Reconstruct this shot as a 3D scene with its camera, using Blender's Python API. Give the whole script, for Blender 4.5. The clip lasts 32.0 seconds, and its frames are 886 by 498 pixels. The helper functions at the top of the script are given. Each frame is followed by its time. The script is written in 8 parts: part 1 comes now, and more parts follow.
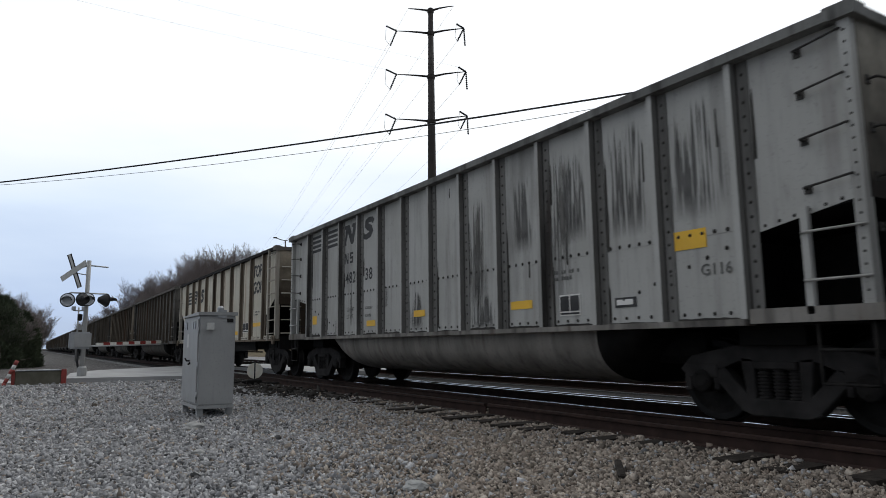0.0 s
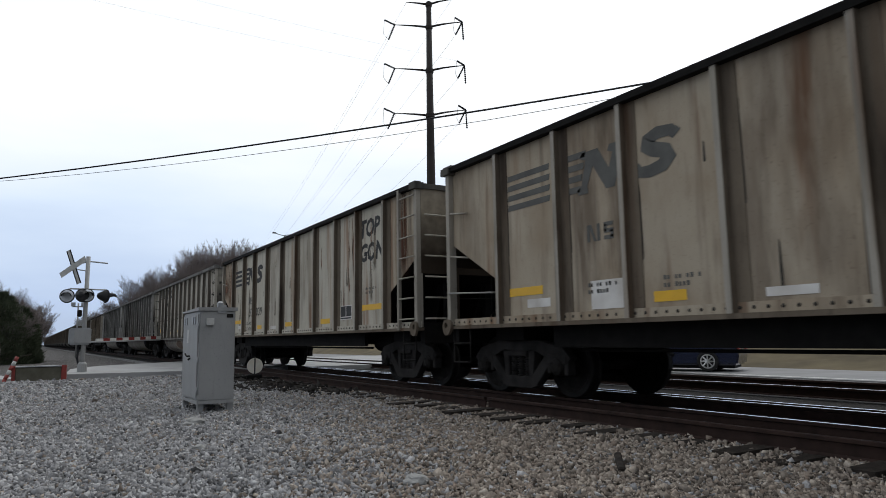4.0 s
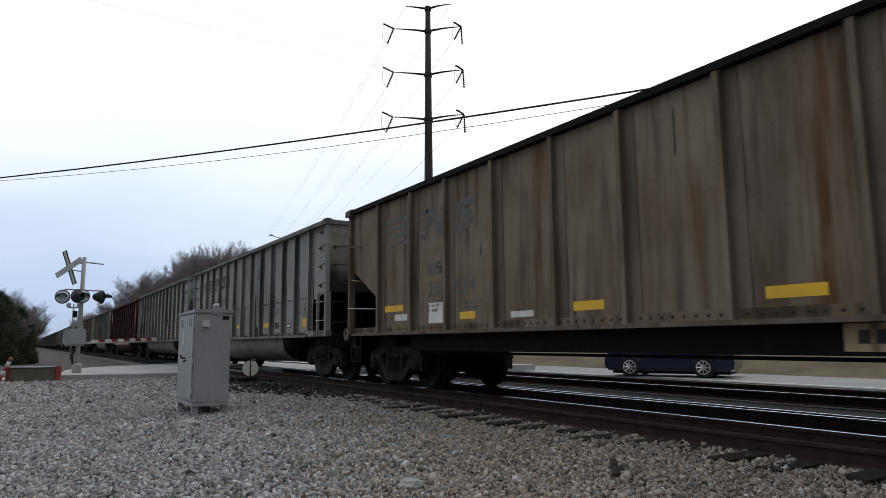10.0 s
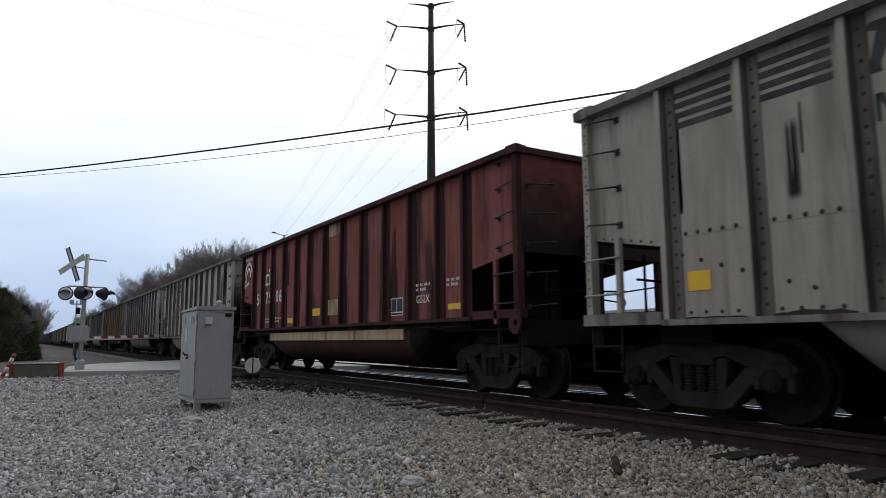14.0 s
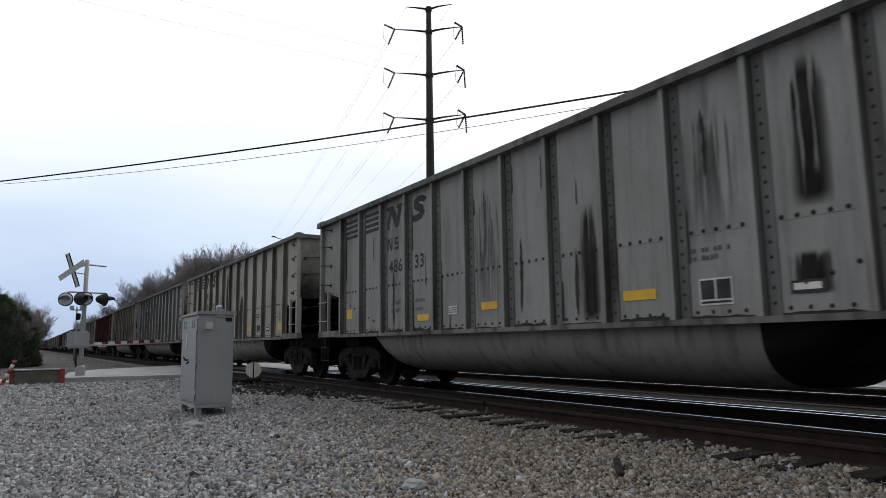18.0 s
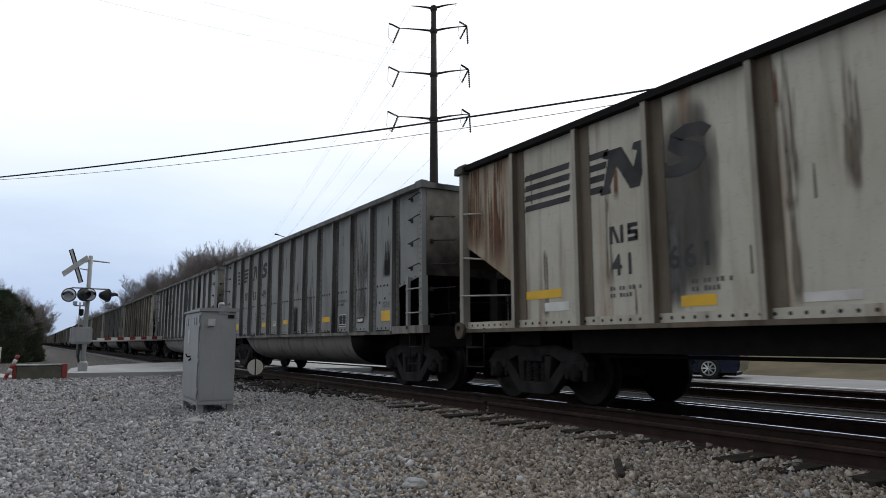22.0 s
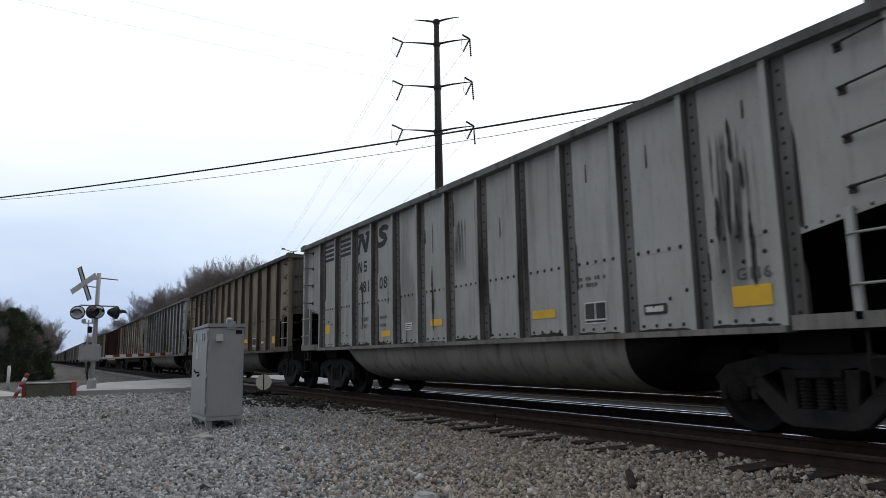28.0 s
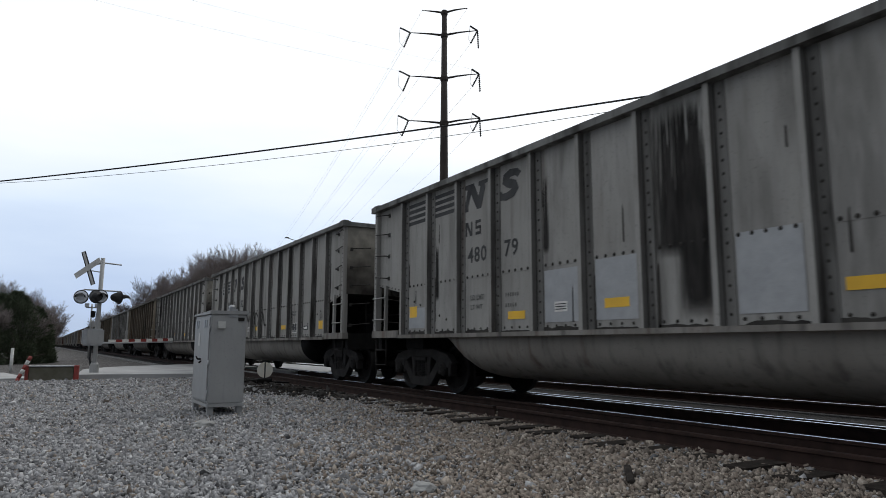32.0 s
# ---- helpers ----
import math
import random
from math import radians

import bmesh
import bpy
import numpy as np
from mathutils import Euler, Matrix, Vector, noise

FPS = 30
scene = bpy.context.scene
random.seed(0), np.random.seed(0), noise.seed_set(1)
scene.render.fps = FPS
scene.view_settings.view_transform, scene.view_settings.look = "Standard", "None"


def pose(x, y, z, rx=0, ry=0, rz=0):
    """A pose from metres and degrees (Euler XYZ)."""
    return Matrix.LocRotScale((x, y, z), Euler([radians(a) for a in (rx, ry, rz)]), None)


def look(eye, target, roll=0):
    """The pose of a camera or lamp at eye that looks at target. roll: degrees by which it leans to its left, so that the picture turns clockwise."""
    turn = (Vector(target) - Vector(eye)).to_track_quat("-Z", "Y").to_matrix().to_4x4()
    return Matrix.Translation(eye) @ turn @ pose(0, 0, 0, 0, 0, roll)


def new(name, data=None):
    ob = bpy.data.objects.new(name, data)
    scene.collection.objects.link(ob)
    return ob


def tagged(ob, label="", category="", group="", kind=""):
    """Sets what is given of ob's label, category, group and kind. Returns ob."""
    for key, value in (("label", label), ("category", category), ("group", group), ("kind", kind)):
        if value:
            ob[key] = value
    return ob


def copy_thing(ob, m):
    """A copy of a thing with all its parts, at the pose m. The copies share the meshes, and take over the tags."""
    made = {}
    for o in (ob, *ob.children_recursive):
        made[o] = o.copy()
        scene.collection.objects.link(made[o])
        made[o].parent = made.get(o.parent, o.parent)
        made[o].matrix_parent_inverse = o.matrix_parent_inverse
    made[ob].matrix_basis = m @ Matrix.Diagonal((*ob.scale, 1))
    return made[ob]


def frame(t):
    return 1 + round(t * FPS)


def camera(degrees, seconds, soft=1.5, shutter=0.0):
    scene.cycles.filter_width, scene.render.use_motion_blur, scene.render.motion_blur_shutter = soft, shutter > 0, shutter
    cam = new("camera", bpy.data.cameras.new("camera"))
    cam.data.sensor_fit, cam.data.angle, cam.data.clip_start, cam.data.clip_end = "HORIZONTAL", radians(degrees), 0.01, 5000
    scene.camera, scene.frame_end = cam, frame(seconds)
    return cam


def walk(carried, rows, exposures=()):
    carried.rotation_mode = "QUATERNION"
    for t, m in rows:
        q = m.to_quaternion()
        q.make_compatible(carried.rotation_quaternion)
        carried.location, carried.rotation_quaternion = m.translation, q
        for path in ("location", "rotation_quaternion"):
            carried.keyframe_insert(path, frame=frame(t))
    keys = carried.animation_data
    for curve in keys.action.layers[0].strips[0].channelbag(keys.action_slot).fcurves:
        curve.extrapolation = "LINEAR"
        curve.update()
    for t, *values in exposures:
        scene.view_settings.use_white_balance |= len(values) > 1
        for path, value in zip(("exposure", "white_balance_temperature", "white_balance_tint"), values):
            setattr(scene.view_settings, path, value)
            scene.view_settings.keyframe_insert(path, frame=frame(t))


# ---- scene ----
cam = camera(66.69, 32.0, soft=0.6, shutter=0.07)
EYE = (0.0, 0.0, 0.89)          # rail tops are z = 0, the train runs towards -x
TRACK = 7.53                    # centre line of the near track


def aim(yaw, tilt, lean):
    """Camera pose: yaw is left of +y, tilt upwards."""
    return pose(*EYE, 90 + tilt, 0, yaw) @ pose(0, 0, 0, 0, 0, lean)


walk(cam, [
    (0, aim(58.63, 8.03, -0.65)), (0.5, aim(58.62, 8.09, -0.64)), (1, aim(58.61, 8.06, -0.81)), (1.5, aim(58.63, 8.05, -0.73)),
    (2, aim(58.62, 7.95, -0.81)), (2.5, aim(58.66, 7.86, -0.79)), (3, aim(58.65, 7.73, -0.99)), (3.5, aim(58.65, 7.58, -1.00)),
    (5.5, aim(58.16, 7.77, -0.49)), (6, aim(57.78, 8.28, -0.56)), (6.5, aim(57.54, 8.68, -0.99)), (7, aim(57.51, 8.80, -1.14)),
    (7.5, aim(57.60, 8.73, -0.90)), (8, aim(57.71, 8.57, -0.70)), (8.5, aim(57.82, 8.38, -0.84)), (9, aim(57.98, 8.18, -0.90)),
    (9.5, aim(58.17, 8.01, -0.57)), (10, aim(58.31, 7.88, -0.44)), (10.5, aim(58.45, 7.83, -0.51)), (11, aim(58.54, 7.66, -0.69)),
    (11.5, aim(58.64, 7.56, -0.71)), (12, aim(58.65, 7.62, -0.50)), (12.5, aim(58.65, 7.71, -0.44)), (13, aim(58.59, 7.77, -0.42)),
    (13.5, aim(58.55, 7.75, -0.33)), (14, aim(58.52, 7.69, -0.26)), (14.5, aim(58.48, 7.55, -0.67)), (16.5, aim(58.49, 7.26, -0.83)),
    (17, aim(58.52, 7.38, -0.69)), (17.5, aim(58.48, 7.66, -0.84)), (18, aim(58.50, 7.91, -0.77)), (18.5, aim(58.54, 8.12, -0.98)),
    (19, aim(58.53, 8.22, -1.28)), (19.5, aim(58.57, 8.23, -1.38)), (20, aim(58.61, 8.22, -0.88)), (20.5, aim(58.65, 8.26, -0.63)),
    (21, aim(58.73, 8.16, -0.29)), (21.5, aim(58.74, 8.04, -0.07)), (22, aim(58.74, 7.85, -0.20)), (22.5, aim(58.72, 7.63, -0.48)),
    (23, aim(58.67, 7.43, -0.43)), (23.5, aim(58.66, 7.28, -0.39)), (24, aim(58.63, 7.21, -0.27)), (24.5, aim(58.71, 7.17, -0.23)),
    (25, aim(58.73, 7.16, -0.45)), (25.5, aim(58.75, 7.26, -0.90)), (27.5, aim(59.18, 8.57, -0.87)), (28, aim(59.28, 8.88, -1.02)),
    (28.5, aim(59.38, 9.09, -1.11)), (29, aim(59.46, 9.14, -0.85)), (29.5, aim(59.59, 9.07, -0.60)), (30, aim(59.61, 8.88, -0.39)),
    (30.5, aim(59.62, 8.64, -0.25)), (31, aim(59.62, 8.41, -0.09)), (31.5, aim(59.57, 8.28, -0.05)), (32, aim(59.57, 8.19, 0.19)),
])

# ---- world and light ----
SUN_EL, SUN_AZ = radians(50), radians(-35)
world = bpy.data.worlds.new("world")
scene.world = world
world.use_nodes = True
wn, wl = world.node_tree.nodes, world.node_tree.links
wn.clear()
w_out = wn.new("ShaderNodeOutputWorld")
w_bg = wn.new("ShaderNodeBackground")
w_sky = wn.new("ShaderNodeTexSky")
w_sky.sky_type, w_sky.sun_disc = "NISHITA", False
w_sky.sun_elevation, w_sky.sun_rotation = SUN_EL, SUN_AZ
w_sky.dust_density, w_sky.air_density = 3.0, 1.0
# an overcast layer: white overhead, blue-grey cloud banks near the horizon
w_co = wn.new("ShaderNodeTexCoord")
w_sep = wn.new("ShaderNodeSeparateXYZ")
w_map = wn.new("ShaderNodeMapping")
w_map.inputs["Scale"].default_value = (1.3, 1.3, 5.5)
w_noise = wn.new("ShaderNodeTexNoise")
w_noise.inputs["Scale"].default_value, w_noise.inputs["Detail"].default_value = 1.7, 5
w_add = wn.new("ShaderNodeMath")
w_add.operation = "MULTIPLY_ADD"
w_add.inputs[1].default_value = 0.20
w_ramp = wn.new("ShaderNodeValToRGB")
els = w_ramp.color_ramp.elements
els[0].position, els[0].color = 0.08, (0.46, 0.55, 0.70, 1)
els[1].position, els[1].color = 0.40, (1.06, 1.10, 1.14, 1)
e = els.new(0.17)
e.color = (0.53, 0.66, 0.90, 1)
e = els.new(0.27)
e.color = (0.77, 0.89, 1.06, 1)
w_mix = wn.new("ShaderNodeMixRGB")
w_mix.inputs[0].default_value = 0.93
w_gain = wn.new("ShaderNodeMixRGB")
w_gain.blend_type, w_gain.inputs[0].default_value = "MULTIPLY", 1.0
w_gain.inputs[2].default_value = (0.10, 0.10, 0.10, 1)
wl.new(w_co.outputs["Generated"], w_sep.inputs[0])
wl.new(w_co.outputs["Generated"], w_map.inputs[0])
wl.new(w_map.outputs[0], w_noise.inputs["Vector"])
wl.new(w_noise.outputs["Fac"], w_add.inputs[0])
wl.new(w_sep.outputs["Z"], w_add.inputs[2])
wl.new(w_add.outputs[0], w_ramp.inputs[0])
wl.new(w_sky.outputs[0], w_gain.inputs[1])
wl.new(w_gain.outputs[0], w_mix.inputs[1])
wl.new(w_ramp.outputs[0], w_mix.inputs[2])
# the cloud is thinner and brighter beyond the train, heavier behind the viewer
w_dot = wn.new("ShaderNodeVectorMath")
w_dot.operation = "DOT_PRODUCT"
w_dot.inputs[1].default_value = (-0.80, 0.55, 0.25)
w_side = wn.new("ShaderNodeMapRange")
w_side.inputs["From Min"].default_value, w_side.inputs["From Max"].default_value = -0.75, 0.45
w_side.inputs["To Min"].default_value, w_side.inputs["To Max"].default_value = 0.32, 1.0
w_dim = wn.new("ShaderNodeVectorMath")
w_dim.operation = "SCALE"
wl.new(w_co.outputs["Generated"], w_dot.inputs[0])
wl.new(w_dot.outputs["Value"], w_side.inputs["Value"])
wl.new(w_mix.outputs[0], w_dim.inputs[0])
wl.new(w_side.outputs[0], w_dim.inputs["Scale"])
w_inv = wn.new("ShaderNodeMath")
w_inv.operation, w_inv.inputs[0].default_value = "SUBTRACT", 1.0
w_tint = wn.new("ShaderNodeMixRGB")
w_tint.blend_type, w_tint.inputs[2].default_value = "MULTIPLY", (0.95, 0.99, 1.06, 1)
wl.new(w_side.outputs[0], w_inv.inputs[1])
wl.new(w_inv.outputs[0], w_tint.inputs[0])
wl.new(w_dim.outputs[0], w_tint.inputs[1])
wl.new(w_tint.outputs[0], w_bg.inputs["Color"])
w_bg.inputs["Strength"].default_value = 1.0
wl.new(w_bg.outputs[0], w_out.inputs[0])

sun = new("sun", bpy.data.lights.new("sun", "SUN"))
sun.data.energy, sun.data.angle, sun.data.color = 0.5, radians(25), (1.0, 0.97, 0.92)
sun.matrix_world = look((0, 0, 60), (0 + 40 * math.sin(SUN_AZ) * -1, 40 * math.cos(SUN_AZ) * -1, 60 - 40 * math.tan(SUN_EL)))
scene.view_settings.exposure = 0.0


# ---- materials ----
def material(name, rough=0.7, metal=0.0):
    m = bpy.data.materials.new(name)
    m.use_nodes = True
    b = m.node_tree.nodes["Principled BSDF"]
    b.inputs["Roughness"].default_value, b.inputs["Metallic"].default_value = rough, metal
    if rough > 0.55 and metal < 0.5:
        b.inputs["Specular IOR Level"].default_value = 0.16      # dusty, dull
    return m, m.node_tree.nodes, m.node_tree.links, b


def coords(n, l, stretch=(1, 1, 1), by_object=True):
    """Object coordinates, shifted by the object's own random number."""
    co, mp = n.new("ShaderNodeTexCoord"), n.new("ShaderNodeMapping")
    mp.inputs["Scale"].default_value = stretch
    if by_object:
        info, mul = n.new("ShaderNodeObjectInfo"), n.new("ShaderNodeMath")
        mul.operation, mul.inputs[1].default_value = "MULTIPLY", 57.0
        l.new(info.outputs["Random"], mul.inputs[0])
        l.new(mul.outputs[0], mp.inputs["Location"])
    l.new(co.outputs["Object"], mp.inputs["Vector"])
    return mp.outputs[0]


def noise_fac(n, l, vec, scale, detail=4, lo=0.4, hi=0.6, top=1.0):
    t, r = n.new("ShaderNodeTexNoise"), n.new("ShaderNodeMapRange")
    t.inputs["Scale"].default_value, t.inputs["Detail"].default_value = scale, detail
    r.inputs["From Min"].default_value, r.inputs["From Max"].default_value, r.inputs["To Max"].default_value = lo, hi, top
    l.new(vec, t.inputs["Vector"])
    l.new(t.outputs["Fac"], r.inputs["Value"])
    return r.outputs[0]


def blend(n, l, fac, a, b):
    x = n.new("ShaderNodeMixRGB")
    if isinstance(fac, float):
        x.inputs[0].default_value = fac
    else:
        l.new(fac, x.inputs[0])
    for i, c in ((1, a), (2, b)):
        if isinstance(c, tuple):
            x.inputs[i].default_value = (*c, 1)
        else:
            l.new(c, x.inputs[i])
    return x.outputs[0]


def relief(n, l, b, height, strength=0.3, distance=0.01):
    u = n.new("ShaderNodeBump")
    u.inputs["Strength"].default_value, u.inputs["Distance"].default_value = strength, distance
    l.new(height, u.inputs["Height"])
    l.new(u.outputs[0], b.inputs["Normal"])


def paint(name, base, light, dark, rust=(0.12, 0.05, 0.025), streak=0.6, rusty=0.3, rough=0.9, metal=0.0, heavy=0.85):
    """Weathered paint on steel: faded patches, run-down streaks, rust bloom and grime; some pieces are stained far more than others."""
    m, n, l, b = material(name, rough, metal)
    v = coords(n, l)
    vs = coords(n, l, (5.0, 5.0, 0.33))
    vb = coords(n, l, (2.3, 2.3, 0.45))
    c = blend(n, l, noise_fac(n, l, v, 0.9, 5, 0.35, 0.7), base, light)
    c = blend(n, l, noise_fac(n, l, vs, 1.1, 3, 0.52, 0.72, streak * 0.85), c, dark)
    c = blend(n, l, noise_fac(n, l, vs, 0.55, 5, 0.58, 0.73, rusty), c, rust)
    info, gate, mul = n.new("ShaderNodeObjectInfo"), n.new("ShaderNodeMapRange"), n.new("ShaderNodeMath")
    gate.inputs["From Min"].default_value, gate.inputs["From Max"].default_value = 0.45, 0.95
    mul.operation = "MULTIPLY"
    l.new(info.outputs["Random"], gate.inputs["Value"])
    l.new(gate.outputs[0], mul.inputs[0])
    l.new(noise_fac(n, l, vb, 1.0, 5, 0.47, 0.62, heavy), mul.inputs[1])
    c = blend(n, l, mul.outputs[0], c, dark)
    vf = coords(n, l, (9.0, 9.0, 1.6))
    c = blend(n, l, noise_fac(n, l, vf, 1.6, 3, 0.56, 0.80, 0.28), c, dark)
    c = blend(n, l, noise_fac(n, l, vb, 2.6, 5, 0.50, 0.76, 0.45), c, light)
    c = blend(n, l, noise_fac(n, l, v, 34.0, 5, 0.60, 0.74, 0.35), c, dark)
    l.new(c, b.inputs["Base Color"])
    l.new(noise_fac(n, l, v, 4.0, 5, 0.3, 0.7, 0.25), b.inputs["Metallic"]) if metal else None
    relief(n, l, b, noise_fac(n, l, v, 1.3, 3, 0.2, 0.8), 0.18, 0.03)
    return m


def plain(name, col, col2, rough=0.7, metal=0.0, scale=6.0, bump=0.2, by_object=True):
    m, n, l, b = material(name, rough, metal)
    v = coords(n, l, by_object=by_object)
    c = blend(n, l, noise_fac(n, l, v, scale, 6, 0.3, 0.7), col, col2)
    l.new(c, b.inputs["Base Color"])
    relief(n, l, b, noise_fac(n, l, v, scale * 4, 4, 0.2, 0.8), bump, 0.01)
    return m


def grainy(name, cols, scale, patch, rough=0.95, bump=0.8, depth=0.03):
    """Loose stones seen from further off: cells of several colours, with broad patches."""
    m, n, l, b = material(name, rough)
    v = coords(n, l, by_object=False)
    vo = n.new("ShaderNodeTexVoronoi")
    vo.inputs["Scale"].default_value = scale
    l.new(v, vo.inputs["Vector"])
    rp = n.new("ShaderNodeValToRGB")
    rp.color_ramp.elements[0].color = (*cols[0], 1)
    rp.color_ramp.elements[1].color = (*cols[1], 1)
    e = rp.color_ramp.elements.new(0.55)
    e.color = (*cols[2], 1)
    sp = n.new("ShaderNodeSeparateColor")
    l.new(vo.outputs["Color"], sp.inputs[0])
    l.new(sp.outputs[0], rp.inputs[0])
    c = blend(n, l, noise_fac(n, l, v, patch, 4, 0.35, 0.7, 0.5), rp.outputs[0], cols[3])
    l.new(c, b.inputs["Base Color"])
    relief(n, l, b, vo.outputs["Distance"], bump, depth)
    return m


def stones_mat(name, cols):
    m, n, l, b = material(name, 0.9)
    g, rp = n.new("ShaderNodeNewGeometry"), n.new("ShaderNodeValToRGB")
    rp.color_ramp.elements[0].color = (*cols[0], 1)
    rp.color_ramp.elements[1].color = (*cols[-1], 1)
    for i, c in enumerate(cols[1:-1]):
        e = rp.color_ramp.elements.new((i + 1) / (len(cols) - 1))
        e.color = (*c, 1)
    l.new(g.outputs["Random Per Island"], rp.inputs[0])
    v = coords(n, l, by_object=False)
    c = blend(n, l, noise_fac(n, l, v, 45, 4, 0.4, 0.75, 0.45), rp.outputs[0], (0.06, 0.055, 0.05))
    l.new(c, b.inputs["Base Color"])
    relief(n, l, b, noise_fac(n, l, v, 90, 4, 0.2, 0.8), 0.3, 0.004)
    return m


GREY = paint("grey_car_paint", (0.275, 0.276, 0.266), (0.335, 0.336, 0.326), (0.09, 0.088, 0.084), streak=0.42, rusty=0.10, heavy=0.45)
LGREY = paint("pale_blue_grey_car_paint", (0.355, 0.361, 0.358), (0.430, 0.439, 0.438), (0.12, 0.12, 0.118), streak=0.42, rusty=0.10, heavy=0.45)
BEIGE = paint("beige_grey_car_paint", (0.390, 0.365, 0.312), (0.466, 0.440, 0.383), (0.075, 0.069, 0.061), streak=0.42, rusty=0.2, heavy=0.55)
WGREY = paint("warm_grey_car_paint", (0.295, 0.286, 0.266), (0.355, 0.347, 0.328), (0.085, 0.080, 0.074), streak=0.5, rusty=0.12, heavy=0.5)
NGREY = paint("light_neutral_grey_car_paint", (0.385, 0.380, 0.358), (0.455, 0.452, 0.432), (0.12, 0.116, 0.11), streak=0.42, rusty=0.12, heavy=0.45)
PALE = paint("pale_cream_grey_car_paint", (0.345, 0.317, 0.268), (0.425, 0.395, 0.345), (0.11, 0.10, 0.08), (0.22, 0.10, 0.045), streak=0.6, rusty=0.45, heavy=0.4)
BROWN = paint("grimy_brown_car_paint", (0.205, 0.170, 0.130), (0.275, 0.235, 0.182), (0.05, 0.042, 0.035), streak=0.7, rusty=0.5)
RED = paint("oxide_red_car_paint", (0.225, 0.071, 0.065), (0.290, 0.108, 0.100), (0.035, 0.019, 0.017), (0.08, 0.034, 0.022), streak=0.8, rusty=0.3)
REDGRIME = paint("grimed_maroon_paint", (0.034, 0.019, 0.018), (0.066, 0.028, 0.026), (0.017, 0.016, 0.015), (0.06, 0.03, 0.02), streak=0.9, rusty=0.4)
RED_RIB = paint("grimed_red_rib_paint", (0.050, 0.022, 0.021), (0.088, 0.034, 0.031), (0.020, 0.014, 0.013), (0.05, 0.025, 0.018), streak=0.8, rusty=0.3)
CREAM = paint("cream_car_paint", (0.50, 0.465, 0.385), (0.60, 0.57, 0.49), (0.15, 0.11, 0.08), (0.26, 0.11, 0.045), streak=0.45, rusty=0.75, heavy=0.45)
RUSTY = paint("rust_brown_car_paint", (0.170, 0.125, 0.088), (0.255, 0.212, 0.160), (0.05, 0.037, 0.027), (0.115, 0.058, 0.026), streak=0.9, rusty=1.0)
DARKCAR = paint("dark_shaded_car_paint", (0.10, 0.095, 0.085), (0.14, 0.13, 0.115), (0.03, 0.03, 0.03), streak=0.7, rusty=0.4)
BAND = paint("faded_buff_band_paint", (0.46, 0.33, 0.20), (0.58, 0.47, 0.32), (0.09, 0.05, 0.035), (0.16, 0.06, 0.03), streak=0.8, rusty=0.7)
GRIME_SHADE = plain("black_grime_and_shade", (0.030, 0.028, 0.026), (0.060, 0.056, 0.050), 0.8, scale=3)
# grimy flange coats, which also put shade on the posts' trailing faces
FLANGE = paint("grimed_shaded_flange_paint", (0.145, 0.141, 0.132), (0.20, 0.196, 0.185), (0.035, 0.032, 0.03), streak=1.0, rusty=0.35, heavy=1.0)
BEIGEFLANGE = paint("grimed_shaded_beige_flange_paint", (0.15, 0.134, 0.112), (0.21, 0.19, 0.16), (0.04, 0.035, 0.03), streak=1.0, rusty=0.35, heavy=1.0)
SILLPAINT = paint("dirty_sill_paint", (0.165, 0.153, 0.137), (0.285, 0.27, 0.248), (0.035, 0.032, 0.03), streak=0.9, rusty=0.4)
STAINED = paint("coal_stained_grey_paint", (0.12, 0.12, 0.115), (0.23, 0.23, 0.22), (0.045, 0.043, 0.04), streak=0.9, rusty=0.1)
DARKRED = paint("blackened_red_paint", (0.035, 0.019, 0.017), (0.07, 0.024, 0.02), (0.018, 0.014, 0.013), (0.05, 0.02, 0.015), streak=0.9, rusty=0.3)
TOPRIB = paint("rust_stained_rib_paint", (0.13, 0.105, 0.08), (0.20, 0.165, 0.125), (0.05, 0.04, 0.032), (0.10, 0.05, 0.025), streak=0.7, rusty=0.6)


def end_paint(name, base, low, z0, z1):
    """End-wall paint caked with coal dust up to an uneven line."""
    m, n, l, b = material(name, 0.9)
    v = coords(n, l)
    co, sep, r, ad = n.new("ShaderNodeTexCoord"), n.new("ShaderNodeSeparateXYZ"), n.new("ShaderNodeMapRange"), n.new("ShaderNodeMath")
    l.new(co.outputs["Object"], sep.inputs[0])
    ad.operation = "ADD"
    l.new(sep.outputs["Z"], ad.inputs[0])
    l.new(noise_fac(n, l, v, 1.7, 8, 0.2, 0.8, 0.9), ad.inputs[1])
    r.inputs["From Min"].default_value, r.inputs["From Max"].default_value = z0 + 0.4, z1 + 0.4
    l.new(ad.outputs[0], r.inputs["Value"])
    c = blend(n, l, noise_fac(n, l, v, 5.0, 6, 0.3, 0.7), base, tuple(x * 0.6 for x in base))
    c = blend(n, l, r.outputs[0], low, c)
    l.new(c, b.inputs["Base Color"])
    relief(n, l, b, noise_fac(n, l, v, 1.6, 5, 0.2, 0.8), 0.2, 0.02)
    return m


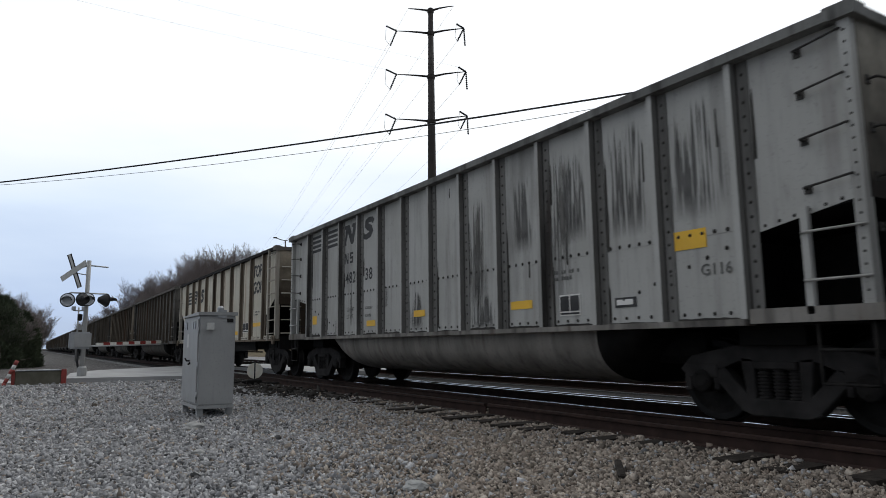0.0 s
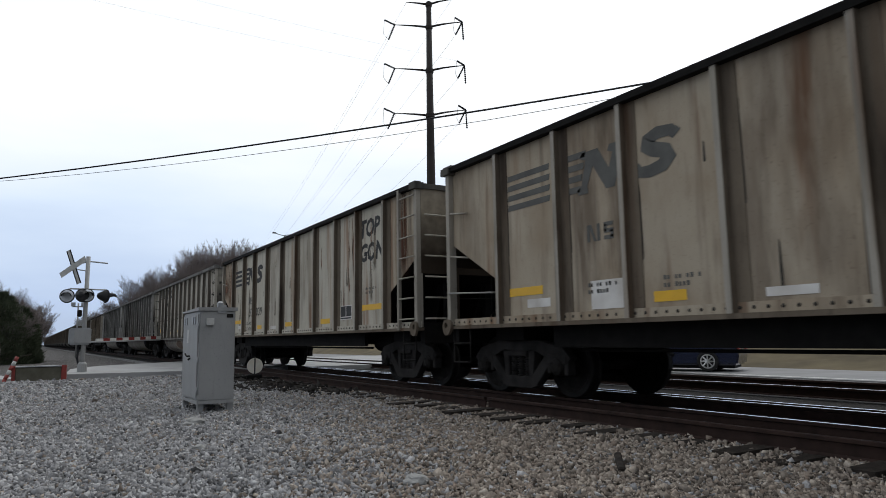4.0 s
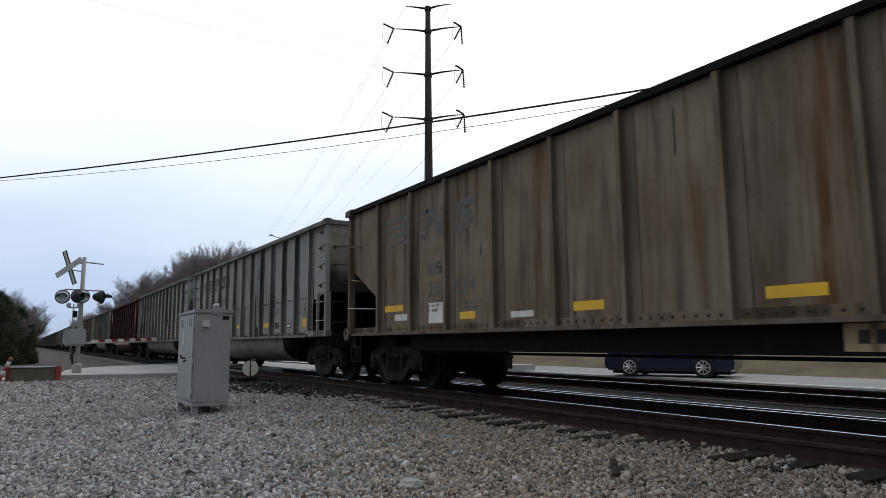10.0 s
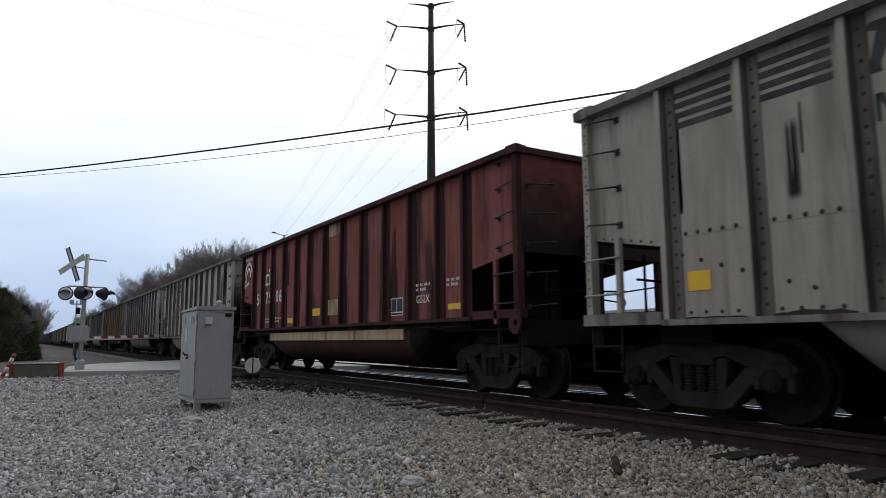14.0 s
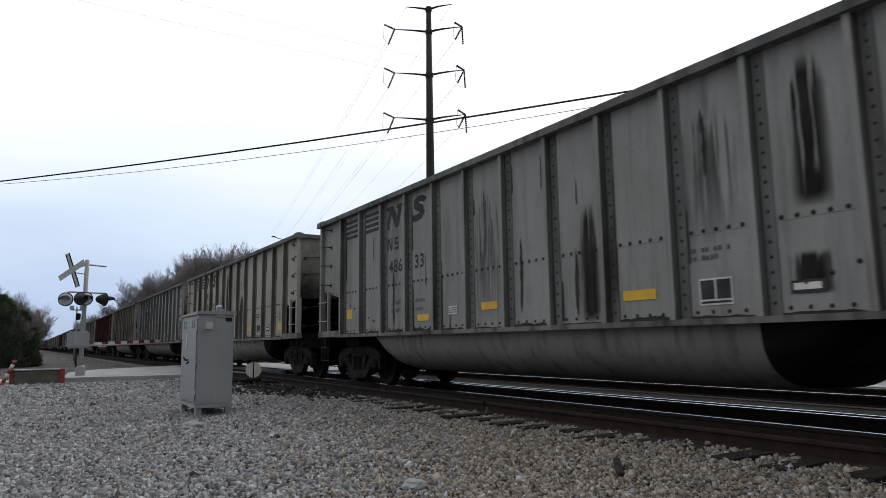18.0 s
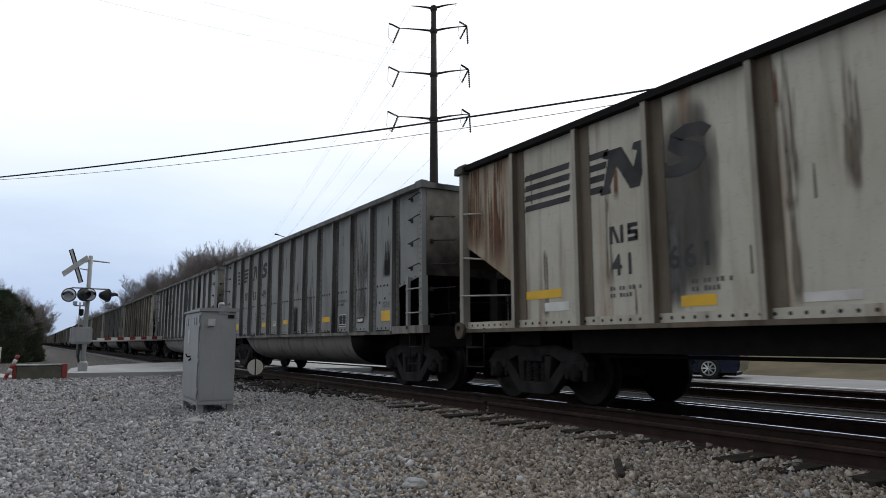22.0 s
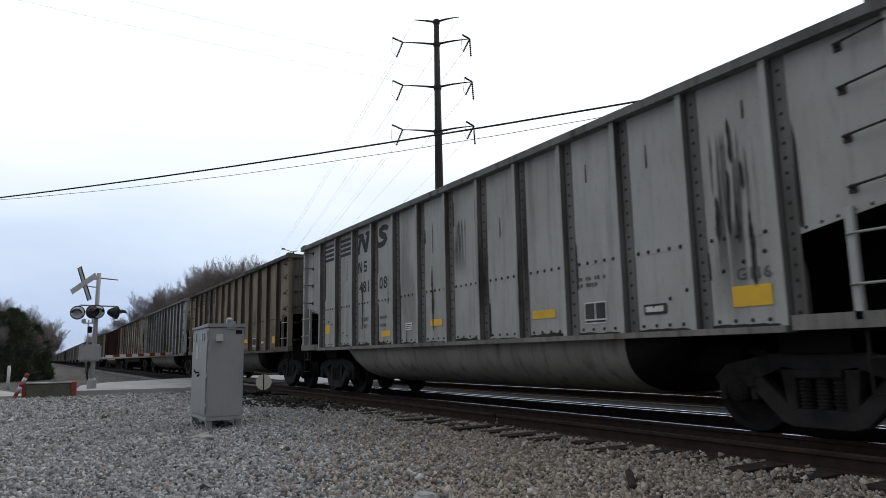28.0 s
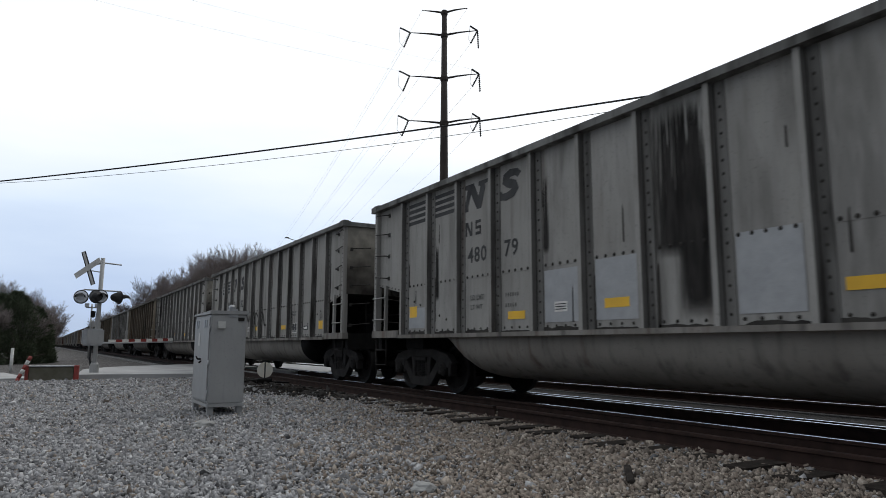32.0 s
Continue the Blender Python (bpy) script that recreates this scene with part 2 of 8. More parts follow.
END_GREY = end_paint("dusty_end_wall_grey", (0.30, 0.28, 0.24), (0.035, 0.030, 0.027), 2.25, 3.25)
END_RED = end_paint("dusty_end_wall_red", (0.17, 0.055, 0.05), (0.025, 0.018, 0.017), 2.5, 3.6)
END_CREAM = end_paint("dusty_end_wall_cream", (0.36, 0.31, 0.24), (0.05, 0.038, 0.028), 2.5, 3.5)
# near black: real soot plus the shade beneath and inside the cars
SOOT_SHADE = plain("sooty_shaded_steel", (0.005, 0.0048, 0.0046), (0.011, 0.010, 0.0095), 0.85)
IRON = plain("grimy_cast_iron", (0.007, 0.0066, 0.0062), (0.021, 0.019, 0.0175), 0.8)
RUNG = plain("worn_grey_steel", (0.24, 0.235, 0.22), (0.36, 0.35, 0.33), 0.55, 0.2)
FRAMEIRON = plain("dusty_cast_side_frame", (0.016, 0.015, 0.0145), (0.040, 0.037, 0.036), 0.85, scale=4)
GRABIRON = plain("grimy_grab_iron_steel", (0.03, 0.028, 0.026), (0.06, 0.056, 0.052), 0.7, scale=12)
# car grey taken darker for the shade below the sill, with real streaks
TUBPAINT = paint("streaked_shaded_tub_paint", (0.205, 0.190, 0.170), (0.262, 0.246, 0.222), (0.038, 0.033, 0.029), streak=0.62, rusty=0.25, heavy=0.4)
BROWNFLANGE = paint("sooty_shaded_flange_paint", (0.085, 0.070, 0.054), (0.13, 0.108, 0.085), (0.03, 0.026, 0.022), streak=0.8, rusty=0.4)
RIMGREY = plain("worn_wheel_rim_steel", (0.007, 0.0066, 0.0064), (0.014, 0.013, 0.0125), 0.6, 0.1, scale=5)
DARKMARK = plain("black_stencil_paint", (0.035, 0.035, 0.037), (0.075, 0.075, 0.075), 0.7, scale=3)
FADEMARK = plain("faded_black_stencil_paint", (0.10, 0.10, 0.095), (0.15, 0.15, 0.14), 0.7, scale=4)
WHITEMARK = plain("white_stencil_paint", (0.80, 0.79, 0.76), (0.58, 0.55, 0.51), 0.65, scale=3)
FADEWHITE = plain("grimed_white_stencil_paint", (0.30, 0.22, 0.20), (0.19, 0.13, 0.12), 0.8, scale=5)
YELLOW = plain("yellow_reflector_sheet", (0.86, 0.50, 0.015), (0.70, 0.40, 0.02), 0.5, scale=3)
PATCHGREY = plain("fresh_grey_patch_paint", (0.33, 0.34, 0.35), (0.40, 0.41, 0.42), 0.6)
RAILTOP = plain("polished_rail_steel", (0.55, 0.56, 0.58), (0.7, 0.7, 0.72), 0.22, 1.0)
RAILRUST = plain("rusty_rail_steel", (0.024, 0.0155, 0.0135), (0.046, 0.028, 0.023), 0.88)
DIRTSTAIN = plain("brown_run_stain", (0.15, 0.125, 0.10), (0.23, 0.195, 0.155), 0.9, scale=9)


def run_stain(name, col, col2, foot=0.04, lo=0.86):
    """Thin run-down streaks that fade out upwards and sideways; bare paint shows between them."""
    m, n, l, b = material(name, 0.92)
    v = coords(n, l, (30.0, 1.0, 0.9))
    v2 = coords(n, l, (9.0, 1.0, 2.2))
    co, sep = n.new("ShaderNodeTexCoord"), n.new("ShaderNodeSeparateXYZ")
    l.new(co.outputs["Generated"], sep.inputs[0])
    side, up, add1, add2, add3, rng_ = n.new("ShaderNodeMapRange"), n.new("ShaderNodeMapRange"), n.new("ShaderNodeMath"), n.new("ShaderNodeMath"), n.new("ShaderNodeMath"), n.new("ShaderNodeMapRange")
    mid, ab = n.new("ShaderNodeMath"), n.new("ShaderNodeMath")
    mid.operation, mid.inputs[1].default_value = "SUBTRACT", 0.5
    ab.operation = "ABSOLUTE"
    l.new(sep.outputs["X"], mid.inputs[0])
    l.new(mid.outputs[0], ab.inputs[0])
    l.new(ab.outputs[0], side.inputs["Value"])
    side.inputs["From Min"].default_value, side.inputs["From Max"].default_value = 0.5, 0.15
    l.new(sep.outputs["Z"], up.inputs["Value"])
    up.inputs["From Min"].default_value, up.inputs["From Max"].default_value = 1.0, 0.15
    for node in (add1, add2):
        node.operation = "MULTIPLY_ADD"
    add1.inputs[1].default_value = 0.30
    l.new(side.outputs[0], add1.inputs[0])
    l.new(noise_fac(n, l, v, 1.0, 6, 0.25, 0.75), add1.inputs[2])
    add2.inputs[1].default_value = 0.34
    l.new(up.outputs[0], add2.inputs[0])
    l.new(add1.outputs[0], add2.inputs[2])
    add3.operation = "MULTIPLY"
    l.new(side.outputs[0], add3.inputs[0])
    rng_.inputs["From Min"].default_value, rng_.inputs["From Max"].default_value = lo, lo + 0.13
    l.new(add2.outputs[0], rng_.inputs["Value"])
    low = n.new("ShaderNodeMapRange")
    low.inputs["From Max"].default_value = foot
    l.new(sep.outputs["Z"], low.inputs["Value"])
    top = n.new("ShaderNodeMapRange")
    top.inputs["From Min"].default_value, top.inputs["From Max"].default_value = 1.0, 0.85
    l.new(sep.outputs["Z"], top.inputs["Value"])
    prod = add3
    l.new(rng_.outputs[0], prod.inputs[1])
    for extra in (low, top):
        q = n.new("ShaderNodeMath")
        q.operation = "MULTIPLY"
        l.new(prod.outputs[0], q.inputs[0])
        l.new(extra.outputs[0], q.inputs[1])
        prod = q
    l.new(blend(n, l, noise_fac(n, l, v2, 1.0, 5, 0.35, 0.65), col, col2), b.inputs["Base Color"])
    l.new(prod.outputs[0], b.inputs["Alpha"])
    return m


def flat_generated(n, l):
    """The generated coordinate of an upright sheet, with its depth taken out."""
    co, keep = n.new("ShaderNodeTexCoord"), n.new("ShaderNodeVectorMath")
    keep.operation, keep.inputs[1].default_value = "MULTIPLY", (1.0, 0.0, 1.0)
    l.new(co.outputs["Generated"], keep.inputs[0])
    return keep.outputs[0]


def burn_mark(name, middle, rim, reach, strength):
    """A scorched patch of paint: brown in the middle, a pale blistered rim."""
    m, n, l, b = material(name, 0.9)
    dist, ad, rp, al = n.new("ShaderNodeVectorMath"), n.new("ShaderNodeMath"), n.new("ShaderNodeValToRGB"), n.new("ShaderNodeMapRange")
    dist.operation, dist.inputs[1].default_value = "DISTANCE", (0.5, 0.0, 0.5)
    l.new(flat_generated(n, l), dist.inputs[0])
    ad.operation = "ADD"
    l.new(dist.outputs["Value"], ad.inputs[0])
    l.new(noise_fac(n, l, coords(n, l), 5.0, 6, 0.2, 0.8, 0.16), ad.inputs[1])
    rp.color_ramp.elements[0].position, rp.color_ramp.elements[0].color = reach * 0.68, (*middle, 1)
    rp.color_ramp.elements[1].position, rp.color_ramp.elements[1].color = reach * 0.92, (*rim, 1)
    l.new(ad.outputs[0], rp.inputs[0])
    l.new(rp.outputs[0], b.inputs["Base Color"])
    al.inputs["From Min"].default_value, al.inputs["From Max"].default_value = reach * 1.14, reach * 0.84
    al.inputs["To Max"].default_value = strength
    l.new(ad.outputs[0], al.inputs["Value"])
    l.new(al.outputs[0], b.inputs["Alpha"])
    return m


BURN = burn_mark("scorched_paint_patch", (0.36, 0.285, 0.20), (0.60, 0.55, 0.47), 0.48, 0.6)
TUBBURN = burn_mark("scorched_tub_patch", (0.175, 0.125, 0.095), (0.42, 0.385, 0.34), 0.54, 0.75)


def soot_patch():
    """A soft-edged smear of coal soot."""
    m, n, l, b = material("soft_coal_soot", 0.92)
    sub, ab, pw, dist, ad, al = n.new("ShaderNodeVectorMath"), n.new("ShaderNodeVectorMath"), n.new("ShaderNodeVectorMath"), n.new("ShaderNodeVectorMath"), n.new("ShaderNodeMath"), n.new("ShaderNodeMapRange")
    sub.operation, sub.inputs[1].default_value = "SUBTRACT", (0.5, 0.0, 0.5)
    ab.operation = "ABSOLUTE"
    pw.operation = "MULTIPLY"
    dist.operation = "LENGTH"
    l.new(flat_generated(n, l), sub.inputs[0])
    l.new(sub.outputs[0], ab.inputs[0])
    l.new(ab.outputs[0], pw.inputs[0])
    l.new(ab.outputs[0], pw.inputs[1])
    l.new(pw.outputs[0], dist.inputs[0])
    ad.operation = "ADD"
    l.new(dist.outputs["Value"], ad.inputs[0])
    l.new(noise_fac(n, l, coords(n, l, (4.0, 1.0, 0.8)), 2.0, 5, 0.2, 0.8, 0.10), ad.inputs[1])
    al.inputs["From Min"].default_value, al.inputs["From Max"].default_value, al.inputs["To Max"].default_value = 0.25, 0.13, 0.66
    l.new(ad.outputs[0], al.inputs["Value"])
    l.new(al.outputs[0], b.inputs["Alpha"])
    l.new(blend(n, l, noise_fac(n, l, coords(n, l, (6.0, 1.0, 0.7)), 1.5, 4, 0.35, 0.65), (0.04, 0.038, 0.036), (0.09, 0.087, 0.083)), b.inputs["Base Color"])
    return m


SOOTSMEAR = soot_patch()
COALRUN = run_stain("coal_run_stain", (0.016, 0.015, 0.014), (0.040, 0.037, 0.035), 0.10, 0.67)
RUSTRUN = run_stain("rust_run_streaks", (0.13, 0.062, 0.042), (0.21, 0.115, 0.075), 0.3)
DIRTRUN = run_stain("brown_run_streaks", (0.17, 0.142, 0.11), (0.25, 0.212, 0.168), 0.2)
SOOTRUN = run_stain("faint_soot_run", (0.10, 0.096, 0.09), (0.165, 0.16, 0.15), 0.75, 0.88)
GREYRUN = run_stain("grey_soot_run", (0.085, 0.083, 0.08), (0.15, 0.147, 0.142), 0.30, 0.90)
REDRUN = run_stain("soot_run_on_red", (0.03, 0.018, 0.016), (0.06, 0.025, 0.022))
SLURRY = plain("dried_coal_slurry", (0.030, 0.028, 0.027), (0.062, 0.058, 0.055), 0.9, scale=7)
TIEWOOD = plain("creosoted_timber", (0.020, 0.017, 0.015), (0.048, 0.040, 0.034), 0.85, scale=9, bump=0.6)
GRAVEL = grainy("grey_gravel", ((0.03, 0.03, 0.03), (0.42, 0.42, 0.415), (0.16, 0.158, 0.156), (0.12, 0.118, 0.116)), 28, 0.35)
CINDER = grainy("near_black_ballast", ((0.008, 0.008, 0.008), (0.045, 0.043, 0.041), (0.02, 0.0195, 0.019), (0.012, 0.012, 0.012)), 22, 0.6)
STONES = stones_mat("crushed_stone", [(0.07, 0.07, 0.073), (0.38, 0.38, 0.388), (0.175, 0.175, 0.18), (0.50, 0.50, 0.507), (0.24, 0.236, 0.234), (0.60, 0.60, 0.60)])
STONES2 = stones_mat("brown_crushed_stone", [(0.06, 0.05, 0.043), (0.345, 0.293, 0.247), (0.165, 0.14, 0.118), (0.46, 0.40, 0.335), (0.255, 0.200, 0.160), (0.56, 0.50, 0.43)])
ROADFAR = plain("grey_road_asphalt", (0.17, 0.17, 0.172), (0.23, 0.23, 0.232), 0.7, scale=0.8, by_object=False)
ROADPALE = plain("pale_worn_asphalt", (0.30, 0.30, 0.30), (0.40, 0.40, 0.395), 0.85, scale=1.2, by_object=False)
GALV = paint("galvanised_steel", (0.295, 0.298, 0.295), (0.37, 0.373, 0.368), (0.17, 0.173, 0.17), (0.25, 0.22, 0.18), streak=0.25, rusty=0.08, rough=0.5, heavy=0.1)
DARKSTEEL = plain("weathering_steel", (0.035, 0.030, 0.028), (0.055, 0.048, 0.044), 0.75, scale=0.6)


# ---- mesh helpers ----
def box(bm, x0, x1, y0, y1, z0, z1, m=None):
    v = [bm.verts.new(((x0, x1)[i & 1], (y0, y1)[i >> 1 & 1], (z0, z1)[i >> 2])) for i in range(8)]
    if m is not None:
        for a in v:
            a.co = m @ a.co
    for q in ((0, 2, 3, 1), (4, 5, 7, 6), (0, 1, 5, 4), (2, 6, 7, 3), (0, 4, 6, 2), (1, 3, 7, 5)):
        bm.faces.new([v[i] for i in q])
    return v


def tube(bm, p0, p1, r0, r1=None, n=8, cap=True):
    """A round bar between two points."""
    p0, p1 = Vector(p0), Vector(p1)
    r1 = r0 if r1 is None else r1
    q = (p1 - p0).to_track_quat("Z", "Y").to_matrix()
    a = [bm.verts.new(p0 + q @ Vector((math.cos(2 * math.pi * i / n) * r0, math.sin(2 * math.pi * i / n) * r0, 0))) for i in range(n)]
    b = [bm.verts.new(p1 + q @ Vector((math.cos(2 * math.pi * i / n) * r1, math.sin(2 * math.pi * i / n) * r1, 0))) for i in range(n)]
    for i in range(n):
        f = bm.faces.new((a[i], a[(i + 1) % n], b[(i + 1) % n], b[i]))
        f.smooth = n > 6
    if cap:
        bm.faces.new(a[::-1])
        bm.faces.new(b)


def bar(bm, pts, r, n=6):
    """A round bar bent along a run of points, in one piece."""
    pts = [Vector(p) for p in pts]
    dirs = [(b - a).normalized() for a, b in zip(pts[:-1], pts[1:])]
    up = dirs[0].orthogonal().normalized()
    prev = None
    for k, p in enumerate(pts):
        d0, d1 = dirs[max(0, k - 1)], dirs[min(k, len(dirs) - 1)]
        d = (d0 + d1).normalized()
        up = (up - d * up.dot(d)).normalized()
        side = d.cross(up)
        ring = [bm.verts.new(p + (up * math.cos(2 * math.pi * i / n) + side * math.sin(2 * math.pi * i / n)) * r) for i in range(n)]
        if prev:
            for i in range(n):
                f = bm.faces.new((prev[i], prev[(i + 1) % n], ring[(i + 1) % n], ring[i]))
                f.smooth = n > 4
        else:
            bm.faces.new(ring[::-1])
        prev = ring
    bm.faces.new(prev)


def slab(bm, pts, depth, m=None):
    """A flat plate: pts (x, z) outline in the plane y = 0, thick towards +y."""
    a = [bm.verts.new((x, 0, z)) for x, z in pts]
    b = [bm.verts.new((x, depth, z)) for x, z in pts]
    if m is not None:
        for q in a + b:
            q.co = m @ q.co
    bm.faces.new(a)
    bm.faces.new(b[::-1])
    k = len(pts)
    for i in range(k):
        bm.faces.new((a[(i + 1) % k], a[i], b[i], b[(i + 1) % k]))


def lathe(bm, prof, n=16, axis="y", m=None):
    """prof: (along, radius) rows, turned round an axis."""
    rings = []
    for s, r in prof:
        ring = []
        for i in range(n):
            c, d = math.cos(2 * math.pi * i / n) * r, math.sin(2 * math.pi * i / n) * r
            co = Vector({"y": (c, s, d), "x": (s, c, d), "z": (c, d, s)}[axis])
            ring.append(bm.verts.new(m @ co if m is not None else co))
        rings.append(ring)
    for a, b in zip(rings[:-1], rings[1:]):
        for i in range(n):
            bm.faces.new((a[i], a[(i + 1) % n], b[(i + 1) % n], b[i]))
    bm.faces.new(rings[0][::-1])
    bm.faces.new(rings[-1])


def mesh_of(name, bm, mat):
    bmesh.ops.recalc_face_normals(bm, faces=bm.faces[:])
    me = bpy.data.meshes.new(name)
    bm.to_mesh(me)
    bm.free()
    me.materials.append(mat)
    return me


def piece(name, me, parent=None, m=None, label="", mat=None):
    ob = new(name, me)
    if parent is not None:
        ob.parent = parent
    if m is not None:
        ob.matrix_basis = m
    if mat is not None:
        ob.material_slots[0].link = "OBJECT"
        ob.material_slots[0].material = mat
    if label:
        ob["label"] = label
    return ob


def part(name, bm, mat, parent=None, label="", m=None):
    return piece(name, mesh_of(name, bm, mat), parent, m, label)


def boxes(*rows):
    bm = bmesh.new()
    for r in rows:
        box(bm, *r)
    return bm


def bars(r, *runs, n=6):
    bm = bmesh.new()
    for pts in runs:
        bar(bm, pts, r, n)
    return bm


# ---- setting: ground, tracks, roads ----
def height(x, y):
    """Ground height: gravel flat, a dip beyond the tracks, bumps."""
    z = -0.215
    if y > 14:
        z -= 0.10 * min(1, (y - 14) / 2)
    d = math.hypot(x, y)
    if d < 45 and y < 5.6 and x > -23.4:
        z += 0.035 * noise.noise((x * 0.35, y * 0.35, 0)) + 0.02 * noise.noise((x * 1.1, y * 1.1, 3))
    return z


def ground_sheet():
    xs = sorted({*[-3000, -1500, -700, -400, -250, -160, -120, -90], *range(-70, 41, 2), *[60, 100, 200, 500, 1500, 3000], *[-i * 0.5 for i in range(0, 52)]})
    ys = sorted({*[-3000, -1200, -500, -200, -100, -60, -40, -30, -20], *[-14 + i * 0.5 for i in range(0, 64)], *[20, 24, 30, 40, 60, 100, 200, 500, 1500, 3000]})
    verts = [(x, y, height(x, y)) for y in ys for x in xs]
    w = len(xs)
    faces = [(j * w + i, j * w + i + 1, (j + 1) * w + i + 1, (j + 1) * w + i) for j in range(len(ys) - 1) for i in range(w - 1)]
    me = bpy.data.meshes.new("ground")
    me.from_pydata(verts, [], faces)
    me.materials.append(GRAVEL)
    return tagged(new("ground", me), "grey crushed-stone ground beside the railway tracks", "ground", kind="structure")


ground_sheet()


def track_bed():
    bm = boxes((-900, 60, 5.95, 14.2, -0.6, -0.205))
    return tagged(part("ballast_bed", bm, CINDER), "near-black ballast bed under both tracks", "ballast", kind="structure")


track_bed()
RAIL_SECTION = [(-0.07, -0.172), (-0.07, -0.16), (-0.01, -0.145), (-0.009, -0.045), (-0.036, -0.036), (-0.036, -0.006), (-0.028, 0.0),
                (0.028, 0.0), (0.036, -0.006), (0.036, -0.036), (0.009, -0.045), (0.01, -0.145), (0.07, -0.16), (0.07, -0.172)]


def rail(name, y, x0, x1, label, top=RAILTOP, z=0.0):
    bm = bmesh.new()
    a = [bm.verts.new((x0, y + p, z + q)) for p, q in RAIL_SECTION]
    b = [bm.verts.new((x1, y + p, z + q)) for p, q in RAIL_SECTION]
    k = len(a)
    for i in range(k):
        f = bm.faces.new((a[i], a[(i + 1) % k], b[(i + 1) % k], b[i]))
        f.material_index = 1 if i == 6 else 0
    bm.faces.new(a[::-1])
    bm.faces.new(b)
    ob = part(name, bm, RAILRUST)
    ob.data.materials.append(top)
    return tagged(ob, label, "rail", "rails", "structure")


for yy in (TRACK - 0.755, TRACK + 0.755):
    rail("rail", yy, -900, 60, "steel running rail with a polished top and rusty web")
rail("rail", 11.05, -900, 60, "steel rail of the second track with a polished top")
rail("rail", 12.55, -900, 60, "far rail of the second track, dull and rusty", SOOT_SHADE)
rail("rail", TRACK + 0.50, -40, 30, "guard rail inside the far running rail")
rail("spare_rail", 6.03, -8.6, 30, "loose rusty brown rail lying on the tie ends", RAILRUST, -0.015)
rail("spare_rail", 6.06, -30, -8.72, "loose dark rail lying on the tie ends", SOOT_SHADE, -0.02)

# ---- train ----
PITCH, HALF = 1.024, 7.33
# classes of car: half length and the side posts' places
BUILDS = {
    "long": (7.45, [(k - 7) * 1.0345 for k in range(1, 14)]),
    "short": (7.26, [(k - 7) * 1.002 for k in range(1, 14)]),
    "cr": (7.50, [-6.15, -5.23, -4.29, -3.22, -2.20, -1.25, -0.18, 0.89, 1.98, 3.07, 4.13, 5.15, 6.01]),
    "top": (7.41, [-5.975, -4.605, -3.395, -2.025, -0.625, 0.625, 2.025, 3.395, 4.605, 5.975]),
}
NOW = ["long"]                      # the class that is being lettered


def rib_x(k, build=None):
    """Place along the car of side post k (fractions lie between posts)."""
    half, ribs = BUILDS[build or NOW[0]]
    p = [-half, *ribs, half]
    i = min(max(int(math.floor(k)), 0), len(p) - 2)
    return p[i] + (p[i + 1] - p[i]) * (k - i)


SHEET, FACE = -1.46, -1.55         # outer faces of the side sheets and of the ribs (near side is -y)
Z0, Z1 = 1.07, 3.75


def rib_mesh(name, w, z0, z1, flange=0.0):
    """A hat-section side post with a grimy rivet flange on the trailing side."""
    bm = bmesh.new()
    h = w / 2
    d = FACE - SHEET
    pts = [(-h, 0), (-h * 0.85, d), (h * 0.85, d), (h, 0)]
    a = [bm.verts.new((x, SHEET + y, z0)) for x, y in pts]
    b = [bm.verts.new((x, SHEET + y, z1)) for x, y in pts]
    for i in range(4):
        bm.faces.new((a[i], a[(i + 1) % 4], b[(i + 1) % 4], b[i]))
    bm.faces.new(a)
    bm.faces.new(b)
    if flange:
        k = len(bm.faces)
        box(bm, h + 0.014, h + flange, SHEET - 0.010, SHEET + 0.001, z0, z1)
        # thin black strips put shade into the creases either side of the post
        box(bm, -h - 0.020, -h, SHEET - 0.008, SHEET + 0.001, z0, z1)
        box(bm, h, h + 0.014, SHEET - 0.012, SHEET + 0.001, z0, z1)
        # trailing face takes the flange's darker coat: shade put into its colour
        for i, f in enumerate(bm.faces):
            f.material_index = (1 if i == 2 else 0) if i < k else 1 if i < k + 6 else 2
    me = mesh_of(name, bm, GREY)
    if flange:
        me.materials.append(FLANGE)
        me.materials.append(GRIME_SHADE)
    return me


def plate(x0, x1, z0, z1, y=SHEET, t=0.012):
    return boxes((x0, x1, y, y + t, z0, z1))


MIRROR = pose(0, 0, 0, 0, 0, 180)


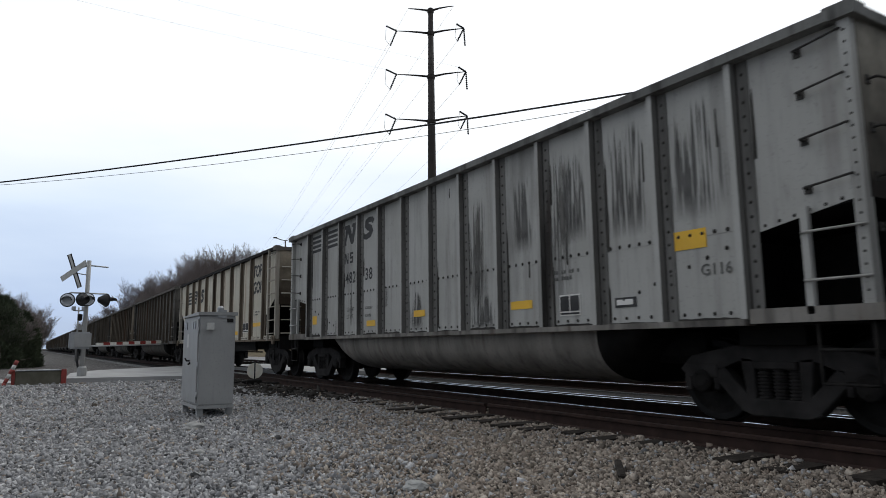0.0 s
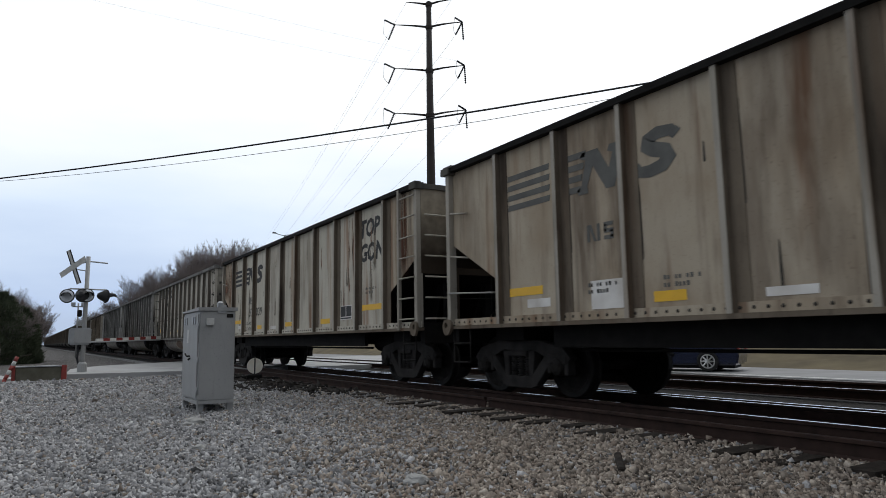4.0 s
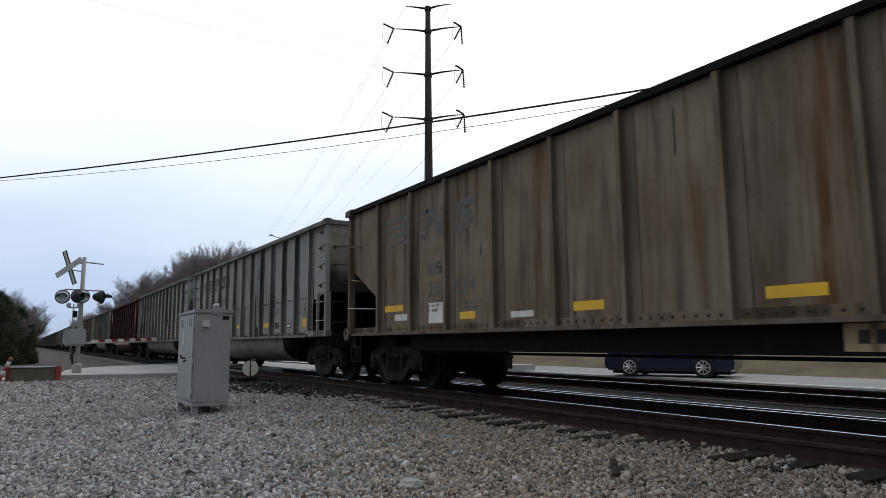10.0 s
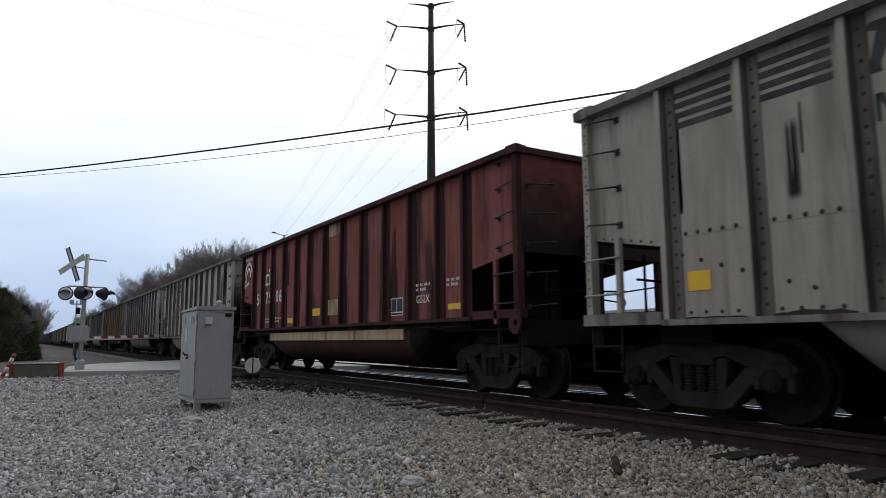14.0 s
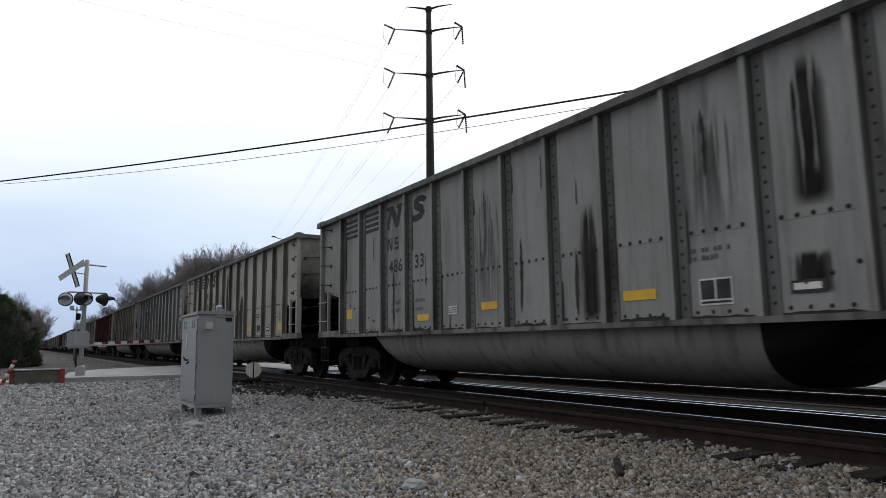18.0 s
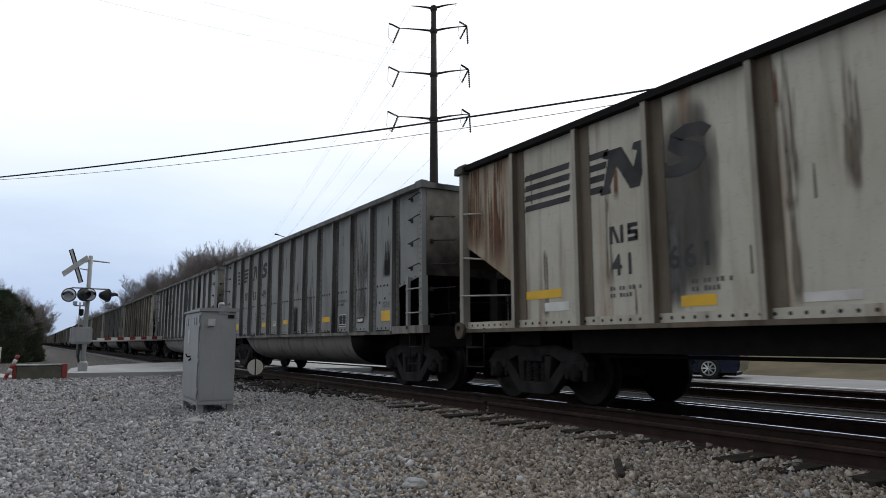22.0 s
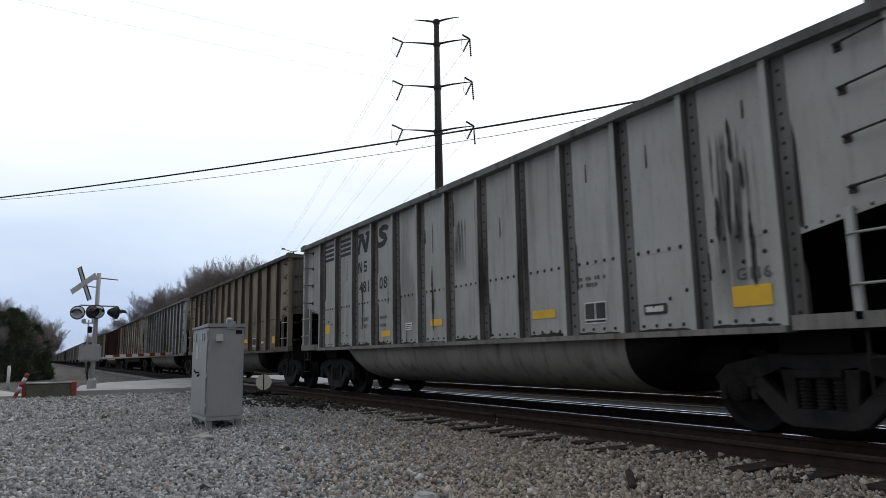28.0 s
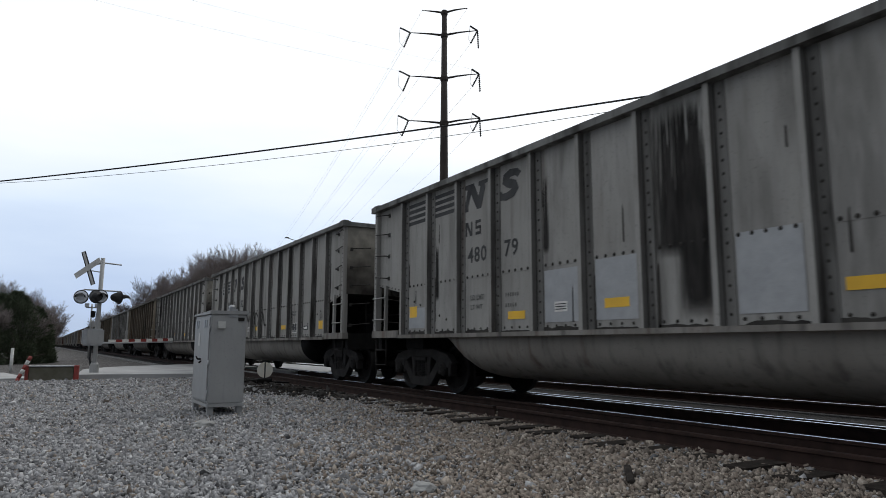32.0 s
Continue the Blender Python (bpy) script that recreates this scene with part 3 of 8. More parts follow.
def sideframe():
    """Cast side frame of a freight truck, in the plane y = 0, origin over the centre at rail level."""
    bm = bmesh.new()
    t = 0.15
    m = Matrix.Translation((0, -t / 2, 0))
    slab(bm, [(-1.18, 0.58), (-1.02, 0.73), (-0.48, 0.84), (0.48, 0.84), (1.02, 0.73), (1.18, 0.58), (1.10, 0.50), (0.74, 0.54), (0.42, 0.69), (-0.42, 0.69), (-0.74, 0.54), (-1.10, 0.50)], t, m)
    slab(bm, [(-0.82, 0.58), (-0.62, 0.62), (-0.30, 0.30), (-0.42, 0.17)], t, m)
    slab(bm, [(0.82, 0.58), (0.42, 0.17), (0.30, 0.30), (0.62, 0.62)], t, m)
    slab(bm, [(-0.44, 0.17), (-0.34, 0.30), (0.34, 0.30), (0.44, 0.17), (0.30, 0.12), (-0.30, 0.12)], t, m)
    for s in (-1, 1):
        slab(bm, [(s * 0.34, 0.28), (s * 0.24, 0.28), (s * 0.24, 0.70), (s * 0.40, 0.72)], t, m)
        box(bm, s * 0.89 - 0.21, s * 0.89 + 0.21, -t / 2 - 0.01, t / 2, 0.49, 0.64)
        box(bm, s * 1.08 - 0.045, s * 1.08 + 0.045, -t / 2, t / 2, 0.34, 0.60)
        box(bm, s * 0.71 - 0.035, s * 0.71 + 0.035, -t / 2, t / 2, 0.36, 0.58)
    box(bm, -0.23, 0.23, -t / 2 - 0.03, t / 2, 0.60, 0.68)
    bmesh.ops.bevel(bm, geom=bm.edges[:], offset=0.012, segments=1, affect="EDGES")
    return mesh_of("side_frame", bm, FRAMEIRON)


def spring_mesh():
    bm = bmesh.new()
    prof = []
    for j in range(9):
        z = 0.30 + j * 0.035
        prof += [(z, 0.055), (z + 0.006, 0.072), (z + 0.018, 0.072), (z + 0.024, 0.055)]
    lathe(bm, prof, 10, "z")
    return mesh_of("spring", bm, FRAMEIRON)


def wheelset_mesh():
    bm = bmesh.new()
    for s in (-1, 1):
        m = Matrix.Scale(s, 4, (0, 1, 0))
        lathe(bm, [(0.69, 0.10), (0.69, 0.30), (0.675, 0.40), (0.675, 0.485), (0.70, 0.485), (0.715, 0.46), (0.80, 0.452), (0.815, 0.44), (0.815, 0.375), (0.76, 0.32), (0.76, 0.16), (0.80, 0.14), (0.80, 0.10)], 28, "y", m)
    tube(bm, (0, -1.08, 0), (0, 1.08, 0), 0.075, n=10)
    for s in (-1, 1):
        lathe(bm, [(0.93, 0.13), (1.09, 0.13), (1.11, 0.115), (1.13, 0.06)], 14, "y", Matrix.Scale(s, 4, (0, 1, 0)))
        for i in range(3):
            a = 2 * math.pi * i / 3
            tube(bm, (0.08 * math.cos(a), s * 1.10, 0.08 * math.sin(a)), (0.08 * math.cos(a), s * 1.135, 0.08 * math.sin(a)), 0.018, n=6)
    for f in bm.faces:
        c = f.calc_center_median()
        r = math.hypot(c.x, c.z)
        f.material_index = 1 if 0.40 < r < 0.462 and abs(c.y) > 0.70 else 0
    me = mesh_of("wheelset", bm, IRON)
    me.materials.append(RIMGREY)
    return me


FRAME_ME, SPRING_ME, WHEEL_ME = sideframe(), spring_mesh(), wheelset_mesh()
BOLSTER_ME = mesh_of("truck", boxes((-0.22, 0.22, -0.98, 0.98, 0.36, 0.66), (-0.16, 0.16, -0.3, 0.3, 0.66, 0.80), (-0.75, 0.75, -0.12, 0.12, 0.42, 0.50)), SOOT_SHADE)
SHOE_ME = mesh_of("brake_beam", boxes((-0.05, 0.05, -0.85, 0.85, 0.30, 0.40), (-0.05, 0.06, -0.82, -0.68, 0.25, 0.60), (-0.05, 0.06, 0.68, 0.82, 0.25, 0.60)), SOOT_SHADE)


def truck(car, x, full=True):
    t = piece("truck", BOLSTER_ME, car, pose(x, 0, 0))
    for y in (-1.01, 1.01) if full else (-1.01,):
        piece("side_frame", FRAME_ME, t, pose(0, y, 0))
        for sx in (-0.17, 0.0, 0.17) if y < 0 and full else ():
            piece("spring", SPRING_ME, t, pose(sx, y, 0))
    for s in (-0.89, 0.89):
        piece("wheelset", WHEEL_ME, t, pose(s, 0, 0.457))
        if full:
            piece("brake_beam", SHOE_ME, t, pose(s * 0.43, 0, 0))
    return t


def end_ladder(car, s, full, half, build, fit):
    """Corner post, ladder, grab irons and stirrup of one car end; s is -1 (leading) or 1."""
    x = s * half
    for ys in (1, -1) if full else (1,):
        rot = MIRROR if ys == -1 else Matrix.Identity(4)
        q = -s if ys == -1 else s
        turn = pose(0, 0, 0) if q > 0 else Matrix.Scale(-1, 4, (1, 0, 0))
        piece("corner_post", CORNER_ME, car, fit @ rot @ pose(q * (half - 0.06), 0, 0))
        if build == "cr":
            piece("corner_bracket", BRACKET_ME, car, rot @ pose(q * (half - 0.04), 0, 0.03) @ turn)
        if build == "cr" and q < 0:
            piece("long_grab_iron", LONGGRAB_ME, car, rot @ pose(q * (half - 0.66), -1.56, 1.74))
            piece("grab_iron", GRAB_ME, car, rot @ pose(q * (half - 0.31), -1.465, 2.32) @ turn)
        else:
            piece("ladder_post", LADPOST_ME, car, rot @ pose(q * (half - 0.56), 0, 0))
            for z in (1.42, 1.86):
                piece("ladder_rung", RUNG_ME, car, rot @ pose(q * (half - 0.30), -1.56, z))
            for z in (2.30, 2.76, 3.21, 3.62):
                piece("grab_iron", GRAB_ME, car, rot @ pose(q * (half - 0.31), -1.465, z) @ turn)
        if full:
            piece("stirrup_step", STIRRUP_ME, car, rot @ pose(q * (half - 0.30), -1.5, 0))
    if full:
        for z in (1.40, 1.88, 2.32, 2.76, 3.20):
            piece("end_grab_iron", GRAB_ME, car, pose(x, -1.12, z, 0, 0, 90 * s))


def bracket_mesh():
    """The cast corner bracket: a plate with a round hole and a hooked foot."""
    bm = bmesh.new()
    n = 14
    ring = [(0.02 + 0.05 * math.cos(2 * math.pi * i / n), 1.10 + 0.05 * math.sin(2 * math.pi * i / n)) for i in range(n)]
    rim = []
    for i in range(n):
        a = 2 * math.pi * i / n
        rim.append((0.02 + (0.10 if math.cos(a) > 0 else 0.16) * math.cos(a), 1.10 + (0.10 if math.sin(a) > 0 else 0.17) * math.sin(a)))
    for i in range(n):
        j = (i + 1) % n
        slab(bm, [ring[i], ring[j], rim[j], rim[i]], 0.05, Matrix.Translation((0, -1.60, 0)))
    bmesh.ops.remove_doubles(bm, verts=bm.verts[:], dist=0.0005)
    return mesh_of("corner_bracket", bm, SILLPAINT)


BRACKET_ME = bracket_mesh()
LONGGRAB_ME = mesh_of("long_grab_iron", bars(0.015, [(-0.62, 0.06, 0.03), (-0.58, -0.02, 0.03), (0.60, -0.02, -0.03), (0.64, 0.06, -0.03)]), RUNG)
CORNER_ME = mesh_of("corner_post", boxes((-0.05, 0.05, -1.55, -1.42, 1.10, 3.76)), GREY)
LADPOST_ME = mesh_of("ladder_post", boxes((-0.035, 0.035, -1.56, -1.50, 1.12, 2.10)), GREY)
RUNG_ME = mesh_of("ladder_rung", bars(0.013, [(-0.29, -0.005, 0), (-0.25, -0.03, 0), (0.25, -0.03, 0), (0.29, -0.005, 0)]), RUNG)


def grab_mesh():
    """A bent grab iron with its bolted foot plate at the inner end."""
    bm = bars(0.0125, [(-0.23, 0.02, -0.035), (-0.23, -0.08, -0.03), (0.22, -0.10, 0.015), (0.22, 0.02, 0.02)])
    box(bm, -0.265, -0.195, -0.012, 0.004, -0.075, 0.005)
    return mesh_of("grab_iron", bm, GRABIRON)


GRAB_ME = grab_mesh()
STIRRUP_ME = mesh_of("stirrup_step", bars(0.018, [(-0.24, 0, 1.1), (-0.24, 0, 0.50), (0.24, 0, 0.50), (0.24, 0, 1.1)], [(-0.24, 0, 0.80), (0.24, 0, 0.80)]), IRON)
COUPLER_ME = mesh_of("coupler", boxes((-0.55, 0.45, -0.11, 0.11, 0.74, 0.98), (0.40, 0.68, -0.16, 0.16, 0.68, 1.02), (-0.6, -0.45, -0.35, 0.35, 0.65, 1.08)), SOOT_SHADE)
HOSE_ME = mesh_of("air_hose", bars(0.022, [(0, 0.3, 0.85), (0.18, 0.3, 0.70), (0.35, 0.22, 0.42), (0.55, 0.10, 0.36), (0.67, 0.02, 0.42)]), SOOT_SHADE)
RIB_ME = rib_mesh("rib", 0.085, Z0 + 0.02, Z1, 0.14)


def rivet_mesh(build):
    """The rivet heads of one side, joined."""
    bm = bmesh.new()
    half = BUILDS[build][0]

    def head(x, y, z, r=0.026):
        a = [bm.verts.new((x + r * math.cos(i * math.pi / 3), y, z + r * math.sin(i * math.pi / 3))) for i in range(6)]
        c = bm.verts.new((x, y - r * 0.8, z))
        for i in range(6):
            bm.faces.new((a[i], a[(i + 1) % 6], c))
    for k in range(1, 14):
        x0 = rib_x(k, build)
        if k <= 12:
            for i in range(5):
                head(x0 + 0.24 + i * 0.155, SHEET - 0.001, 2.03, 0.027)
            for i in range(4):
                head(x0 + 0.26 + i * 0.19, SHEET - 0.001, 1.17, 0.023)
        for z in range(17):
            head(x0 + 0.115, SHEET - 0.011, 1.22 + z * 0.148, 0.020)
    for i in range(7):
        head(rib_x(1, build) + 0.18 + i * 0.24, SHEET - 0.001, 1.80 - i * 0.075)
        head(rib_x(13, build) - 0.20 - i * 0.24, SHEET - 0.001, 1.84 - i * 0.075)
        for s in (-1, 1):
            head(s * (half - 1.0 + i * 0.15), SHEET - 0.001, 2.0 + i * 0.026, 0.019)
    for s in (-1, 1):
        for z in range(22):
            head(s * (half - 0.06), FACE - 0.001, 1.3 + z * 0.11, 0.014)
    return mesh_of("rivets", bm, GRIME_SHADE)


RIVET_ME = {b: rivet_mesh(b) for b in ("long", "short")}
PANEL_ME = mesh_of("side_panel", boxes((0.04, PITCH - 0.04, SHEET, SHEET + 0.012, 2.0, Z1), (0.04, PITCH - 0.04, SHEET + 0.004, SHEET + 0.016, Z0 + 0.04, 2.0)), GREY)


def end_panel_mesh(build, s, z_in, z_out):
    half, ribs = BUILDS[build]
    a, b = ribs[0] if s < 0 else ribs[-1], s * (half - 0.02)
    bm = bmesh.new()
    slab(bm, [(a, z_in), (b, z_out), (b, Z1), (a, Z1)], 0.012, Matrix.Translation((0, SHEET, 0)))
    return mesh_of("end_side_panel", bm, GREY)


ENDP_ME = {(b, s): end_panel_mesh(b, s, 1.91, 2.14) for b in ("long", "short", "cr") for s in (-1, 1)}


TUB_LOW = 0.34


def tub_mesh(name, x0, x1, y_top, z_top, z_bot, mat):
    bm = bmesh.new()
    n = 22
    rings = []
    for x, k in ((x0, 0.08), (x0 + 0.16, 0.45), (x0 + 0.36, 0.76), (x0 + 0.62, 0.95), (x0 + 0.85, 1.0), (x1 - 0.30, 1.0), (x1 - 0.28, 0.98), (x1, 0.80), (x1 + 0.3, 0.52), (x1 + 0.5, 0.25)):
        ring = []
        for i in range(n + 1):
            a = math.pi * i / n
            ring.append(bm.verts.new((x, -math.copysign(abs(math.cos(a)) ** 0.62, math.cos(a)) * y_top, z_top - (z_top - z_bot) * k * abs(math.sin(a)) ** 0.72)))
        rings.append(ring)
    for k, (a, b) in enumerate(zip(rings[:-1], rings[1:])):
        for i in range(n):
            f = bm.faces.new((a[i], a[i + 1], b[i + 1], b[i]))
            f.smooth = True
            # rings of the trailing end near black: shade put into their colour
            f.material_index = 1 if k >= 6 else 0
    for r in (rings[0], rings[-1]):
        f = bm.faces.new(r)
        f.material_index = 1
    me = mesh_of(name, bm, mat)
    me.materials.append(SOOT_SHADE)
    return me


TUB_ME = tub_mesh("tub", -4.62, 4.34, 1.45, 1.08, TUB_LOW, GREY)
BAND_ME = mesh_of("tub_band", boxes((-4.45, 3.85, -1.475, -1.42, 0.895, 1.10)), BAND)
CHORD_ME = mesh_of("top_chord", boxes((-HALF - 0.04, HALF + 0.04, -1.60, -1.44, Z1 - 0.025, Z1 + 0.075)), GREY)
ENDCHORD_ME = mesh_of("end_chord", boxes((-0.09, 0.06, -1.435, 1.435, Z1 - 0.03, Z1 + 0.07), (-0.16, 0.075, -1.61, -1.41, Z1 - 0.04, Z1 + 0.08), (-0.16, 0.075, 1.41, 1.61, Z1 - 0.04, Z1 + 0.08), (-0.22, 0.03, -1.58, -1.45, Z1 + 0.075, Z1 + 0.11), (-0.22, 0.03, 1.45, 1.58, Z1 + 0.075, Z1 + 0.11)), GREY)
SILL_ME = mesh_of("side_sill", boxes((-6.14, 6.14, -1.59, -1.40, Z0 - 0.035, Z0 + 0.03)), GREY)
ENDSILL_ME = mesh_of("end_side_sill", boxes((6.16, HALF + 0.05, -1.56, -1.42, Z0 - 0.02, Z0 + 0.12)), GREY)
ENDBEAM_ME = mesh_of("end_sill", boxes((-0.14, 0.02, -1.41, 1.41, 0.80, Z0 + 0.11)), SOOT_SHADE)


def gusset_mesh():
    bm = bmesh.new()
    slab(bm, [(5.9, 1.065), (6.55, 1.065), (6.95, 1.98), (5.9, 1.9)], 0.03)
    return mesh_of("slope_gusset", bm, SOOT_SHADE)


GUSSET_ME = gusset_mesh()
PLATFORM_ME = mesh_of("end_platform", boxes((5.0, 7.3, -1.41, 1.41, 1.03, 1.06)), SOOT_SHADE)
STRUT_ME = mesh_of("slope_strut", boxes((-0.06, 0.06, -0.06, 0.06, 1.06, 1.93)), SOOT_SHADE)
HANDRAIL_ME = mesh_of("platform_handrail", bars(0.017, [(7.17, -0.88, 1.06), (7.17, -0.88, 1.98)], [(7.17, -0.88, 1.62), (7.17, 0.80, 1.66)], [(7.02, 0.82, 1.06), (7.02, 0.82, 1.96)]), SOOT_SHADE)
VALVE_ME = mesh_of("brake_valve", boxes((6.30, 6.62, -0.40, -0.05, 1.06, 1.42), (6.36, 6.52, -0.05, 0.24, 1.12, 1.34), (6.2, 6.3, -0.30, 0.35, 1.18, 1.26)), SOOT_SHADE)


def slope_mesh(z_in, z_out):
    bm = bmesh.new()
    a, b = 5.88, HALF - 0.01
    v = [bm.verts.new(c) for c in ((a, -1.455, z_in), (b, -1.455, z_out), (b, 1.455, z_out), (a, 1.455, z_in), (a, -1.455, z_in + 0.02), (b, -1.455, z_out + 0.02), (b, 1.455, z_out + 0.02), (a, 1.455, z_in + 0.02))]
    for q in ((0, 1, 2, 3), (7, 6, 5, 4), (0, 4, 5, 1), (1, 5, 6, 2), (2, 6, 7, 3), (3, 7, 4, 0)):
        bm.faces.new([v[i] for i in q])
    # slope sheet and bulkhead near black, the recess's shade is in their colour
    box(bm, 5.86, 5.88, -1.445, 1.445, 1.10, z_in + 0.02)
    return mesh_of("slope_sheet", bm, SOOT_SHADE)


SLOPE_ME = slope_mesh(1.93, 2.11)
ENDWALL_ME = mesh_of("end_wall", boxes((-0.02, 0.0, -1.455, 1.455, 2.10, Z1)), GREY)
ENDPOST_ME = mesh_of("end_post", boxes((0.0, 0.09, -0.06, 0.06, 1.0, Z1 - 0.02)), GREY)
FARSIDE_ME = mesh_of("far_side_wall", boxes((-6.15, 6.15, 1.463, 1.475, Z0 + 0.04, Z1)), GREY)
FLOOR_ME = mesh_of("floor", boxes((-6.1, 6.1, -1.44, 1.44, 1.06, 1.10)), SOOT_SHADE)
SPINE_ME = mesh_of("centre_sill", boxes((-7.35, 7.35, -0.33, 0.33, 0.78, 1.055), (-6.5, -5.8, -1.2, 1.2, 0.84, 1.05), (5.8, 6.5, -1.2, 1.2, 0.84, 1.05)), SOOT_SHADE)


def brake_wheel_mesh():
    bm = bmesh.new()
    k = 18
    ring = [(0.02, 0.26 * math.cos(2 * math.pi * i / k), 0.26 * math.sin(2 * math.pi * i / k)) for i in range(k + 1)]
    bar(bm, ring, 0.014, 5)
    for i in range(5):
        a = 2 * math.pi * i / 5
        tube(bm, (0, 0, 0), (0.02, 0.26 * math.cos(a), 0.26 * math.sin(a)), 0.01, n=5)
    box(bm, -0.16, -0.02, -0.16, 0.16, -0.22, 0.16)
    return mesh_of("brake_wheel", bm, IRON)


WHEELBRAKE_ME = brake_wheel_mesh()


def reservoir_mesh():
    bm = bmesh.new()
    lathe(bm, [(-0.52, 0.05), (-0.5, 0.16), (-0.42, 0.20), (0.42, 0.20), (0.5, 0.16), (0.52, 0.05)], 12, "x", Matrix.Translation((4.75, -0.75, 0.82)))
    bar(bm, [(4.2, -0.6, 0.7), (5.2, -0.4, 0.6), (5.6, -0.3, 0.55)], 0.02)
    return mesh_of("air_reservoir", bm, SOOT_SHADE)


RESERVOIR_ME = reservoir_mesh()
PAINTED = {"side_panel", "end_side_panel", "rib", "corner_post", "ladder_post", "top_chord", "end_chord", "side_sill", "end_side_sill",
           "end_wall", "end_post", "far_side_wall", "tub", "deep_sill", "corner_bracket", "rivet_strip"}


def along_x(f):
    return Matrix.Scale(f, 4, (1, 0, 0))


def body_fit(z0, to0, z1, to1):
    """Moves the heights z0 and z1 of a body to to0 and to1."""
    f = (to1 - to0) / (z1 - z0)
    return Matrix.Translation((0, 0, to0 - z0 * f)) @ Matrix.Scale(f, 4, (0, 0, 1))


def gondola(full=True, build="long"):
    """A bathtub coal gondola, origin at rail level in the middle; its near side is -y."""
    half, ribs = BUILDS[build]
    grow, shift = half / HALF, half - HALF
    fit = body_fit(1.035, 1.19, 3.825, 3.74) if build == "cr" else Matrix.Identity(4)
    car = new("gondola_car")
    car.empty_display_size = 0.5
    for a, b in zip(ribs[:-1], ribs[1:]):
        piece("side_panel", PANEL_ME, car, fit @ pose(a, 0, 0) @ along_x((b - a) / PITCH))
    for k, a in enumerate(ribs):
        piece("rib", RIB_ME, car, fit @ pose(a, 0, 0))
    piece("far_side_wall", FARSIDE_ME, car, fit @ along_x((ribs[-1] - ribs[0]) / 12.3))
    for s in (-1, 1):
        m = MIRROR if s < 0 else Matrix.Identity(4)
        mo = m @ pose(shift, 0, 0)
        piece("end_side_panel", ENDP_ME[build, s], car, fit)
        piece("end_side_panel", ENDP_ME[build, -s], car, fit @ MIRROR)
        piece("end_wall", ENDWALL_ME, car, fit @ m @ pose(half, 0, 0))
        piece("end_chord", ENDCHORD_ME, car, fit @ m @ pose(half, 0, 0))
        piece("slope_sheet", SLOPE_ME, car, fit @ mo)
        piece("end_platform", PLATFORM_ME, car, mo)
        piece("end_side_sill", ENDSILL_ME, car, fit @ mo)
        piece("end_sill", ENDBEAM_ME, car, m @ pose(half, 0, 0))
        piece("coupler", COUPLER_ME, car, m @ pose(half + 0.03, 0, 0))
        if full:
            for y in (-0.5, 0.44):
                piece("slope_gusset", GUSSET_ME, car, mo @ pose(0, y, 0))
                piece("slope_strut", STRUT_ME, car, mo @ pose(6.91, y, 0))
            piece("platform_handrail", HANDRAIL_ME, car, mo)
            piece("end_side_sill", ENDSILL_ME, car, fit @ mo @ pose(0, 2.98, 0))
            piece("end_post", ENDPOST_ME, car, m @ pose(half, 0, 0))
            piece("air_hose", HOSE_ME, car, m @ pose(half, 0, 0))
        end_ladder(car, s, full, half, build, fit)
        truck(car, s * (half - 1.25), full)
        piece("top_chord", CHORD_ME, car, fit @ m @ along_x(grow))
        piece("side_sill", SILL_ME, car, fit @ m @ along_x(grow))
    piece("floor", FLOOR_ME, car, body_fit(1.06, 1.06, 1.10, 1.25) if build == "cr" else None)
    piece("centre_sill", SPINE_ME, car, along_x(grow))
    piece("tub", TUB_ME, car)
    if full:
        for a in ribs:
            piece("rib", RIB_ME, car, fit @ MIRROR @ pose(-a, 0, 0))
        if build in RIVET_ME:
            piece("rivets", RIVET_ME[build], car)["kind"] = "stuff"
        piece("brake_valve", VALVE_ME, car, MIRROR @ pose(shift, 0, 0))
        piece("brake_wheel", WHEELBRAKE_ME, car, pose(half + 0.16, -0.15, 2.30))
        piece("air_reservoir", RESERVOIR_ME, car)
    return car


# the flat-bottomed gondola: fewer, wider panels, deep side sill, long sloped ends
TPITCH, THALF = 1.33, 7.41
TPANEL_ME = mesh_of("side_panel", plate(0.03, TPITCH - 0.03, Z0 + 0.04, Z1), CREAM)
TRIB_ME = rib_mesh("rib", 0.085, Z0 + 0.02, Z1, 0.17)
# here the rust-stained coat carries the shade of trailing face and creases
TRIB_ME.materials[1], TRIB_ME.materials[2] = TOPRIB, TOPRIB


def topgon_end_mesh(s):
    bm = bmesh.new()
    a, b = s * 5.975, s * (THALF - 0.02)
    slab(bm, [(a, 1.62), (s * 6.12, 1.80), (s * 6.9, 2.24), (s * 7.3, 2.46), (b, 2.62), (b, Z1), (a, Z1)], 0.012, Matrix.Translation((0, SHEET, 0)))
    return mesh_of("end_side_panel", bm, CREAM)


TEND_ME = {s: topgon_end_mesh(s) for s in (-1, 1)}
TSILL_ME = mesh_of("deep_sill", boxes((-5.0, 4.6, -1.30, -1.22, 0.74, 1.05)), SOOT_SHADE)
TSILL2_ME = mesh_of("side_sill", boxes((-THALF, THALF, -1.55, -1.40, 1.035, 1.09)), CREAM)
TCHORD_ME = mesh_of("top_chord", boxes((-THALF - 0.02, THALF + 0.02, -1.57, -1.45, Z1, Z1 + 0.09)), SOOT_SHADE)
TRUNG_ME = mesh_of("ladder_rung", bars(0.016, [(-0.30, 0, 0), (0.30, 0, 0)]), CREAM)
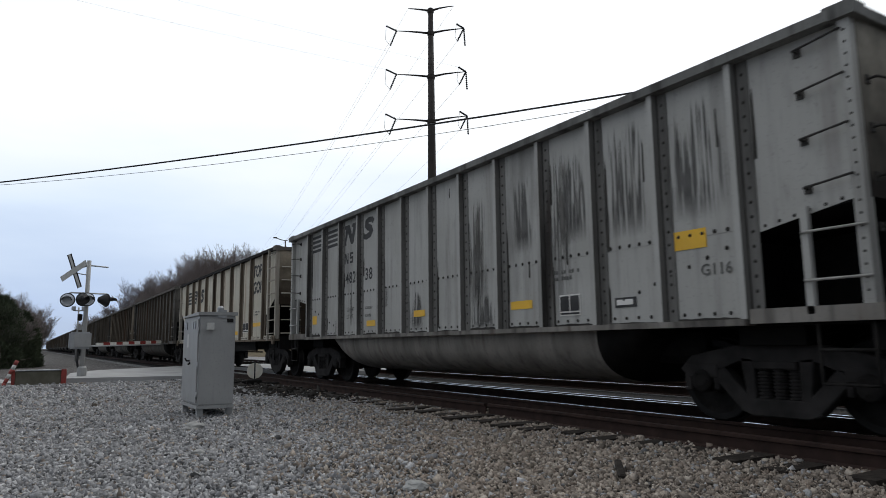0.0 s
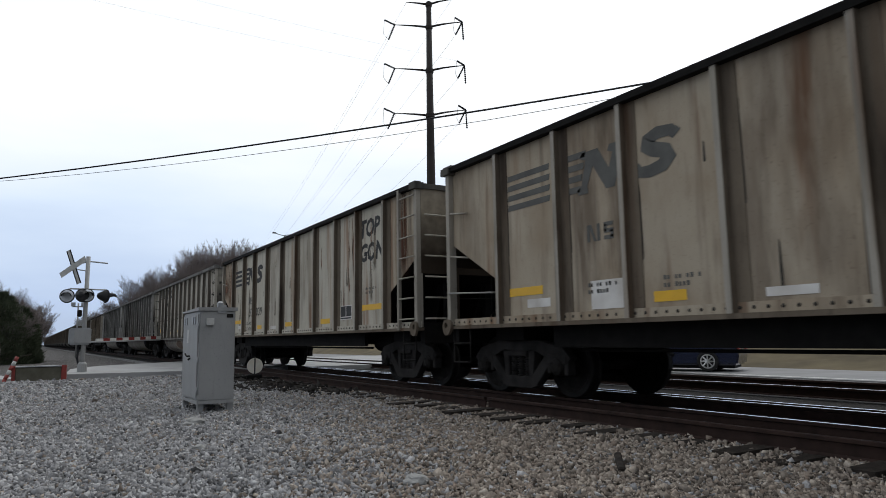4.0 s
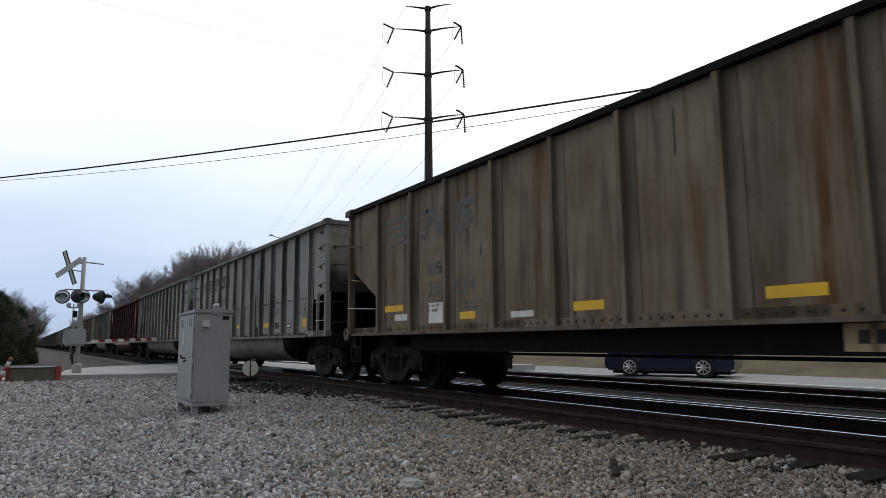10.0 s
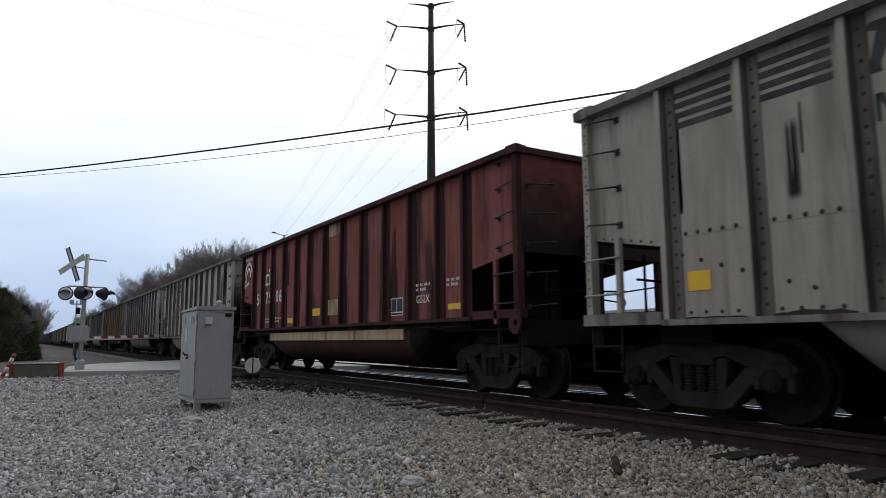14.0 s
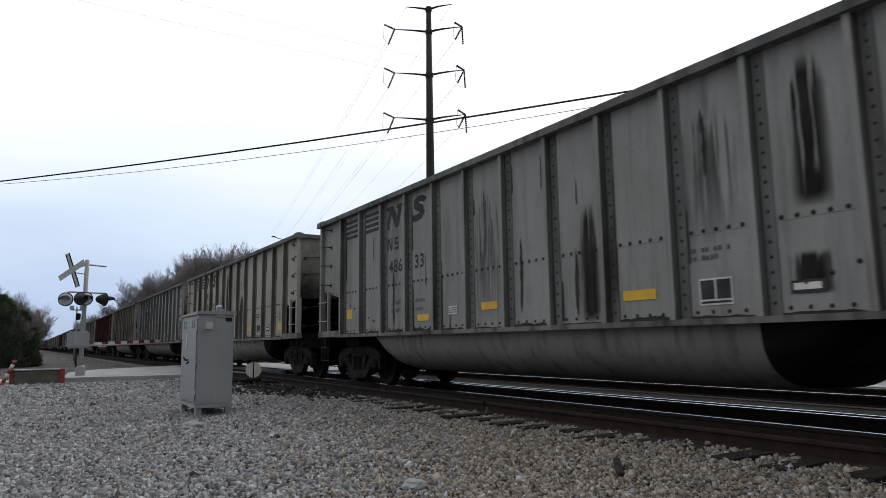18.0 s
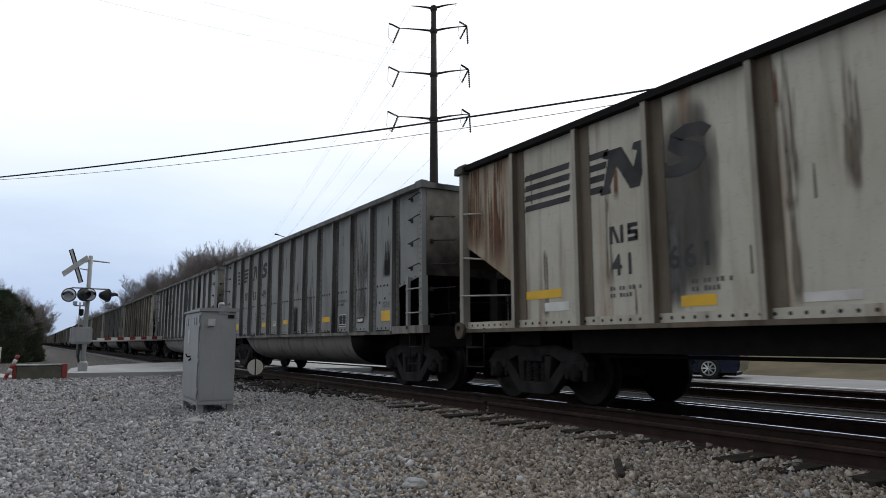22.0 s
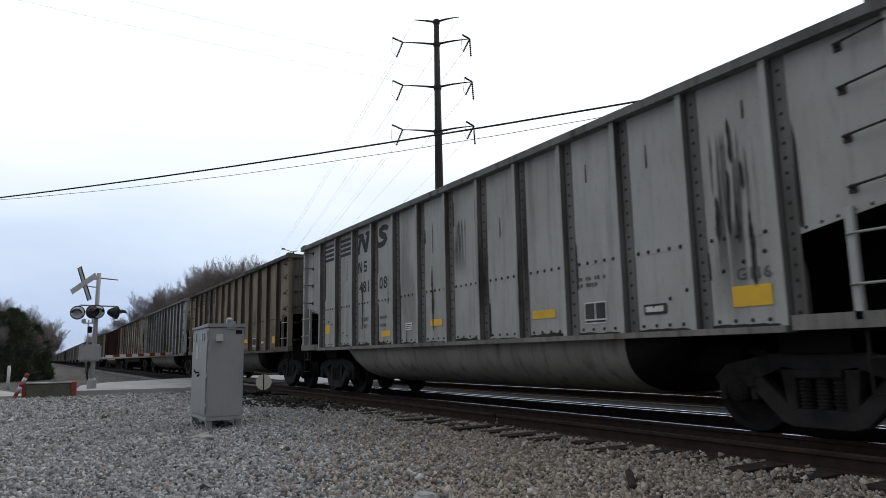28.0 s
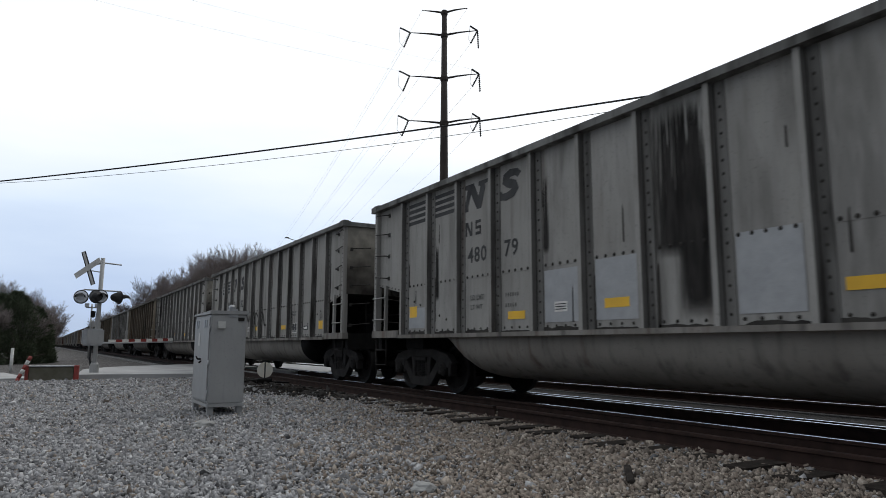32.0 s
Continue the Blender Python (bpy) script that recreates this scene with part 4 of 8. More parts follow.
TPOST_ME = mesh_of("ladder_post", boxes((-0.035, 0.035, -1.58, -1.52, 1.05, Z1)), CREAM)


def topgon_slope_mesh():
    bm = bmesh.new()
    a, b, z0, z1 = 4.9, THALF - 0.03, 1.06, 2.55
    pts = [(a, z0), (b, z1), (b, z1 + 0.03), (a, z0 + 0.03)]
    v = [bm.verts.new((x, y, z)) for y in (-1.455, 1.455) for x, z in pts]
    bm.faces.new(v[:4])
    bm.faces.new(v[4:][::-1])
    for i in range(4):
        bm.faces.new((v[(i + 1) % 4], v[i], v[4 + i], v[4 + (i + 1) % 4]))
    return mesh_of("slope_sheet", bm, SOOT_SHADE)


TSLOPE_ME = topgon_slope_mesh()


def topgon_rivets():
    bm = bmesh.new()
    for i in range(96):
        x, z, r = -THALF + 0.1 + i * 0.153, 1.145, 0.022
        a = [bm.verts.new((x + r * math.cos(j * math.pi / 3), SHEET - 0.012, z + r * math.sin(j * math.pi / 3))) for j in range(6)]
        c = bm.verts.new((x, SHEET - 0.03, z))
        for j in range(6):
            bm.faces.new((a[j], a[(j + 1) % 6], c))
    return mesh_of("rivets", bm, GRIME_SHADE)


TRIVET_ME = topgon_rivets()


def gear_mesh():
    """Brake cylinder, levers and pipes crowded on the end platform."""
    bm = boxes((5.7, 6.15, -0.95, -0.62, 1.06, 1.50), (6.05, 6.5, -0.62, -0.52, 1.30, 1.38), (5.75, 6.0, 0.1, 0.9, 1.06, 1.62), (6.2, 6.5, 0.55, 0.95, 1.06, 1.45))
    lathe(bm, [(5.55, 0.05), (5.57, 0.17), (6.2, 0.17), (6.24, 0.10), (6.5, 0.05)], 12, "x", Matrix.Translation((0, -0.25, 1.30)))
    bar(bm, [(5.6, -1.1, 1.12), (6.3, -1.1, 1.20), (6.9, -0.9, 1.36), (7.2, -0.4, 1.30)], 0.02)
    bar(bm, [(5.6, 1.0, 1.20), (6.6, 1.0, 1.28), (7.1, 0.6, 1.52)], 0.02)
    bar(bm, [(6.6, -0.7, 1.06), (6.6, -0.7, 1.75), (6.4, 0.3, 1.80)], 0.025)
    return mesh_of("brake_gear", bm, SOOT_SHADE)


GEAR_ME = gear_mesh()
TSTRIP_ME = mesh_of("rivet_strip", boxes((-THALF, THALF, SHEET - 0.012, SHEET + 0.001, 1.09, 1.20)), TOPRIB)
TPIPE_ME = mesh_of("brake_pipe", bars(0.022, [(-4.8, -1.0, 0.70), (4.4, -1.0, 0.70)]), SOOT_SHADE)
TPAINTED = PAINTED - {"top_chord", "deep_sill"} | {"ladder_rung"}


def topgon(full=True):
    car = new("gondola_car")
    car.empty_display_size = 0.5
    ribs = BUILDS["top"][1]
    fit = body_fit(1.02, 1.02, 3.84, 3.785)
    for a, b in zip(ribs[:-1], ribs[1:]):
        piece("side_panel", TPANEL_ME, car, fit @ pose(a, 0, 0) @ along_x((b - a) / TPITCH))
    for a in ribs:
        piece("rib", TRIB_ME, car, fit @ pose(a, 0, 0))
        piece("rib", TRIB_ME, car, fit @ MIRROR @ pose(-a, 0, 0))
    piece("far_side_wall", FARSIDE_ME, car, fit @ along_x(11.95 / 12.3))
    for s in (-1, 1):
        m = MIRROR if s < 0 else Matrix.Identity(4)
        piece("end_side_panel", TEND_ME[s], car, fit)
        piece("end_side_panel", TEND_ME[-s], car, fit @ MIRROR)
        piece("end_wall", ENDWALL_ME, car, fit @ m @ pose(THALF, 0, 0))
        piece("end_chord", ENDCHORD_ME, car, fit @ m @ pose(THALF - 0.02, 0, 0.0))
        piece("slope_sheet", TSLOPE_ME, car, fit @ m)
        piece("end_platform", PLATFORM_ME, car, m @ pose(0.12, 0, 0))
        for y in (-0.5, 0.44):
            piece("slope_gusset", GUSSET_ME, car, m @ pose(-0.35, y, 0))
            piece("slope_strut", STRUT_ME, car, m @ pose(6.75, y, 0))
        piece("platform_handrail", HANDRAIL_ME, car, m @ pose(0.1, 0, 0))
        piece("end_sill", ENDBEAM_ME, car, m @ pose(THALF, 0, 0))
        piece("coupler", COUPLER_ME, car, m @ pose(THALF + 0.03, 0, 0))
        piece("side_sill", TSILL2_ME, car, m)
        piece("deep_sill", TSILL_ME, car, m if s > 0 else MIRROR @ pose(0.4, 0, 0))
        piece("top_chord", TCHORD_ME, car, fit @ m)
        for r in (Matrix.Identity(4), MIRROR):
            q = s if r is not MIRROR else -s
            piece("corner_post", CORNER_ME, car, fit @ r @ pose(q * (THALF - 0.06), 0, 0))
            turn = pose(0, 0, 0) if q > 0 else Matrix.Scale(-1, 4, (1, 0, 0))
            piece("corner_bracket", BRACKET_ME, car, r @ pose(q * (THALF - 0.06), -0.01, 0) @ turn)
            if q > 0:
                piece("ladder_post", TPOST_ME, car, r @ pose(q * (THALF - 0.70), 0, 0))
                for i in range(7):
                    piece("ladder_rung", TRUNG_ME, car, r @ pose(q * (THALF - 0.38), -1.56, 1.25 + i * 0.385))
            else:
                piece("long_grab_iron", LONGGRAB_ME, car, r @ pose(q * (THALF - 0.68), -1.56, 1.60))
                for z in (2.22, 2.95):
                    piece("ladder_rung", TRUNG_ME, car, r @ pose(q * (THALF - 0.34), -1.53, z, 0, -8 * q, 0))
            piece("stirrup_step", STIRRUP_ME, car, r @ pose(q * (THALF - 0.38), -1.5, 0))
        for i in range(6):
            piece("end_rung", TRUNG_ME, car, m @ pose(THALF + 0.05, -1.10, 1.25 + i * 0.385, 0, 0, 90))
        piece("end_post", ENDPOST_ME, car, m @ pose(THALF, -0.75, 0))
        piece("air_hose", HOSE_ME, car, m @ pose(THALF, 0, 0))
        truck(car, s * 6.10, full)
    piece("floor", FLOOR_ME, car)
    piece("centre_sill", SPINE_ME, car)
    piece("brake_wheel", WHEELBRAKE_ME, car, pose(THALF + 0.16, 0.3, 2.9))
    piece("rivets", TRIVET_ME, car)["kind"] = "stuff"
    piece("rivet_strip", TSTRIP_ME, car)
    piece("brake_gear", GEAR_ME, car, MIRROR)
    piece("brake_valve", VALVE_ME, car, MIRROR @ pose(0.35, 0, 0))
    piece("brake_pipe", TPIPE_ME, car)
    piece("air_reservoir", RESERVOIR_ME, car)
    return car


def text_mesh(txt, size, mat, space=1.0):
    cu = bpy.data.curves.new("lettering", "FONT")
    cu.body, cu.size, cu.resolution_u = txt, size, 2
    cu.space_character, cu.offset = space, (0.012 if space > 1.2 else 0.007 if space > 1 else 0.020 if space < 1 else 0.002)
    cu.shear = 0.15 if space < 1 else 0.0
    ob = bpy.data.objects.new("lettering", cu)
    me = bpy.data.meshes.new_from_object(ob)
    bpy.data.objects.remove(ob)
    me.materials.clear()
    me.materials.append(mat)
    return me


TEXTS = {}
MARK_Y = SHEET - 0.004


def letters(car, txt, x, z, h, mat=None, name="number", space=1.0):
    """Words or digits on the side sheet; x, z is the lower left corner, h the height of the digits."""
    mat = mat or DARKMARK
    key = (txt, h, mat.name, space)
    if key not in TEXTS:
        TEXTS[key] = text_mesh(txt, h / 0.69, mat, space)
    return piece(name, TEXTS[key], car, pose(x, MARK_Y, z, 90))


MARKS = {}


def mark(car, name, rows, mat, at=(0, 0), label="", y=None):
    """Flat painted shapes on the side: rows of (x0, x1, z0, z1, slant)."""
    key = (name, tuple(rows), mat.name)
    if key not in MARKS:
        bm = bmesh.new()
        for x0, x1, z0, z1, sl in rows:
            slab(bm, [(x0, z0), (x1, z0), (x1 + sl, z1), (x0 + sl, z1)], 0.003)
        MARKS[key] = mesh_of(name, bm, mat)
    ob = piece(name, MARKS[key], car, pose(at[0], (SHEET - 0.0045) if y is None else y, at[1]), label)
    if name in ("load_stencil", "service_stencil", "reporting_mark", "name_bar", "tag_writing"):
        ob["kind"] = "stuff"       # small joined writing
    return ob


SCRIBBLE = [(a * 0.052, a * 0.052 + w, b * 0.085, b * 0.085 + h, 0.0) for b, row in enumerate(("ii.liil", "li.ii.il.i")) for a, c in enumerate(row) if c != "." for w, h in ((0.030, 0.046) if c == "i" else (0.036, 0.052),)]


def stencil(car, x, z, w=0.40, h=0.28):
    """The white-framed consolidated stencil."""
    mark(car, "stencil_panel", [(0, w, 0, h, 0)], WHITEMARK, (x, z))
    mark(car, "stencil_field", [(0.018, w * 0.47, h * 0.22, h - 0.018, 0), (w * 0.53, w - 0.018, h * 0.22, h - 0.018, 0), (0.018, w - 0.018, 0.018, h * 0.15, 0)], DARKMARK, (x, z), y=SHEET - 0.0085)


def device(car, at, h, mat, kind):
    """The two bold slanted shapes of the device, each in one sheet."""
    key = ("device", h, mat.name, kind)
    if key not in MARKS:
        bm = bmesh.new()
        if kind == 0:
            pts = [(-0.10, 0), (0.12, 0), (0.10, 0.16), (0.24, 0.62), (0.50, 0), (0.68, 0), (0.86, 0.72), (0.84, 0.86), (1.0, 0.86), (1.03, 1.0), (0.60, 1.0), (0.56, 0.86), (0.66, 0.80), (0.58, 0.46), (0.36, 1.0), (0.0, 1.0), (-0.04, 0.86), (0.08, 0.80), (-0.03, 0.2), (-0.13, 0.12)]
            slab(bm, [(x * h * 1.5, z * h) for x, z in pts], 0.003)
        else:
            path = [(0.92, 0.74), (0.80, 0.86), (0.55, 0.89), (0.36, 0.80), (0.34, 0.66), (0.48, 0.55), (0.68, 0.46), (0.74, 0.32), (0.62, 0.17), (0.36, 0.11), (0.14, 0.15), (0.06, 0.30)]
            prev = None
            for i, (x, z) in enumerate(path):
                p, q = path[max(0, i - 1)], path[min(len(path) - 1, i + 1)]
                d = Vector((q[0] - p[0], q[1] - p[1])).normalized()
                w = 0.11 + 0.05 * math.sin(math.pi * i / 11)
                cur = [bm.verts.new(((x + s * d.y * w) * h * 1.35, 0, (z - s * d.x * w) * h)) for s in (-1, 1)]
                if prev:
                    bm.faces.new((prev[0], cur[0], cur[1], prev[1]))
                prev = cur
        MARKS[key] = mesh_of("initial_block", bm, mat)
    return piece("initial_block", MARKS[key], car, pose(at[0], SHEET - 0.0045, at[1]))


LOADS = {18: ("236300", "49200"), 11: ("236900", "49100"), 10: ("236100", "49300")}


def ns_marks(car, k, style, digits, rng):
    """Stripe device, initials as plain blocks, number and stencils."""
    ink = DARKMARK if style != "faint" else FADEMARK
    if style in ("A", "faint"):
        for p in (1, 2):
            mark(car, "stripe_device", [(0.14, 0.90, 0.115 * i, 0.115 * i + 0.07, 0) for i in range(4)], ink, (rib_x(p), 3.22))
        device(car, (rib_x(3) + 0.20, 3.15), 0.46, ink, 0)
        device(car, (rib_x(4) + 0.12, 3.15), 0.46, ink, 1)
        mark(car, "reporting_mark", [(0.20, 0.24, 0.000, 0.244, 0), (0.36, 0.40, 0.000, 0.244, 0), (0.33, 0.39, 0.000, 0.244, -0.12), (0.50, 0.66, 0.000, 0.049, 0), (0.50, 0.66, 0.098, 0.146, 0), (0.50, 0.66, 0.195, 0.244, 0), (0.50, 0.54, 0.122, 0.220, 0), (0.62, 0.66, 0.024, 0.122, 0)], ink, (rib_x(3), 2.72))
    else:
        mark(car, "stripe_device", [(0.38 - 0.03 * (3 - i) * 0, 0.98, 0.125 * i, 0.125 * i + 0.08, 0.03) for i in range(4)], ink, (rib_x(1), 2.88))
        mark(car, "stripe_device", [(0.16, 0.44 + 0.14 * i, 0.125 * i, 0.125 * i + 0.08, 0.06) for i in range(4)], ink, (rib_x(2), 2.88))
        device(car, (rib_x(3) + 0.30, 2.88), 0.46, ink, 0)
        device(car, (rib_x(4) + 0.16, 2.88), 0.46, ink, 1)
        mark(car, "reporting_mark", [(0.54, 0.58, 0.000, 0.244, 0), (0.68, 0.72, 0.000, 0.244, 0), (0.65, 0.70, 0.000, 0.244, -0.08), (0.80, 0.95, 0.000, 0.049, 0), (0.80, 0.95, 0.098, 0.146, 0), (0.80, 0.95, 0.195, 0.244, 0), (0.80, 0.84, 0.122, 0.220, 0), (0.91, 0.95, 0.024, 0.122, 0)], ink, (rib_x(2) - 0.16, 2.28))
    z, h = (2.27, 0.245) if style != "B" else (2.25, 0.245)
    if digits:
        letters(car, digits[0], rib_x(3) + 0.26, z, h, ink, space=1.10)
        letters(car, digits[1], rib_x(4) + 0.27, z, h, ink, space=1.10)
    lx = 0.56 if style == "B" else 0.34
    low = 0.0 if style == "B" else 0.10
    letters(car, "LD LMT", rib_x(3) + lx, 1.74 - low, 0.082, FADEMARK, "load_stencil")
    letters(car, "LT WT", rib_x(3) + lx, 1.58 - low, 0.082, FADEMARK, "load_stencil")
    if k in LOADS:
        for zz, word in zip((1.74, 1.58), LOADS[k]):
            letters(car, word, rib_x(4) + 0.30, zz - low, 0.09, FADEMARK, "load_stencil")
    else:
        for zz, n in ((1.74, 6), (1.58, 5)):
            mark(car, "load_stencil", [(0.06 * i, 0.06 * i + 0.018, 0, 0.06, 0.006) for i in range(n)], FADEMARK, (rib_x(4) + 0.30, zz - low))
    mark(car, "service_stencil", SCRIBBLE, FADEMARK, (rib_x(10) + 0.2, 1.72))
    for p, x, w, hh, zz in ((1, 0.24, 0.29, 0.21, 1.42) if style != "B" and k != 23 else (1, 0.34, 0.40, 0.20, 1.30), (4, 0.36, 0.42, 0.12, 1.38 if style == "B" else 1.28), (6, 0.36, 0.42, 0.12, 1.38), (9, 0.25, 0.50, 0.12, 1.37)):
        mark(car, "reflector", [(0, w, 0, hh, 0)], YELLOW, (rib_x(p) + x, zz + rng.uniform(-0.02, 0.02)), "yellow reflective sheet")
    mark(car, "reflector", [(0, 0.44, 0, 0.21, 0)], YELLOW, (rib_x(12) + (0.16 if k in (0, 11) else 0.44), 1.88 if k in (0, 11) else 1.31), "large yellow reflective patch")
    stencil(car, rib_x(10) + 0.30, 1.24)
    mark(car, "tag_plate", [(0, 0.34, 0, 0.12, 0)], DARKMARK, (rib_x(11) + 0.28, 1.30))
    mark(car, "tag_face", [(0.03, 0.29, 0.03, 0.095, 0)], WHITEMARK, (rib_x(11) + 0.28, 1.30), y=SHEET - 0.0085)
    letters(car, "G118R" if k == 15 else "G116" if style == "A" else "G119", rib_x(12) + 0.50, 1.58, 0.12, FADEMARK, "class_lettering")
    if k not in (0, 5):
        mark(car, "paper_tag", [(0, 0.26, 0, 0.14, 0)], WHITEMARK, (rib_x(5) + 0.42, 1.36))
        mark(car, "tag_writing", [(0.02, 0.24, 0.03 + 0.035 * i, 0.042 + 0.035 * i, 0) for i in range(3)], DARKMARK, (rib_x(5) + 0.42, 1.36), y=SHEET - 0.0085)


def ragged(bm, x0, x1, z0, z1, rng, foot=0.1):
    """A run-down stain: one sheet with a spiked upper edge and an uneven foot."""
    w = x1 - x0
    spikes = [(x0 + w * rng.uniform(0.05, 0.95), rng.uniform(0.03, 0.08) + w * 0.10, rng.uniform(0.45, 1.0)) for _ in range(max(2, int(w / 0.05)))]
    spikes[0] = (x0 + w * rng.uniform(0.3, 0.7), 0.05 + w * 0.2, 1.0)
    n = max(6, int(w / 0.014))
    prev = None
    for i in range(n + 1):
        x = x0 + w * i / n
        f = max(h * max(0.0, 1 - abs(x - c) / s) ** 0.45 for c, s, h in spikes)
        f = max(f, 0.12 * rng.random()) * min(1.0, 0.35 + 4 * min(i, n - i) / n)
        low = z0 + foot * (z1 - z0) * rng.random() * (1 - f)
        top = max(low + 0.01, z0 + (z1 - z0) * f * rng.uniform(0.93, 1.0))
        cur = bm.verts.new((x, 0, low)), bm.verts.new((x + rng.uniform(-0.003, 0.003), 0, top))
        if prev:
            bm.faces.new((prev[0], cur[0], cur[1], prev[1]))
        prev = cur


def stain(car, n0, n1, z0, z1, seed, mat=None):
    """A run-down stain between two places along the side (in rib pitches)."""
    bm = bmesh.new()
    grow = 0.02 + 0.12 * (n1 - n0)
    x0, x1 = rib_x(n0) - grow, max(rib_x(n1) + grow, rib_x(n0) + 0.06)
    rise = 0.12 * (z1 - z0)
    bm.faces.new([bm.verts.new(c) for c in ((x0, 0, z0 - 0.02), (x1, 0, z0 - 0.02), (x1, 0, z1 + rise), (x0, 0, z1 + rise))])
    return part("stain", bm, mat or COALRUN, car, "run-down stain", pose(0, SHEET - 0.0035 - 0.00002 * (seed % 40), 0))


def drip(car, n0, z0, z1, w, seed):
    """One thin splash of coal slurry that has run down the sheet: uneven width, pointed ends."""
    rng = random.Random(seed)
    bm = bmesh.new()
    x, steps = rib_x(n0), max(5, int((z1 - z0) / 0.07))
    prev = None
    lean = 0.0
    for i in range(steps + 1):
        f = i / steps
        lean += rng.uniform(-0.006, 0.006)
        half = 0.5 * w * min(1.0, 0.15 + 6 * f, 0.1 + 4 * (1 - f)) * rng.uniform(0.55, 1.15)
        z = z0 + (z1 - z0) * f
        q = [bm.verts.new((x + lean - half, 0, z)), bm.verts.new((x + lean + half, 0, z))]
        if prev:
            bm.faces.new((prev[0], prev[1], q[1], q[0]))
        prev = q
    return part("stain", bm, SLURRY, car, "thin drip of coal slurry", pose(0, SHEET - 0.0052 - 0.00003 * (seed % 40), 0))


def grime_mesh(seed, build):
    """Dirt along the sill and beside the ribs of one side."""
    rng = random.Random(seed)
    ribs = BUILDS[build][1]
    bm = bmesh.new()
    for k, x in enumerate(ribs):
        last = k == len(ribs) - 1
        pitch = 1.0 if last else ribs[k + 1] - x
        if not last:
            ragged(bm, x + 0.05, x + pitch - 0.05, Z0 + 0.03, Z0 + rng.uniform(0.05, 0.10), rng, 0.0)
        for s in (-1, 1):
            for _ in range(2):
                zt, ln = rng.uniform(1.5, 3.7), rng.uniform(0.25, 1.3)
                xx = x + s * 0.045 + (0.14 if s > 0 and rng.random() < 0.5 else 0)
                ragged(bm, xx, xx + s * rng.uniform(0.02, 0.05), max(Z0 + 0.03, zt - ln), zt, rng)
        if rng.random() < 0.6 and not last:
            xx = x + rng.uniform(0.25, pitch - 0.15)
            zt = rng.uniform(1.4, 3.6)
            ragged(bm, xx, xx + 0.03, max(Z0 + 0.05, zt - rng.uniform(0.15, 0.6)), zt, rng)
    return mesh_of("grime", bm, GRIME_SHADE)


GRIME_ME = {b: [grime_mesh(i + 9 * (b == "top"), b) for i in range(3)] for b in BUILDS}


def on_tub(x, a):
    """A place on the tub's near side, a little proud of it; a runs from 0 at its upper edge."""
    return Vector((x, -math.cos(a) ** 0.62 * 1.457, 1.08 - (1.085 - TUB_LOW) * math.sin(a) ** 0.72))


def tub_patch(car, x, a, w, h, mat, label):
    """A blistered patch on the tub, with an uneven outline."""
    bm = bmesh.new()
    n = 28
    rings = []
    for f in (0.02, 0.25, 0.5, 0.75, 1.0):
        rings.append([bm.verts.new(on_tub(x + w * f * (1 + 0.18 * noise.noise((math.cos(t) * 2, math.sin(t) * 2, 1.0))) * math.cos(t), a + h * f * math.sin(t))) for t in (2 * math.pi * i / n for i in range(n))])
    for inner, outer in zip(rings, rings[1:]):
        for i in range(n):
            bm.faces.new((inner[i], inner[(i + 1) % n], outer[(i + 1) % n], outer[i]))
    return part("tub_patch", bm, mat, car, label)


def scrawl(car, strokes, r, z_shift=0.0):
    """Spray-painted loops: each stroke a run of (n, z) points."""
    bm = bmesh.new()
    for pts in strokes:
        dense = []
        ext = [pts[0], *pts, pts[-1]]
        for i in range(len(pts) - 1):
            a, b, c, d = (Vector(q) for q in ext[i:i + 4])
            for j in range(7):
                f = j / 7
                q = 0.5 * (2 * b + (c - a) * f + (2 * a - 5 * b + 4 * c - d) * f * f + (3 * b - a - 3 * c + d) * f ** 3)
                dense.append((q.x, q.y))
        dense.append(pts[-1])
        for a, b in zip(dense[:-1], dense[1:]):
            p, q = Vector((rib_x(a[0]), 0, a[1])), Vector((rib_x(b[0]), 0, b[1]))
            d = (q - p).normalized()
            nrm = Vector((-d.z, 0, d.x)) * r
            v = [bm.verts.new(c) for c in (p - nrm - d * r * 0.5, q - nrm + d * r * 0.5, q + nrm + d * r * 0.5, p + nrm - d * r * 0.5)]
            bm.faces.new(v)
    return part("graffiti", bm, GRIME_SHADE, car, "black spray-painted loops", pose(0, SHEET - 0.0115, 0))


